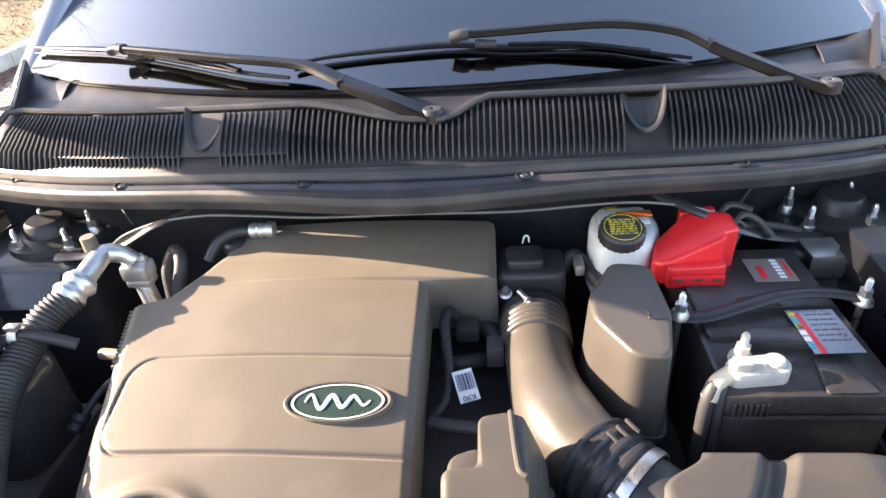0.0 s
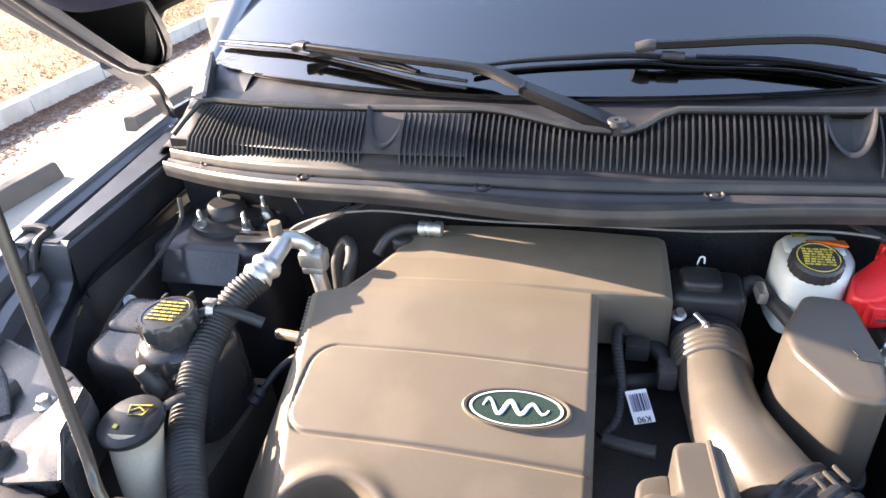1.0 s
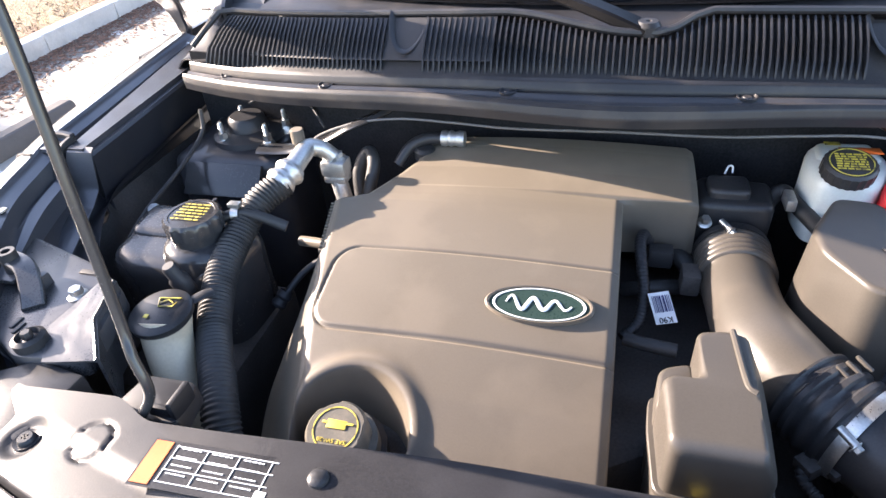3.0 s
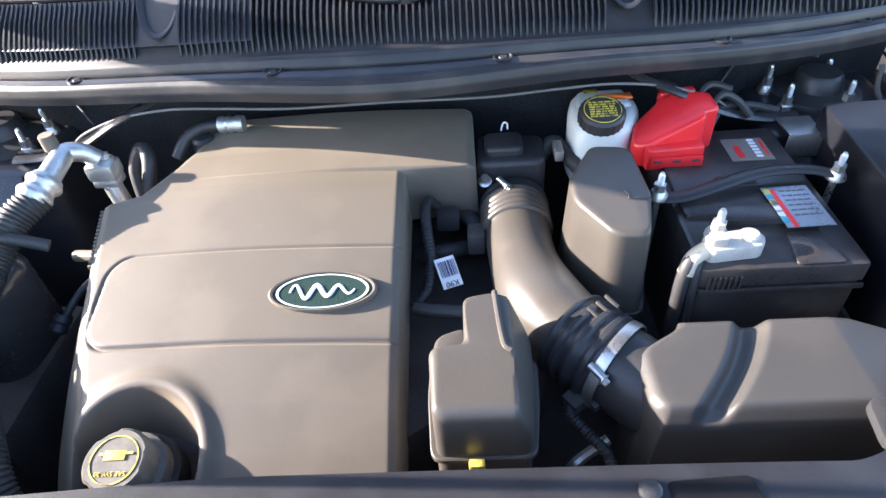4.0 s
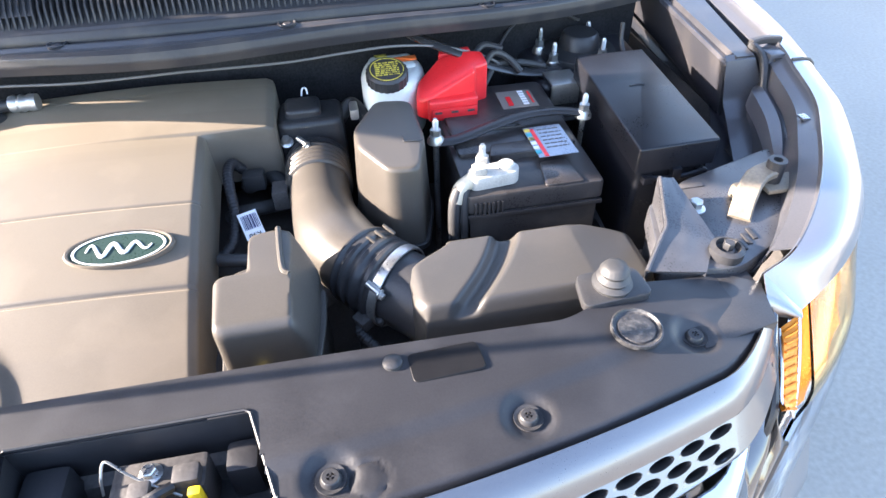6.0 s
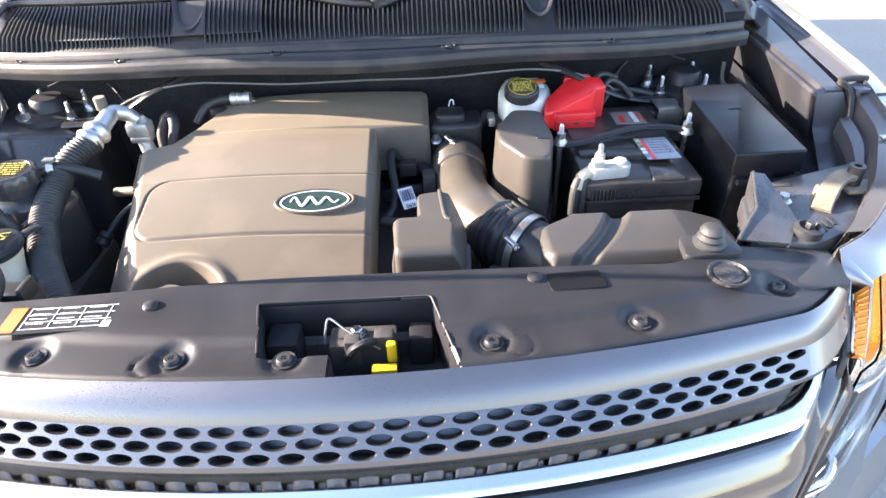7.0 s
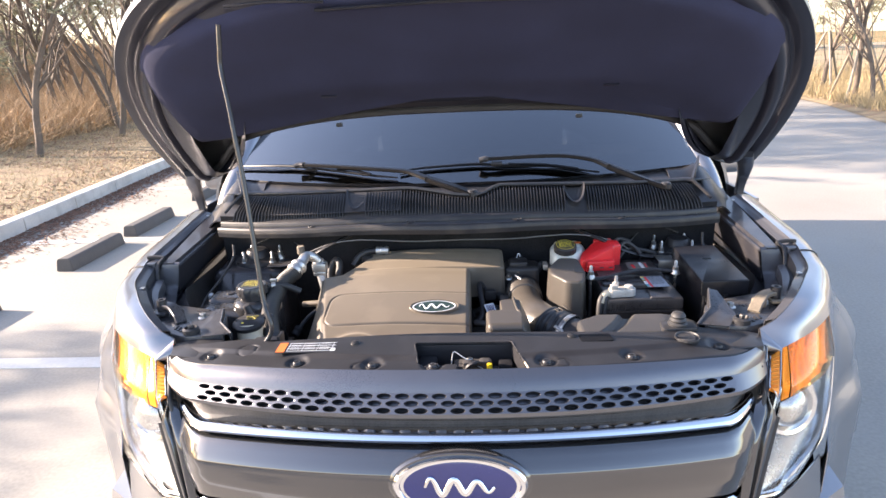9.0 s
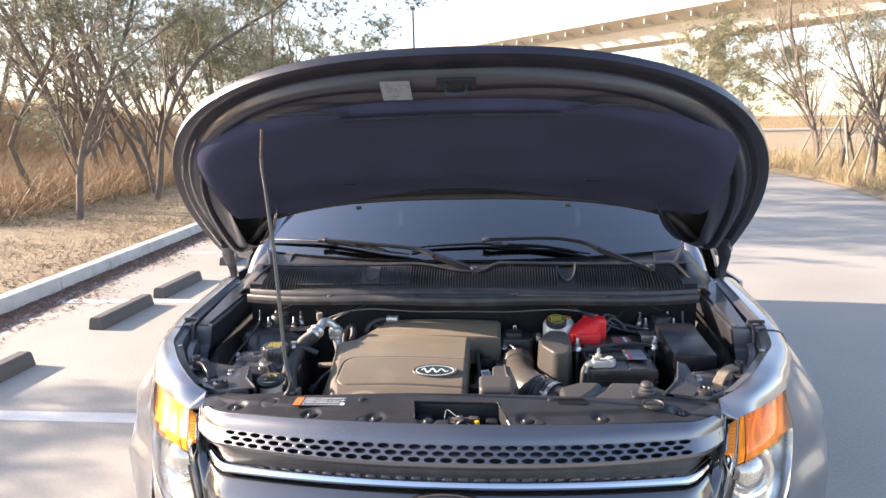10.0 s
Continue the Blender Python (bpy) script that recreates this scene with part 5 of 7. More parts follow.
def in_pocket(x, y):
    """The latch opening: a wide rear bay and a deeper one towards the front on its +x half."""
    return (-0.080 + 0.012 * (0.042 - y) / 0.07 < x < 0.101 + 0.25 * (0.042 - y)) and (-0.031 < y < 0.042 or (x > 0.0 and -0.060 < y < 0.042))


def shroud_mesh():
    bm = bmesh.new()
    nx, na = 320, 54
    xs = [lerp(-0.58, 0.58, i / nx) for i in range(nx + 1)]
    aa = [j / na for j in range(na - 1)] + [0.982, 1.0]
    g = [[bm.verts.new(shroud_point(x, a)) for x in xs] for a in aa]
    for j in range(len(aa) - 1):
        for i in range(nx):
            m = (g[j][i].co + g[j + 1][i + 1].co) / 2
            if in_pocket(m.x, m.y):
                continue
            bm.faces.new((g[j][i], g[j][i + 1], g[j + 1][i + 1], g[j + 1][i]))
    bmesh.ops.delete(bm, geom=[v for v in bm.verts if not v.link_faces], context="VERTS")
    return thick(bm, 0.003)


shroud = thing("radiator_cover", (0, 0.02, 1.04), "dull black plastic radiator cover across the car's nose", "radiator cover")
part("cover_panel", shroud_mesh(), M_TRIM, shroud)
# latch pocket: rear wall, side walls, the step at its front and a floor
part("pocket_wall", box((0.012, 0.045, 1.040), (0.190, 0.004, 0.070), 0.001), M_TRIM, shroud)
part("pocket_wall", slab([(-0.082, 0.044), (-0.069, -0.031), (-0.066, -0.031), (-0.079, 0.044)], 1.006, 1.074, 0), M_TRIM, shroud)
part("pocket_wall", box((-0.034, -0.033, 1.040), (0.070, 0.004, 0.066), 0.001), M_TRIM, shroud)
part("pocket_wall", box((0.0, -0.047, 1.038), (0.004, 0.030, 0.062), 0.001), M_TRIM, shroud)
part("pocket_wall", box((0.064, -0.062, 1.036), (0.126, 0.004, 0.056), 0.001), M_TRIM, shroud)
part("pocket_wall", slab([(0.101, 0.044), (0.127, -0.060), (0.131, -0.060), (0.105, 0.044)], 1.006, 1.074, 0), M_TRIM, shroud)
part("pocket_floor", slab([(-0.082, 0.044), (-0.069, -0.033), (0.0, -0.033), (0.0, -0.062), (0.128, -0.062), (0.104, 0.044)], 1.004, 1.008, 0), M_BLACK, shroud)
part("pocket_block", box((-0.055, 0.022, 1.032), (0.034, 0.036, 0.048), 0.006), M_TRIM, shroud)
part("pocket_block", box((0.088, 0.026, 1.028), (0.026, 0.028, 0.042), 0.006), M_TRIM, shroud)
part("pocket_rim", sweep([Vector(p) for p in ((-0.069, -0.026, 1.0765), (-0.080, 0.040, 1.0805), (-0.076, 0.0435, 1.081), (0.096, 0.0435, 1.081), (0.101, 0.040, 1.0805), (0.124, -0.044, 1.074), (0.128, -0.058, 1.071))], 0.0014, 6), M_TRIM, shroud)
part("pocket_edge_wear", sweep([Vector(p) for p in ((0.1195, -0.030, 1.0765), (0.124, -0.046, 1.0745), (0.1275, -0.060, 1.0705))], 0.0019, 6), M_NECK, shroud, "pale scuffed corner of the pocket")
latch = thing("hood_latch", (0.03, 0.0, 0.99), "dark steel hood latch with a yellow release tab", "hood latch")
part("latch_plate", merge(box((0.028, 0.018, 1.030), (0.070, 0.030, 0.044), 0.004), box((0.018, 0.004, 1.044), (0.016, 0.014, 0.036), 0.003), box((0.050, 0.012, 1.046), (0.020, 0.016, 0.030), 0.003)), M_DEEP, latch)
part("latch_hook", tube([(0.012, 0.000, 1.040), (0.020, -0.006, 1.056), (0.032, -0.004, 1.062), (0.040, 0.004, 1.056)], 0.0045, 8), M_TRIM, latch)
part("latch_spring", tube([(-0.012, 0.012, 1.048), (-0.010, 0.018, 1.062), (-0.006, 0.026, 1.070), (0.010, 0.016, 1.064), (0.030, 0.006, 1.056), (0.046, 0.000, 1.048)], 0.0011, 6), M_STEEL, latch, "thin bright spring wire")
part("latch_bolt", bolt((0.022, 0.020, 1.052), 0.006, 0.008), M_STEEL, latch)
part("release_tab", merge(box((0.058, -0.004, 1.048), (0.010, 0.008, 0.026), 0.003), box((0.050, -0.016, 1.036), (0.026, 0.010, 0.006), 0.002)), M_TAB, latch, "bright yellow release tab")


def push_pin(x, y, r=0.0068):
    ex = abs(x) / 0.58
    z = COVER_Z + 0.010 * (1 - ex ** 2) - 0.02 * ex ** 4 - 0.0095
    pin = part("push_pin", lathe([(r * 1.75, 0.0), (r * 1.7, 0.0030), (r * 1.2, 0.002), (r * 1.05, 0.0055), (r * 0.9, 0.0065), (r * 0.45, 0.0065), (r * 0.4, 0.004), (0, 0.0042)], 24, Matrix.Translation((x, y, z))), M_BLACK, shroud)
    part("pin_cross", merge(box((x, y, z + 0.0058), (r * 1.1, r * 0.22, 0.0016), 0), box((x, y, z + 0.0058), (r * 0.22, r * 1.1, 0.0016), 0)), M_TRIM, pin)


for x, y in PINS:
    push_pin(x, y)
for x, y in ((-0.195, 0.050), (0.214, 0.066)):
    part("cover_stud", lathe([(0.009, 0), (0.008, 0.005), (0.005, 0.007), (0, 0.007)], 18, Matrix.Translation((x, y, COVER_Z + 0.006))), M_BLACK, shroud)
part("access_recess", slab([tuple(p[:2]) for p in rounded([(0.228, 0.042, 0), (0.290, 0.046, 0), (0.287, 0.076, 0), (0.226, 0.073, 0)], 0.006, 4)], 1.070, 1.0785, 0.001, 1), M_WELL, shroud, "black access cover")
part("round_cap", lathe([(0.0225, -0.003), (0.0225, 0.0014), (0.0212, 0.0018), (0.0198, -0.0006), (0.0170, -0.0014), (0.0160, 0.0002), (0, 0.0008)], 40, Matrix.Translation((0.428, 0.064, 1.0735))), M_SCUFF, shroud, "scuffed round blanking cap")
# service sticker
sk = plate((-0.285, 0.039, 1.0775), (1, 0.02, 0), (0, 1, 0), 0.116, 0.042, 0.0006)
sticker = part("service_sticker", sk, M_BLACK, shroud, "black service sticker with white table and orange end")
part("sticker_warning", plate((-0.333, 0.038, 1.0783), (1, 0.02, 0), (0, 1, 0), 0.016, 0.038, 0.0006), M_ORANGE, sticker)
for i in range(4):
    part("sticker_rule", plate((-0.276, 0.024 + 0.0105 * i, 1.0782), (1, 0.02, 0), (0, 1, 0), 0.090, 0.0007, 0.0006), M_PRINT, sticker)
for x in (-0.320, -0.292, -0.264, -0.236):
    part("sticker_rule", plate((x, 0.040, 1.0782), (1, 0, 0), (0, 1, 0), 0.0007, 0.032, 0.0006), M_PRINT, sticker)
for k, x in enumerate((-0.316, -0.288, -0.260)):
    bars("sticker_text", 4, (x, 0.054, 1.0778), (1, 0, 0), (0, -1, 0), 0.018, 0.030, M_PRINT, sticker, "", 0.85, 0.0004, 5 + k)
part("sticker_code", plate((-0.2335, 0.027, 1.0782), (1, 0, 0), (0, 1, 0), 0.009, 0.009, 0.0006), M_PRINT, sticker)

# rubber hood bumpers, headlamp carrier plates and brackets
for sgn in (-1, 1):
    carrier = thing("lamp_carrier", (sgn * 0.58, 0.2, 1.03), "scratched grey plastic headlamp carrier beside the fender", "headlamp carrier", "headlamp carriers")
    pts = [(0.500, 0.152), (0.585, 0.142), (0.640, 0.168), (0.700, 0.215), (0.768, 0.310), (0.745, 0.345), (0.600, 0.300), (0.535, 0.262), (0.512, 0.19)]
    outline = [tuple(p[:2]) for p in rounded([(sgn * a, b, 0) for a, b in pts], 0.012, 3)]
    part("carrier_plate", slab(outline, 1.008, 1.034, 0.004, 2), M_CARRIER, carrier)
    part("carrier_filler", slab([(sgn * a, b) for a, b in ((0.500, 0.055), (0.585, 0.072), (0.600, 0.125), (0.560, 0.150), (0.495, 0.140))], 0.99, 1.026, 0.003, 2), M_BLACK, carrier)

    def rim(stops, u):
        k = min(int(u * 2), 1)
        q = Vector(stops[k]).lerp(Vector(stops[k + 1]), u * 2 - k)
        q.z = 1.064 + (q.z - 1.064) * (1.0 if sgn > 0 else 0.35)
        return q

    RIDGE = ((0.472, 0.134, 1.067), (0.511, 0.180, 1.080), (0.526, 0.235, 1.100))
    FOOT = ((0.528, 0.122, 1.066), (0.560, 0.167, 1.068), (0.544, 0.238, 1.095))

    def settle(w):
        return (sgn * (0.58 + (w.x - 0.562) / 0.935), 0.2 + (w.y - 0.178) / 0.935, 1.03 + (w.z - 1.060) / 0.935)

    def wing(u, v):
        a, b = rim(RIDGE, u), rim(FOOT, u)
        w = a.lerp(b, min(1.0, v / 0.85))
        w.z += 0.0006 * noise.noise(Vector((u * 6, v * 4, sgn)))
        if v > 0.85:
            w.z = lerp(w.z, 1.060, (v - 0.85) / 0.15)
        return settle(w)

    def wing_side(u, v):
        w = rim(RIDGE, u)
        w.z = lerp(w.z, 0.985, v)
        w.x += 0.006 * v
        return settle(w)
    part("carrier_wing", thick(sheet(wing, 16, 20), 0.003), M_CARRIER, carrier, "scratched upright wing of the carrier", angle=25)
    part("wing_wall", thick(sheet(wing_side, 16, 4), 0.003), M_CARRIER, carrier, angle=25)
    part("wing_rim", tube([settle(rim(RIDGE, k / 8) + Vector((0, 0, 0.0006))) for k in range(9)], 0.0022, 8), M_CARRIER, carrier)
    post = part("bracket_post", merge(beam([(sgn * 0.624, 0.214, 1.034), (sgn * 0.640, 0.234, 1.046), (sgn * 0.664, 0.256, 1.058), (sgn * 0.694, 0.266, 1.060)], 0.025, 0.010), box((sgn * 0.700, 0.256, 1.044), (0.05, 0.032, 0.006), 0.002), box((sgn * 0.650, 0.250, 1.040), (0.026, 0.026, 0.022), 0.006)), M_CARRIER if sgn < 0 else M_TAN, carrier, "moulded bracket on the lamp")
    part("bracket_tube", lathe([(0.0055, 0.006), (0.0055, 0.020), (0.0105, 0.020), (0.0115, -0.020), (0, -0.020)], 22, Matrix.Translation((sgn * 0.690, 0.262, 1.055))), M_COWL, post)
    part("carrier_bolt", bolt((sgn * 0.585, 0.243, 1.034), 0.008, 0.012), M_STEEL, carrier)
    part("lamp_adjuster", merge(lathe([(0.018, 0), (0.018, 0.010), (0.013, 0.013), (0.011, 0.007), (0, 0.007)], 26, Matrix.Translation((sgn * 0.578, 0.163, 1.034))), bolt((sgn * 0.578, 0.163, 1.040), 0.006, 0.012)), M_BLACK, carrier)
    for k in range(3):
        part("carrier_rib", box((sgn * (0.604 + 0.010 * k), 0.174 + 0.007 * k, 1.0345), (0.0055, 0.018, 0.003), 0.001, rot=None), M_BLACK, carrier)
    carrier.location, carrier.scale = (sgn * 0.562, 0.178, 1.060), (0.935, 0.935, 0.935)
    part("carrier_slot", box((sgn * 0.602, 0.285, 1.0345), (0.030, 0.008, 0.002), 0.0008), M_DEEP, carrier)

bump = thing("hood_bumper", (0.425, 0.112, 1.06), "ribbed black rubber hood bumper on a scuffed tab", "hood bumper")
part("bumper_tab", slab([tuple(p[:2]) for p in rounded([(0.392, 0.095, 0), (0.462, 0.100, 0), (0.458, 0.138, 0), (0.398, 0.138, 0)], 0.01, 4)], 1.066, 1.0745, 0.002, 2), M_BLACK, bump)
part("rubber_stop", lathe([(0.018, 0), (0.019, 0.004), (0.014, 0.007), (0.016, 0.011), (0.012, 0.015), (0.014, 0.019), (0.011, 0.024), (0.007, 0.026), (0, 0.026)], 26, Matrix.Translation((0.427, 0.118, 1.074))), M_RUBBER, bump)
bmp2 = thing("hood_bumper", (-0.392, 0.10, 1.05), "moulded clip that holds the prop rod's foot", "rod clip")
part("rod_clip", merge(slab([tuple(p[:2]) for p in rounded([(-0.428, 0.085, 0), (-0.352, 0.085, 0), (-0.360, 0.135, 0), (-0.418, 0.135, 0)], 0.01, 4)], 1.035, 1.058, 0.006, 2), box((-0.358, 0.106, 1.064), (0.006, 0.030, 0.022), 0.002), box((-0.372, 0.094, 1.060), (0.022, 0.006, 0.018), 0.002)), M_TRIM, bmp2)

# ---- engine block under everything ----
block = thing("engine_block", (-0.1, 0.36, 0.41), "dark oily engine with pipes and brackets", "engine")
part("engine_mass", slab([(-0.33, 0.17), (0.02, 0.15), (0.02, 0.20), (0.18, 0.30), (0.19, 0.57), (-0.28, 0.57), (-0.34, 0.46)], 0.41, 0.93, 0.02, 2), M_DEEP, block)
part("gearbox", slab([(0.02, 0.16), (0.30, 0.14), (0.30, 0.50), (0.05, 0.52)], 0.41, 0.80, 0.04, 3), M_DEEP, block)
part("battery_tray", box((0.43, 0.44, 0.72), (0.28, 0.32, 0.30), 0.01), M_DEEP, block)
part("fuse_box_mount", box((0.60, 0.42, 0.66), (0.12, 0.24, 0.52), 0.01), M_DEEP, block)
part("air_box_mount", box((0.37, 0.18, 0.66), (0.22, 0.14, 0.52), 0.01), M_DEEP, block)
part("tank_mount", box((-0.52, 0.33, 0.66), (0.16, 0.22, 0.50), 0.01), M_DEEP, block)
for k, pts in enumerate(([(0.03, 0.335, 0.985), (0.05, 0.33, 0.985), (0.085, 0.325, 0.985)], [(0.03, 0.45, 0.96), (0.06, 0.44, 0.975), (0.10, 0.46, 0.965)], [(0.05, 0.52, 0.96), (0.09, 0.50, 0.985), (0.12, 0.47, 0.97)])):
    part("pipe", tube(pts, 0.008 + 0.002 * k, 10), M_RUBBER, block)
part("injector_plug", box((0.070, 0.475, 1.000), (0.03, 0.022, 0.025), 0.004), M_BLACK, block)
part("injector_plug", box((0.105, 0.445, 0.990), (0.022, 0.03, 0.03), 0.004), M_DEEP, block)
part("dipstick_tube", tube([(-0.410, 0.440, 0.998), (-0.375, 0.430, 1.004), (-0.34, 0.42, 1.008)], 0.0075, 10), M_COVER, block)
part("hose_fitting", merge(tube([(-0.402, 0.362, 0.968), (-0.385, 0.385, 0.986), (-0.36, 0.400, 1.0), (-0.335, 0.405, 1.0)], 0.0048, 10), lathe([(0.009, 0), (0.011, 0.004), (0.009, 0.012), (0.011, 0.016), (0.009, 0.024)], 16, aim((-0.412, 0.348, 0.955), (0.4, 0.6, 0.6)))), M_TRIM, block)
for pts in ([(-0.37, 0.16, 0.90), (-0.35, 0.12, 0.86)], [(0.17, 0.13, 0.93), (0.19, 0.18, 0.90), (0.23, 0.2, 0.92)]):
    part("pipe", tube(pts, 0.006, 8), M_STEEL, block)

# ---- engine cover ----
ecover = thing("engine_cover", (-0.15, 0.36, 0.93), "large dusty brown-grey plastic engine cover with moulded seams", "engine cover")


def cov_z(y):
    return table(y, [0.115, 0.16, 0.205, 0.27, 0.374, 0.48, 0.540, 0.600, 0.630, 0.645, 0.655], [0.950, 0.972, 0.992, 1.016, 1.045, 1.063, 1.071, 1.074, 1.072, 1.060, 1.035])


def cov_left(y):
    return table(y, [0.10, 0.19, 0.30, 0.40, 0.462, 0.467, 0.476, 0.500, 0.530, 0.560, 0.62], [-0.285, -0.302, -0.328, -0.345, -0.356, -0.340, -0.316, -0.300, -0.280, -0.266, -0.262])


OIL = Vector((-0.236, 0.156))


def seam_depth(x, y):
    """Grooves that outline the middle panel, with rounded outer corners."""
    x0, x1, y0, y1, r = -0.318 + 0.05 * (y - 0.3), 0.3, 0.266 - 0.01 * (x + 0.3), 0.376, 0.030
    qx, qy = abs(x - (x0 + x1) / 2) - (x1 - x0) / 2 + r, abs(y - (y0 + y1) / 2) - (y1 - y0) / 2 + r
    d = math.hypot(max(qx, 0), max(qy, 0)) + min(max(qx, qy), 0) - r
    return -0.0034 * math.exp(-(d / 0.0015) ** 2) + 0.0012 * smoothstep(0.001, -0.004, d)


def cover_fn(u, v):
    y = lerp(0.112, 0.655, (v - 0.05) / 0.95) if v > 0.05 else 0.112
    xl, xr = cov_left(y), 0.0195 + 0.089 * smoothstep(0.4955, 0.4985, y) - 0.01 * smoothstep(0.620, 0.655, y)
    zc = cov_z(y)
    if v <= 0.05:
        zc -= 0.07 * (1 - v / 0.05)
        y -= 0.006 * (1 - v / 0.05)
    if u < 0.10:
        t = u / 0.10
        x = xl - (0.042 + 0.040 * smoothstep(0.46, 0.22, y)) * (1 - t) ** 1.2
        z = zc - 0.125 * (1 - t) ** 1.4 - 0.004
    elif u > 0.95:
        t = (u - 0.95) / 0.05
        x = xr + 0.002 * t
        z = zc - 0.075 * t - 0.004
    else:
        t = (u - 0.10) / 0.85
        x = lerp(xl, xr, t)
        e = min(x - xl, xr - x)
        z = zc - 0.004 * (1 - smoothstep(0, 0.010, e)) + (seam_depth(x, y) if v > 0.05 else 0) + 0.006 * math.sin(math.pi * t)
        d = (Vector((x, y)) - OIL).length
        z += 0.006 * math.exp(-((d - 0.073) / 0.010) ** 2) - 0.075 * smoothstep(0.068, 0.056, d)
    return (x, y, z)


part("cover_shell", sheet(cover_fn, 190, 400), M_COVER, ecover, angle=60)
for k in range(15):
    y = 0.372 + 0.0060 * k
    part("edge_tooth", box((cov_left(y) - 0.002, y, cov_z(y) - 0.009), (0.006, 0.003, 0.010), 0.0008), M_COVER, ecover)
part("cover_grommet", lathe([(0.016, 0), (0.016, 0.012), (0.012, 0.016), (0, 0.016)], 20, Matrix.Translation((-0.262, 0.585, 1.062))), M_BLACK, ecover)
NB = Matrix.Translation((-0.063, 0.317, 1.0362)) @ pose(0, 0, 0, 15.5, 0, 1.5)
ND = Matrix.Diagonal((0.0535, 0.0218, 1.0, 1))
part("badge_surround", moved(lathe([(1.10, -0.003), (1.10, 0.0015), (1.06, 0.0035), (1.02, 0.003), (1.0, 0.0)], 56), NB @ ND), M_COVER, ecover)
oval = part("cover_badge", moved(lathe([(0, 0.0015), (0.99, 0.0015), (1.0, 0.0)], 56), NB @ ND), M_GREEN, ecover, "dark green oval badge with a thin silver line")
part("badge_line", moved(lathe([(0.885, 0.0012), (0.89, 0.0024), (0.935, 0.0024), (0.94, 0.0012)], 56), NB @ ND), M_PRINT, oval)
part("badge_flourish", moved(swoosh((0, 0, 0.0022), (1, 0, 0), (0, 1, 0), 0.070, 0.030, 0.0021), NB), M_PRINT, oval)


def words(text, size, m, material, parent, depth=0.0003):
    cu = bpy.data.curves.new("letters", "FONT")
    cu.body, cu.size, cu.extrude, cu.align_x, cu.align_y = text, size, depth, "CENTER", "CENTER"
    ob = bpy.data.objects.new("letters", cu)
    me = bpy.data.meshes.new_from_object(ob)
    bpy.data.objects.remove(ob)
    bm = bmesh.new()
    bm.from_mesh(me)
    bpy.data.meshes.remove(me)
    return part("lettering", moved(bm, m), material, parent)


# oil filler cap in the cover's recess
oilcap = thing("oil_cap", (OIL.x, OIL.y, 0.94), "black oil filler cap with yellow oil-can symbol", "oil cap")
OC = Matrix.Translation((OIL.x, OIL.y, 0.958)) @ pose(0, 0, 0, 12)
part("cap_body", lathe([(0.036, 0), (0.036, 0.018), (0.031, 0.020), (0.031, 0.042), (0.028, 0.046), (0, 0.046)], 48, OC, lambda q, j: 1 - 0.06 * (math.cos(3 * q) > 0.55) * (2 <= j <= 4)), M_CAPTOP, oilcap)
part("cap_print", merge(moved(lathe([(0.0215, 0.0462), (0.0215, 0.0468), (0.0228, 0.0468), (0.0228, 0.0462)], 40), OC),
                        moved(box((0.0, 0.004, 0.0468), (0.020, 0.009, 0.0008), 0.0002), OC), moved(box((0.013, 0.006, 0.0468), (0.008, 0.0025, 0.0008), 0.0002, rot=None), OC), moved(box((-0.012, 0.005, 0.0468), (0.006, 0.0025, 0.0008), 0.0002), OC)), M_YELLOW, oilcap)
words("SAE 5W-20", 0.0062, OC @ Matrix.Translation((0, -0.0125, 0.0466)) @ pose(0, 0, 0, 0, 0, 180), M_YELLOW, oilcap)
part("filler_neck", lathe([(0.040, -0.03), (0.042, 0.0), (0.036, 0.002)], 32, OC), M_BLACK, oilcap)

# ---- throttle, intake tube, boxes ----
throttle = thing("throttle_body", (0.15, 0.55, 0.96), "black throttle body at the end of the intake tube", "throttle body")
part("throttle_case", merge(slab([tuple(p[:2]) for p in rounded([(0.108, 0.520, 0), (0.200, 0.520, 0), (0.203, 0.585, 0), (0.112, 0.592, 0)], 0.014, 4)], 0.95, 1.054, 0.010, 3), slab([tuple(p[:2]) for p in rounded([(0.122, 0.532, 0), (0.172, 0.532, 0), (0.172, 0.575, 0), (0.122, 0.575, 0)], 0.01, 4)], 1.05, 1.066, 0.006, 3)), M_BLACK, throttle)
part("vacuum_hose", tube([(0.195, 0.56, 1.03), (0.215, 0.575, 1.045), (0.230, 0.55, 1.04), (0.25, 0.50, 1.035), (0.26, 0.47, 1.03)], 0.010, 10), M_RUBBER, throttle)
part("hose_clip", box((0.218, 0.545, 1.050), (0.012, 0.03, 0.016), 0.003), M_ALU, throttle)
part("throttle_bolt", bolt((0.120, 0.512, 1.03), 0.006, 0.012, (0, -0.5, 1)), M_STEEL, throttle)
part("wire_eyelet", tube([(0.146, 0.586, 1.060), (0.149, 0.588, 1.070), (0.154, 0.588, 1.070), (0.155, 0.586, 1.062)], 0.0012, 6), M_PRINT, throttle)

TUBE = [(0.157, 0.515, 0.992), (0.157, 0.470, 0.993), (0.158, 0.415, 0.994), (0.164, 0.360, 0.995), (0.180, 0.308, 0.996), (0.212, 0.262, 0.996), (0.252, 0.222, 0.992), (0.290, 0.188, 0.985)]
intake = thing("intake_tube", (0.18, 0.35, 0.95), "dusty brown-grey plastic air intake tube with black ends", "intake tube")
path = resampled(TUBE, 0.0022)


def piece(a, b):
    n = len(path)
    return path[int(n * a):int(n * b) + 1]


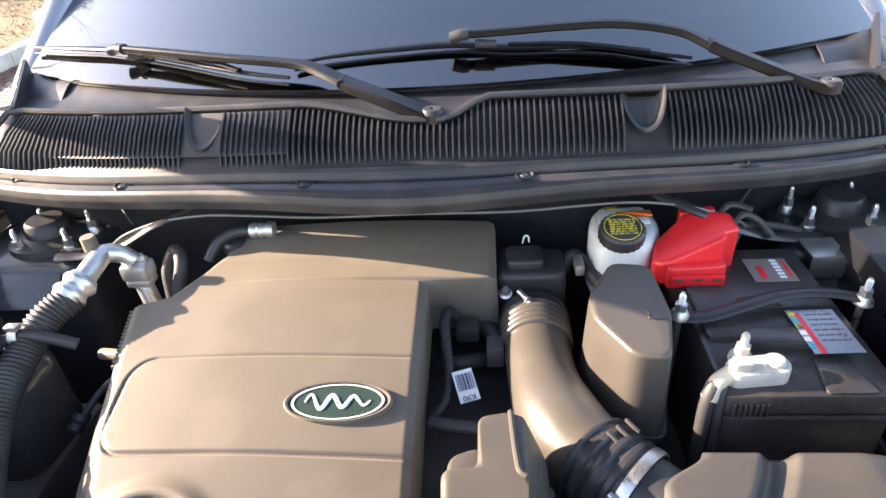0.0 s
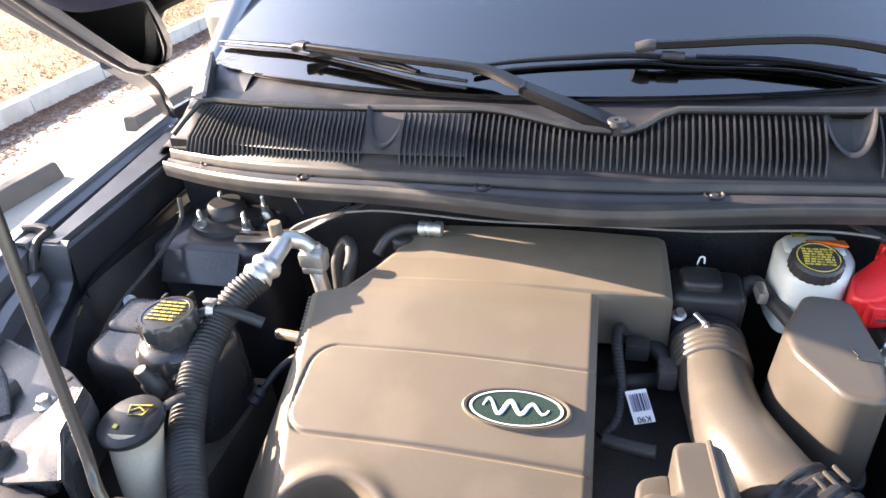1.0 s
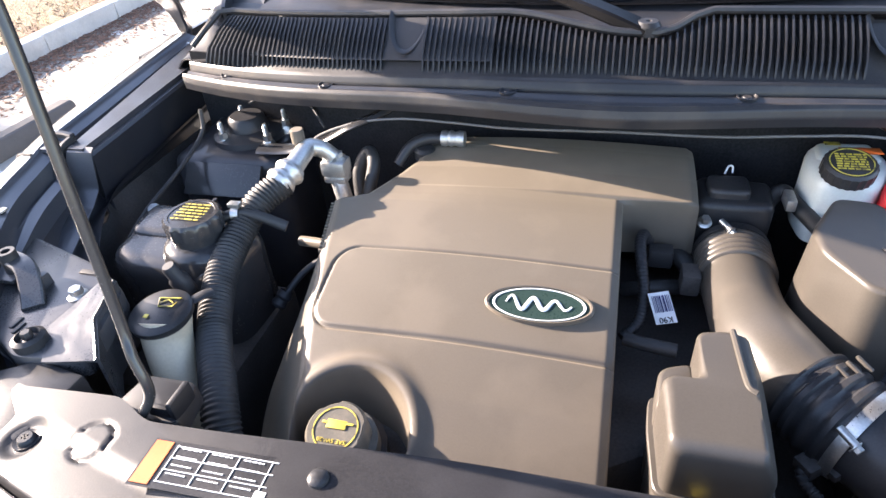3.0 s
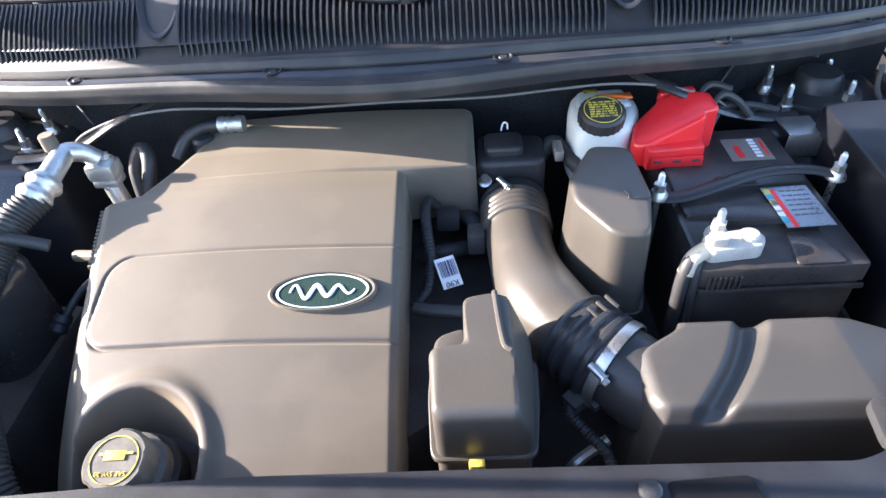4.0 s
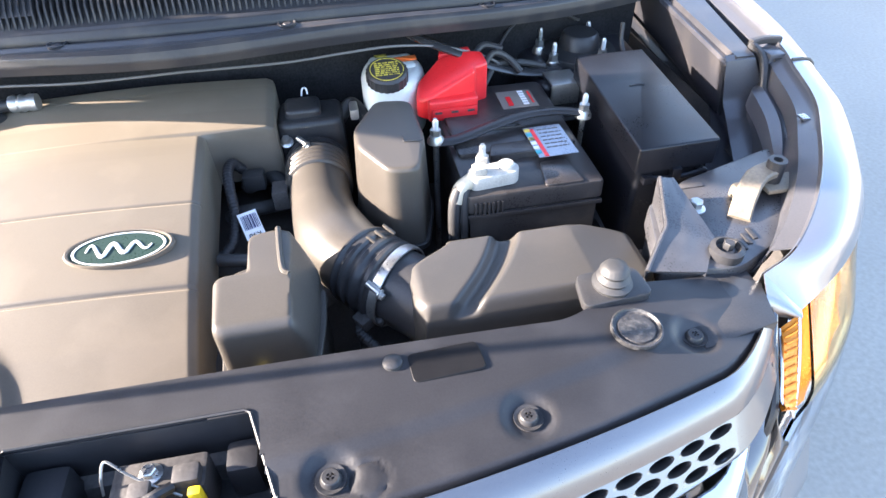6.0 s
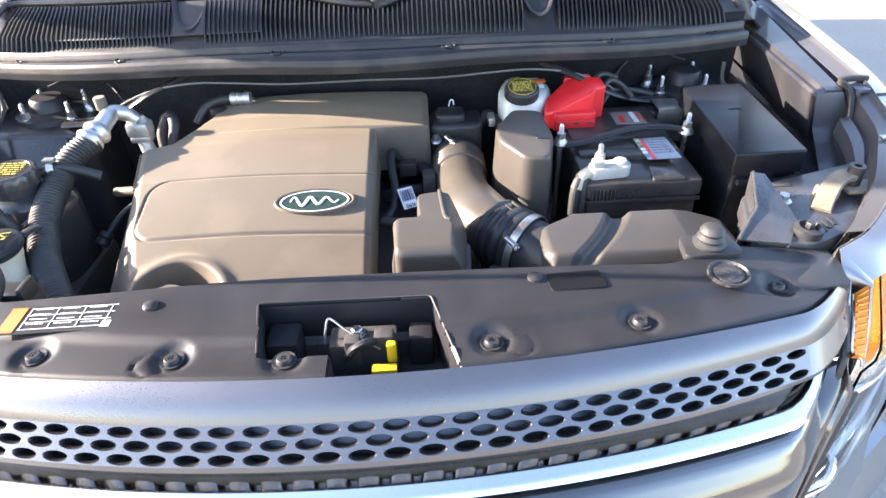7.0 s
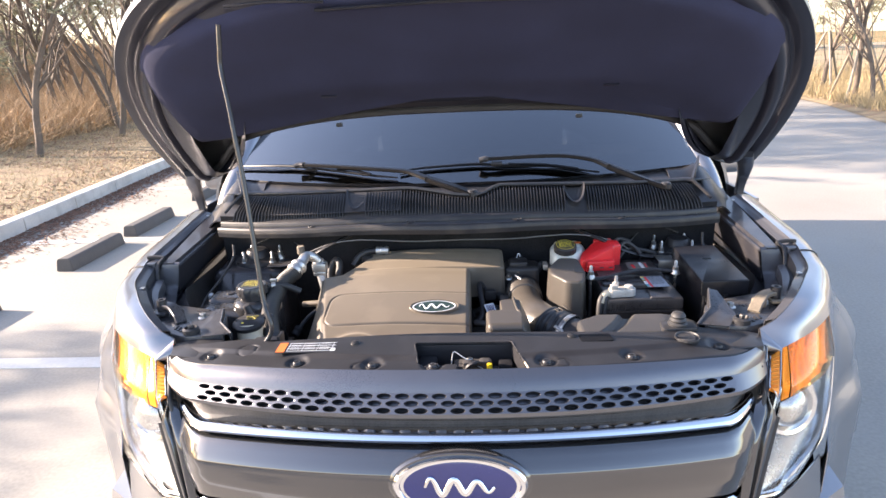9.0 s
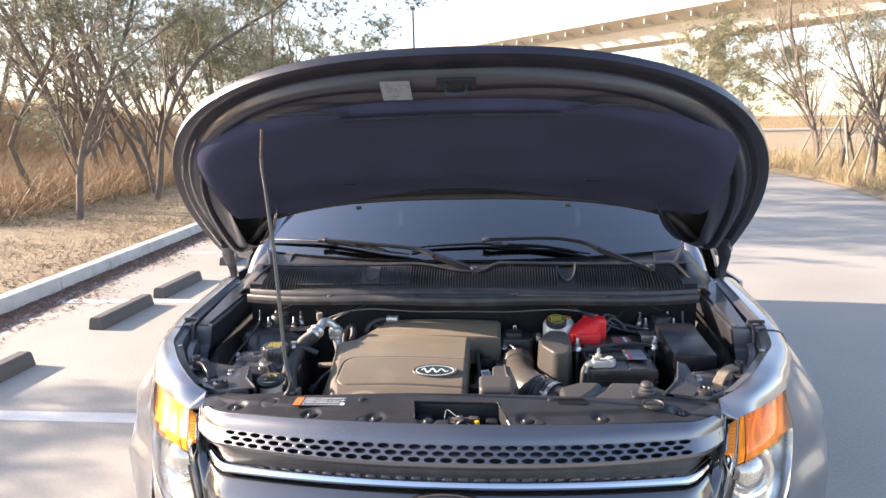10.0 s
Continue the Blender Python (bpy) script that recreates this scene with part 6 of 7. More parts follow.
neck = piece(0.045, 0.185)
part("bellows", sweep([neck[0].lerp(neck[-1], k / 60) for k in range(61)], lambda d, t: 0.0425 + 0.0032 * abs(math.cos(math.pi * d / 0.0098)) ** 0.7, 40), M_AIRBOX, intake, angle=60)
part("tube_body", sweep(piece(0.17, 0.66), lambda d, t: 0.0405 + 0.006 * smoothstep(0.3, 0.75, d / t) - 0.002 * smoothstep(0.8, 1, d / t), 40), M_AIRBOX, intake, angle=60)
part("ribbed_cuff", sweep(piece(0.655, 0.79), lambda d, t: 0.0465 + 0.003 * (math.cos(d / 0.0135 * 6.283) > 0.1), 40), M_BLACK, intake, "black ribbed rubber cuff", angle=50)
part("sensor_housing", sweep(piece(0.785, 1.0), 0.044, 40), M_BLACK, intake)
for f, r, cm in ((0.045, 0.0455, M_BLACK), (0.80, 0.0490, M_STEEL)):
    c0 = path[int(len(path) * f)]
    dirn = path[int(len(path) * f) + 3] - path[int(len(path) * f) - 3]
    clampm = part("hose_clamp", lathe([(r - 0.002, -0.0055), (r, -0.0055), (r + 0.0006, 0.0), (r, 0.0055), (r - 0.002, 0.0055)], 40, aim(c0, dirn)), cm, intake, "worm-drive hose clamp")
    side_at = c0 + Vector((-0.5, -0.6, 0.62)).normalized() * (r + 0.004) if f > 0.5 else c0 + Vector((-0.3, -0.1, 0.95)).normalized() * (r + 0.004)
    part("clamp_screw", merge(lathe([(0.0038, -0.009), (0.0038, 0.009), (0, 0.009)], 12, aim(side_at, (0.5, -0.6, -0.2))), bolt(side_at + Vector((0.005, -0.007, -0.003)), 0.0042, 0.006, (0.5, -0.6, -0.2))), M_STEEL, clampm)
cpos = path[int(len(path) * 0.72)]
for k in (-1, 0, 1):
    part("cuff_tab", box(cpos + Vector((0.010 * k + 0.01, 0.008 * k + 0.012, 0.0475)), (0.018, 0.004, 0.004), 0.002, rot=pose(0, 0, 0, 0, 20, -45)), M_AIRBOX, intake)
part("flow_sensor", merge(box((0.222, 0.222, 0.988), (0.024, 0.030, 0.020), 0.004, rot=pose(0, 0, 0, 10, 0, -55)), box((0.200, 0.216, 0.976), (0.020, 0.034, 0.016), 0.003, rot=pose(0, 0, 0, 10, 0, -55)), box((0.212, 0.203, 0.980), (0.010, 0.012, 0.010), 0.002, rot=pose(0, 0, 0, 10, 0, -55))), M_DEEP, intake, "black air flow sensor plug")
part("sensor_cable", tube([(0.190, 0.212, 0.974), (0.188, 0.200, 0.968), (0.202, 0.180, 0.964), (0.216, 0.160, 0.962), (0.220, 0.140, 0.95), (0.223, 0.120, 0.90)], lambda d, t: 0.0055 + 0.0006 * math.cos(d / 0.004 * 6.283), 10, 24), M_RUBBER, intake)

duct = thing("intake_resonator", (0.25, 0.39, 0.95), "tall dusty plastic intake resonator box", "resonator")
def duct_top(x, y):
    return 1.0885 + 0.03 * (y - 0.42) - 0.10 * max(0, x - 0.275)


DUCT = [(0.211, 0.428), (0.212, 0.390), (0.244, 0.332), (0.281, 0.329), (0.298, 0.400), (0.293, 0.486), (0.246, 0.492)]
part("resonator_shell", blob(dense(rounded([(x, y, 0) for x, y in DUCT], 0.012, 5)), duct_top, 0.97, 0.006, 22, flare=0.006), M_AIRBOX, duct, angle=50)
part("resonator_seam", slab([tuple(p[:2]) for p in rounded([(0.252 + (x - 0.252) * 1.19, 0.410 + (y - 0.410) * 1.12, 0) for x, y in DUCT], 0.016, 5)], 0.968, 0.976, 0.001, 1), M_BLACK, duct)
part("lid_notch", tube([(0.268, 0.400, 1.0886), (0.271, 0.392, 1.0884), (0.271, 0.386, 1.0882), (0.293, 0.386, 1.0872)], 0.0008, 6), M_BLACK, duct)

boxr = thing("air_resonator", (0.1, 0.19, 0.92), "square-shouldered dusty plastic resonator behind the radiator cover", "resonator")
part("resonator_shell", blob(dense(rounded([(0.087, 0.210, 0), (0.087, 0.268, 0), (0.118, 0.274, 0), (0.153, 0.255, 0), (0.150, 0.195, 0), (0.143, 0.137, 0), (0.059, 0.137, 0), (0.055, 0.208, 0)], 0.010, 5), 0.003), lambda x, y: 1.073 - 0.06 * max(0, 0.2 - y) - 0.5 * max(0, 0.146 - y) - 2.2 * max(0, x - 0.130), 0.90, 0.008, 16), M_AIRBOX, boxr, angle=50)
part("resonator_ridge", tube([(0.118, 0.270, 1.073), (0.120, 0.235, 1.0735), (0.122, 0.212, 1.073), (0.124, 0.203, 1.0725), (0.129, 0.199, 1.0720)], 0.0030, 8), M_AIRBOX, boxr)
part("resonator_flange", slab([tuple(p[:2]) for p in rounded([(0.052, 0.24, 0), (0.158, 0.24, 0), (0.155, 0.19, 0), (0.147, 0.134, 0), (0.054, 0.134, 0), (0.050, 0.20, 0)], 0.012, 4)], 1.000, 1.006, 0.001, 1), M_AIRBOX, boxr)
part("resonator_shoulder", slab([tuple(p[:2]) for p in rounded([(0.054, 0.198, 0), (0.058, 0.250, 0), (0.090, 0.262, 0), (0.090, 0.198, 0)], 0.012, 5)], 0.92, 1.036, 0.012, 4), M_AIRBOX, boxr)
part("yellow_clip", box((0.094, 0.130, 1.003), (0.014, 0.008, 0.010), 0.002), M_YELLOW, boxr)

airbox = thing("air_filter_box", (0.37, 0.18, 0.92), "dusty plastic air filter box with a moulded diagonal groove", "air filter box")


def airbox_fn(u, v):
    y0, y1 = 0.149, 0.258
    vv = max(0.0, min(1.0, (v - 0.12) / 0.76))
    y = lerp(y0, y1, vv)
    back = smoothstep(0.75, 1.0, vv)
    front = smoothstep(0.22, 0.0, vv)
    xl = 0.246 + 0.050 * smoothstep(0.60, 1.0, vv) + 0.008 * front
    xr = 0.508 - 0.055 * back - 0.022 * front
    uu = max(0.0, min(1.0, (u - 0.10) / 0.80))
    x = lerp(xl, xr, uu)
    z = 1.039 - 0.16 * max(0.0, x - 0.435) - 0.008 * smoothstep(0.162, 0.149, y)
    g = (x - (0.302 + 0.62 * (y - 0.16) + 0.008 * math.sin((y - 0.16) * 30))) / 0.013
    z -= 0.011 * math.exp(-g ** 4) * smoothstep(0.147, 0.160, y)
    edge = min(x - xl, xr - x, (y - y0) * 1.0, (y1 - y) * 1.0)
    z -= 0.009 * (1 - min(1.0, edge / 0.012)) ** 2
    du = max(0.0, (0.10 - u) / 0.10, (u - 0.90) / 0.10)
    dv = max(0.0, (0.12 - v) / 0.12, (v - 0.88) / 0.12)
    drop = max(du, dv)
    z -= 0.14 * drop
    x += (-0.006 if u < 0.5 else 0.006) * du
    y += (-0.004 if v < 0.5 else 0.004) * dv
    return (x, y, z)


part("filter_lid", sheet(airbox_fn, 130, 80), M_FILTER, airbox, angle=60)
part("filter_outlet", sweep([Vector((0.262, 0.205, 0.992)), Vector((0.275, 0.201, 0.990)), Vector((0.285, 0.205, 0.984))], 0.0435, 40), M_FILTER, airbox)
part("snorkel", tube([(0.46, 0.21, 0.99), (0.505, 0.20, 0.985), (0.54, 0.195, 0.98), (0.57, 0.19, 0.97)], lambda d, t: 0.010 + 0.0012 * math.cos(d / 0.006 * 6.283), 12, 14), M_NECK, airbox)

# ---- battery and fuse box ----
battery = thing("battery", (0.42, 0.445, 0.86), "black car battery with printed labels and a corroded white clamp", "battery")
part("case", box((0.419, 0.445, 0.945), (0.166, 0.258, 0.17), 0.006), M_BATTERY, battery)
part("lid", slab([tuple(p[:2]) for p in rounded([(0.333, 0.313, 0), (0.505, 0.313, 0), (0.505, 0.577, 0), (0.333, 0.577, 0)], 0.006, 3)], 1.022, 1.046, 0.004, 2), M_BATTERY, battery)
part("lid_step", slab([tuple(p[:2]) for p in rounded([(0.340, 0.395, 0), (0.498, 0.395, 0), (0.498, 0.570, 0), (0.340, 0.570, 0)], 0.008, 3)], 1.044, 1.052, 0.002, 2), M_BATTERY, battery)
for x, y, w, d in ((0.412, 0.395, 0.07, 0.028), (0.412, 0.455, 0.055, 0.020), (0.455, 0.340, 0.05, 0.05)):
    part("lid_rib", slab([tuple(p[:2]) for p in rounded([(x - w / 2, y - d / 2, 0), (x + w / 2, y - d / 2, 0), (x + w / 2 - 0.008, y + d / 2, 0), (x - w / 2 + 0.008, y + d / 2, 0)], 0.005, 3)], 1.044, 1.0545 if y > 0.36 else 1.0485, 0.0015, 2), M_BATTERY, battery)
for k in range(7):
    part("case_tooth", box((0.343 + 0.0055 * k, 0.3125, 1.026), (0.0032, 0.004, 0.020), 0.001), M_BATTERY, battery)
part("case_edge", box((0.419, 0.312, 1.016), (0.170, 0.004, 0.006), 0.001), M_BATTERY, battery)
lab = part("warning_label", plate((0.462, 0.400, 1.0552), (1, 0.03, 0), (0, 1, 0), 0.052, 0.072, 0.0005), M_SILVER, battery, "silver label with red band and coloured symbols")
part("label_band", plate((0.4465, 0.397, 1.0558), (1, 0.03, 0), (0, 1, 0), 0.005, 0.066, 0.0005), M_RED, lab)
for k, m_ in enumerate((M_YELLOW, M_TEAL, M_YELLOW, M_PRINT, M_PRINT, M_TEAL)):
    part("label_symbol", plate((0.4395, 0.428 - 0.0105 * k, 1.0558), (1, 0, 0), (0, 1, 0), 0.007, 0.007, 0.0005), m_, lab)
bars("label_text", 6, (0.453, 0.428, 1.0553), (1, 0.03, 0), (0, -1, 0), 0.030, 0.052, M_COWLINE, lab, "", 0.75, 0.0004, 9)
nm = part("maker_label", plate((0.452, 0.520, 1.0528), (1, 0, 0), (0, 1, 0), 0.052, 0.050, 0.0005), M_BROWN, battery, "dark maker's label with red and white blocks")
part("label_block", plate((0.440, 0.515, 1.0534), (1, 0, 0), (0, 1, 0), 0.007, 0.026, 0.0005), M_RED, nm)
for k in range(6):
    part("label_bar", plate((0.462, 0.540 - 0.0072 * k, 1.0534), (1, 0, 0), (0, 1, 0), 0.008, 0.0046, 0.0005), M_PRINT, nm)
part("label_bar", plate((0.473, 0.522, 1.0534), (1, 0, 0), (0, 1, 0), 0.003, 0.034, 0.0005), M_RED, nm)
clampn = thing("battery_clamp", (0.362, 0.345, 1.046), "whitish corroded battery terminal clamp with cable", "battery terminal")
part("clamp_body", merge(slab([tuple(p[:2]) for p in rounded([(0.340, 0.322, 0), (0.398, 0.328, 0), (0.405, 0.344, 0), (0.392, 0.358, 0), (0.338, 0.348, 0)], 0.010, 4)], 1.047, 1.064, 0.003, 2), lathe([(0.010, 0), (0.010, 0.022), (0.008, 0.024), (0, 0.024)], 24, Matrix.Translation((0.387, 0.342, 1.046)))), M_LEAD, clampn)
part("clamp_bolt", stud((0.362, 0.362, 1.050), 0.036, 0.0055), M_LEAD, clampn)
part("clamp_ear", box((0.352, 0.335, 1.069), (0.016, 0.014, 0.010), 0.002), M_LEAD, clampn)
part("earth_cable", merge(tube([(0.342, 0.335, 1.055), (0.325, 0.325, 1.050), (0.318, 0.318, 1.03), (0.317, 0.315, 0.98), (0.318, 0.32, 0.90)], 0.0075, 10), tube([(0.335, 0.328, 1.052), (0.330, 0.318, 1.04), (0.329, 0.312, 0.99), (0.330, 0.312, 0.90)], 0.005, 8)), M_RUBBER, clampn)
part("cable_sleeve", tube([(0.343, 0.335, 1.056), (0.328, 0.327, 1.051), (0.320, 0.320, 1.036)], 0.0090, 10), M_NECK, clampn)
hold = thing("battery_holddown", (0.42, 0.437, 0.9), "black steel battery hold-down bar with two long bolts", "battery bracket")
part("holddown_bar", tube([(0.312, 0.428, 1.055), (0.345, 0.424, 1.058), (0.39, 0.436, 1.064), (0.44, 0.452, 1.066), (0.49, 0.456, 1.064), (0.532, 0.446, 1.060)], 0.010, 10, 8, 0.4), M_BLACK, hold)
for x, y in ((0.316, 0.427), (0.525, 0.447)):
    part("holddown_bolt", stud((x, y, 1.056), 0.034, 0.005), M_STEEL, hold)
    part("holddown_rod", tube([(x, y, 1.06), (x, y, 0.86)], 0.004, 8, 2), M_STEEL, hold)

redcap = thing("terminal_cover", (0.36, 0.525, 1.05), "bright red plastic cover over the positive terminal", "terminal cover")
part("cover_body", merge(slab([tuple(p[:2]) for p in rounded([(0.305, 0.518, 0), (0.312, 0.548, 0), (0.345, 0.568, 0), (0.385, 0.585, 0), (0.412, 0.575, 0), (0.412, 0.535, 0), (0.391, 0.528, 0), (0.390, 0.515, 0), (0.318, 0.505, 0)], 0.007, 4)], 1.045, 1.090, 0.005, 3, lambda x, y: min(1.107, 1.082 + 0.50 * (x - 0.312) + 0.25 * (y - 0.545))),
                         slab([tuple(p[:2]) for p in rounded([(0.320, 0.495, 0), (0.390, 0.499, 0), (0.391, 0.525, 0), (0.318, 0.522, 0)], 0.005, 3)], 1.046, 1.075, 0.004, 3),
                         slab([tuple(p[:2]) for p in rounded([(0.350, 0.577, 0), (0.398, 0.585, 0), (0.396, 0.597, 0), (0.350, 0.591, 0)], 0.004, 3)], 1.07, 1.106, 0.003, 2)), M_RED, redcap)
part("cover_skirt", box((0.355, 0.4935, 1.058), (0.064, 0.004, 0.014), 0.001), M_RED, redcap)
for x in (0.332, 0.355, 0.378):
    part("cover_slot", box((x, 0.4915, 1.060), (0.010, 0.002, 0.003), 0.0005), M_DEEP, redcap)
for pts in ([(0.405, 0.560, 1.075), (0.43, 0.585, 1.095), (0.455, 0.59, 1.085), (0.475, 0.58, 1.065)], [(0.41, 0.55, 1.065), (0.44, 0.59, 1.075), (0.48, 0.60, 1.07), (0.52, 0.60, 1.06)], [(0.39, 0.575, 1.085), (0.42, 0.605, 1.10), (0.45, 0.60, 1.095)]):
    part("power_cable", tube(pts, 0.005, 8), M_RUBBER, redcap)

fuse = thing("fuse_box", (0.60, 0.43, 0.92), "black plastic fuse box with a flat lid", "fuse box")
part("fuse_lid", slab([tuple(p[:2]) for p in rounded([(0.537, 0.303, 0), (0.641, 0.306, 0), (0.657, 0.562, 0), (0.551, 0.560, 0)], 0.004, 3)], 1.056, 1.090, 0.0035, 3), M_FUSE, fuse)
part("fuse_case", slab([tuple(p[:2]) for p in rounded([(0.544, 0.310, 0), (0.634, 0.313, 0), (0.650, 0.555, 0), (0.557, 0.553, 0)], 0.006, 3)], 0.90, 1.057, 0.002, 2), M_FUSE, fuse)
part("lid_latch", merge(box((0.590, 0.303, 1.050), (0.012, 0.010, 0.018), 0.002), tube([(0.555, 0.304, 1.046), (0.590, 0.302, 1.044), (0.628, 0.306, 1.046)], 0.0035, 8), box((0.556, 0.305, 1.044), (0.014, 0.010, 0.010), 0.002), box((0.627, 0.308, 1.044), (0.014, 0.010, 0.010), 0.002)), M_FUSE, fuse)
part("lid_mark", tube([(0.590, 0.455, 1.0905), (0.600, 0.457, 1.0905), (0.611, 0.455, 1.0905)], 0.0012, 6), M_BLACK, fuse)

# ---- fluid reservoirs ----
brake = thing("brake_fluid_reservoir", (0.272, 0.565, 1.0), "off-white brake fluid reservoir with a black and yellow cap", "reservoir")
part("reservoir_body", merge(slab([tuple(p[:2]) for p in rounded([(0.240, 0.527, 0), (0.300, 0.527, 0), (0.328, 0.572, 0), (0.328, 0.614, 0), (0.295, 0.634, 0), (0.246, 0.630, 0), (0.233, 0.585, 0)], 0.018, 4)], 1.0, 1.090, 0.014, 4), slab([tuple(p[:2]) for p in rounded([(0.244, 0.578, 0), (0.318, 0.578, 0), (0.314, 0.624, 0), (0.250, 0.622, 0)], 0.010, 4)], 1.07, 1.094, 0.006, 3)), M_WHITE, brake)
bcap = part("reservoir_cap", lathe([(0.029, 0), (0.029, 0.015), (0.026, 0.018), (0, 0.018)], 44, Matrix.Translation((0.270, 0.548, 1.090)) @ pose(0, 0, 0, 14), lambda q, j: 1 + 0.02 * math.cos(22 * q) * (j < 2)), M_BLACK, brake, "round black cap")
bars("cap_text", 7, (0.2535, 0.5572, 1.1110), (1, 0, 0), (0, -0.970, -0.242), 0.033, 0.029, M_YELLOW, bcap, "", 0.45, 0.0006, 31)
part("cap_ring", lathe([(0.0225, 0.0182), (0.0225, 0.0188), (0.0236, 0.0188), (0.0236, 0.0182)], 40, Matrix.Translation((0.270, 0.548, 1.090)) @ pose(0, 0, 0, 14)), M_YELLOW, bcap)
part("warning_strip", plate((0.296, 0.597, 1.0958), (1, 0.05, 0), (0, 1, 0), 0.046, 0.016, 0.0006), M_ORANGE, brake)
part("warning_patch", plate((0.268, 0.614, 1.0960), (1, 0.05, 0), (0, 1, 0), 0.018, 0.008, 0.0006), M_YELLOW, brake)

cool = thing("coolant_tank", (-0.515, 0.375, 0.9), "black coolant tank with a yellow-printed screw cap", "coolant tank")
part("tank_body", merge(slab([tuple(p[:2]) for p in rounded([(-0.640, 0.335, 0), (-0.600, 0.315, 0), (-0.452, 0.308, 0), (-0.446, 0.425, 0), (-0.560, 0.452, 0), (-0.650, 0.440, 0)], 0.035, 6)], 0.88, 1.034, 0.024, 6), slab([tuple(p[:2]) for p in rounded([(-0.634, 0.372, 0), (-0.548, 0.372, 0), (-0.545, 0.448, 0), (-0.640, 0.446, 0)], 0.020, 5)], 1.0, 1.042, 0.014, 4)), M_TANK, cool)
part("tank_neck", lathe([(0.052, -0.010), (0.050, 0.006), (0.046, 0.011), (0.040, 0.014), (0.033, 0.015), (0.033, 0.026)], 36, Matrix.Translation((-0.506, 0.362, 1.030)) @ Matrix.Diagonal((1, 1, 1.5, 1))), M_TANK, cool)
ccap = part("tank_cap", lathe([(0.036, 0), (0.0365, 0.018), (0.0335, 0.0225), (0.029, 0.0225), (0.028, 0.0215), (0, 0.0225)], 60, Matrix.Translation((-0.506, 0.362, 1.064)), lambda q, j: 1 + 0.035 * math.cos(14 * q) * (j < 2)), M_TANK, cool, "knurled black cap with yellow print")
bars("cap_text", 6, (-0.526, 0.382, 1.0866), (1, 0, 0), (0, -1, 0), 0.040, 0.040, M_YELLOW, ccap, "", 0.62, 0.0006, 41)
part("overflow_hose", tube([(-0.478, 0.385, 1.068), (-0.455, 0.392, 1.072), (-0.43, 0.395, 1.066), (-0.40, 0.40, 1.05)], 0.0075, 10), M_RUBBER, cool)
part("hose_spring_clip", merge(lathe([(0.009, -0.005), (0.010, -0.005), (0.010, 0.005), (0.009, 0.005)], 20, aim((-0.462, 0.390, 1.071), (1, 0.2, 0))), box((-0.462, 0.392, 1.084), (0.016, 0.010, 0.006), 0.001)), M_STEEL, cool)
for x, y in ((-0.57, 0.435), (-0.535, 0.444)):
    part("tank_clip", box((x, y, 1.042), (0.005, 0.012, 0.022), 0.001), M_TANK, cool)
part("tank_button", lathe([(0.010, 0), (0.009, 0.003), (0, 0.003)], 20, Matrix.Translation((-0.585, 0.415, 1.0418))), M_COWL, cool)
part("level_plug", lathe([(0.012, 0), (0.012, 0.022), (0.009, 0.026), (0.009, 0.042), (0.007, 0.045), (0, 0.045)], 22, Matrix.Translation((-0.487, 0.290, 1.022)) @ pose(0, 0, 0, 10, -8)), M_TRIM, cool)

wash = thing("washer_filler", (-0.465, 0.215, 0.92), "yellowed washer filler neck with a flat black cap", "washer filler")
part("filler_neck", tube([(-0.468, 0.226, 1.040), (-0.466, 0.215, 1.015), (-0.452, 0.196, 0.985), (-0.440, 0.180, 0.95), (-0.438, 0.17, 0.90)], lambda d, t: 0.0285 - 0.008 * d / t, 26), M_NECK, wash)
wcap = part("filler_cap", merge(lathe([(0.032, 0), (0.035, 0.004), (0.035, 0.010), (0.031, 0.013), (0, 0.014)], 40, Matrix.Translation((-0.470, 0.226, 1.038)) @ pose(0, 0, 0, 6)), tube([(-0.447, 0.250, 1.046), (-0.438, 0.262, 1.047), (-0.432, 0.270, 1.045)], 0.008, 8, 5, 0.35)), M_BLACK, wash)
part("cap_symbol", merge(sweep([Vector(p) for p in ((-0.478, 0.240, 1.0542), (-0.452, 0.243, 1.0548), (-0.457, 0.230, 1.0535), (-0.473, 0.228, 1.0532), (-0.478, 0.240, 1.0542))], 0.0009, 6), sweep([Vector(p) for p in ((-0.474, 0.233, 1.0536), (-0.466, 0.239, 1.0543), (-0.458, 0.235, 1.054))], 0.0008, 6), plate((-0.478, 0.212, 1.0522), (1, 0, 0), (0, 1, 0.1), 0.005, 0.005, 0.0006)), M_YELLOW, wcap)

# ---- hoses, pipes and wiring ----
ac = thing("air_conditioning_hose", (-0.44, 0.35, 0.93), "corrugated black hose on a cast aluminium joint", "hose")
HOSE = [(-0.423, 0.452, 1.084), (-0.444, 0.420, 1.072), (-0.456, 0.382, 1.052), (-0.455, 0.325, 1.032), (-0.443, 0.280, 1.016), (-0.426, 0.240, 1.004), (-0.392, 0.186, 0.995), (-0.368, 0.146, 0.980), (-0.355, 0.120, 0.945), (-0.35, 0.105, 0.88)]
part("corrugated_sleeve", sweep(resampled(HOSE, 0.0011), lambda d, t: 0.0190 + 0.0013 * math.cos(d / 0.0056 * 6.283), 22), M_RUBBER, ac, angle=70)
part("crimp_collar", tube([(-0.428, 0.443, 1.084), (-0.421, 0.462, 1.090), (-0.417, 0.476, 1.094)], lambda d, t: 0.0195 - 0.002 * math.cos(d / t * 12.5), 22), M_ALU, ac)
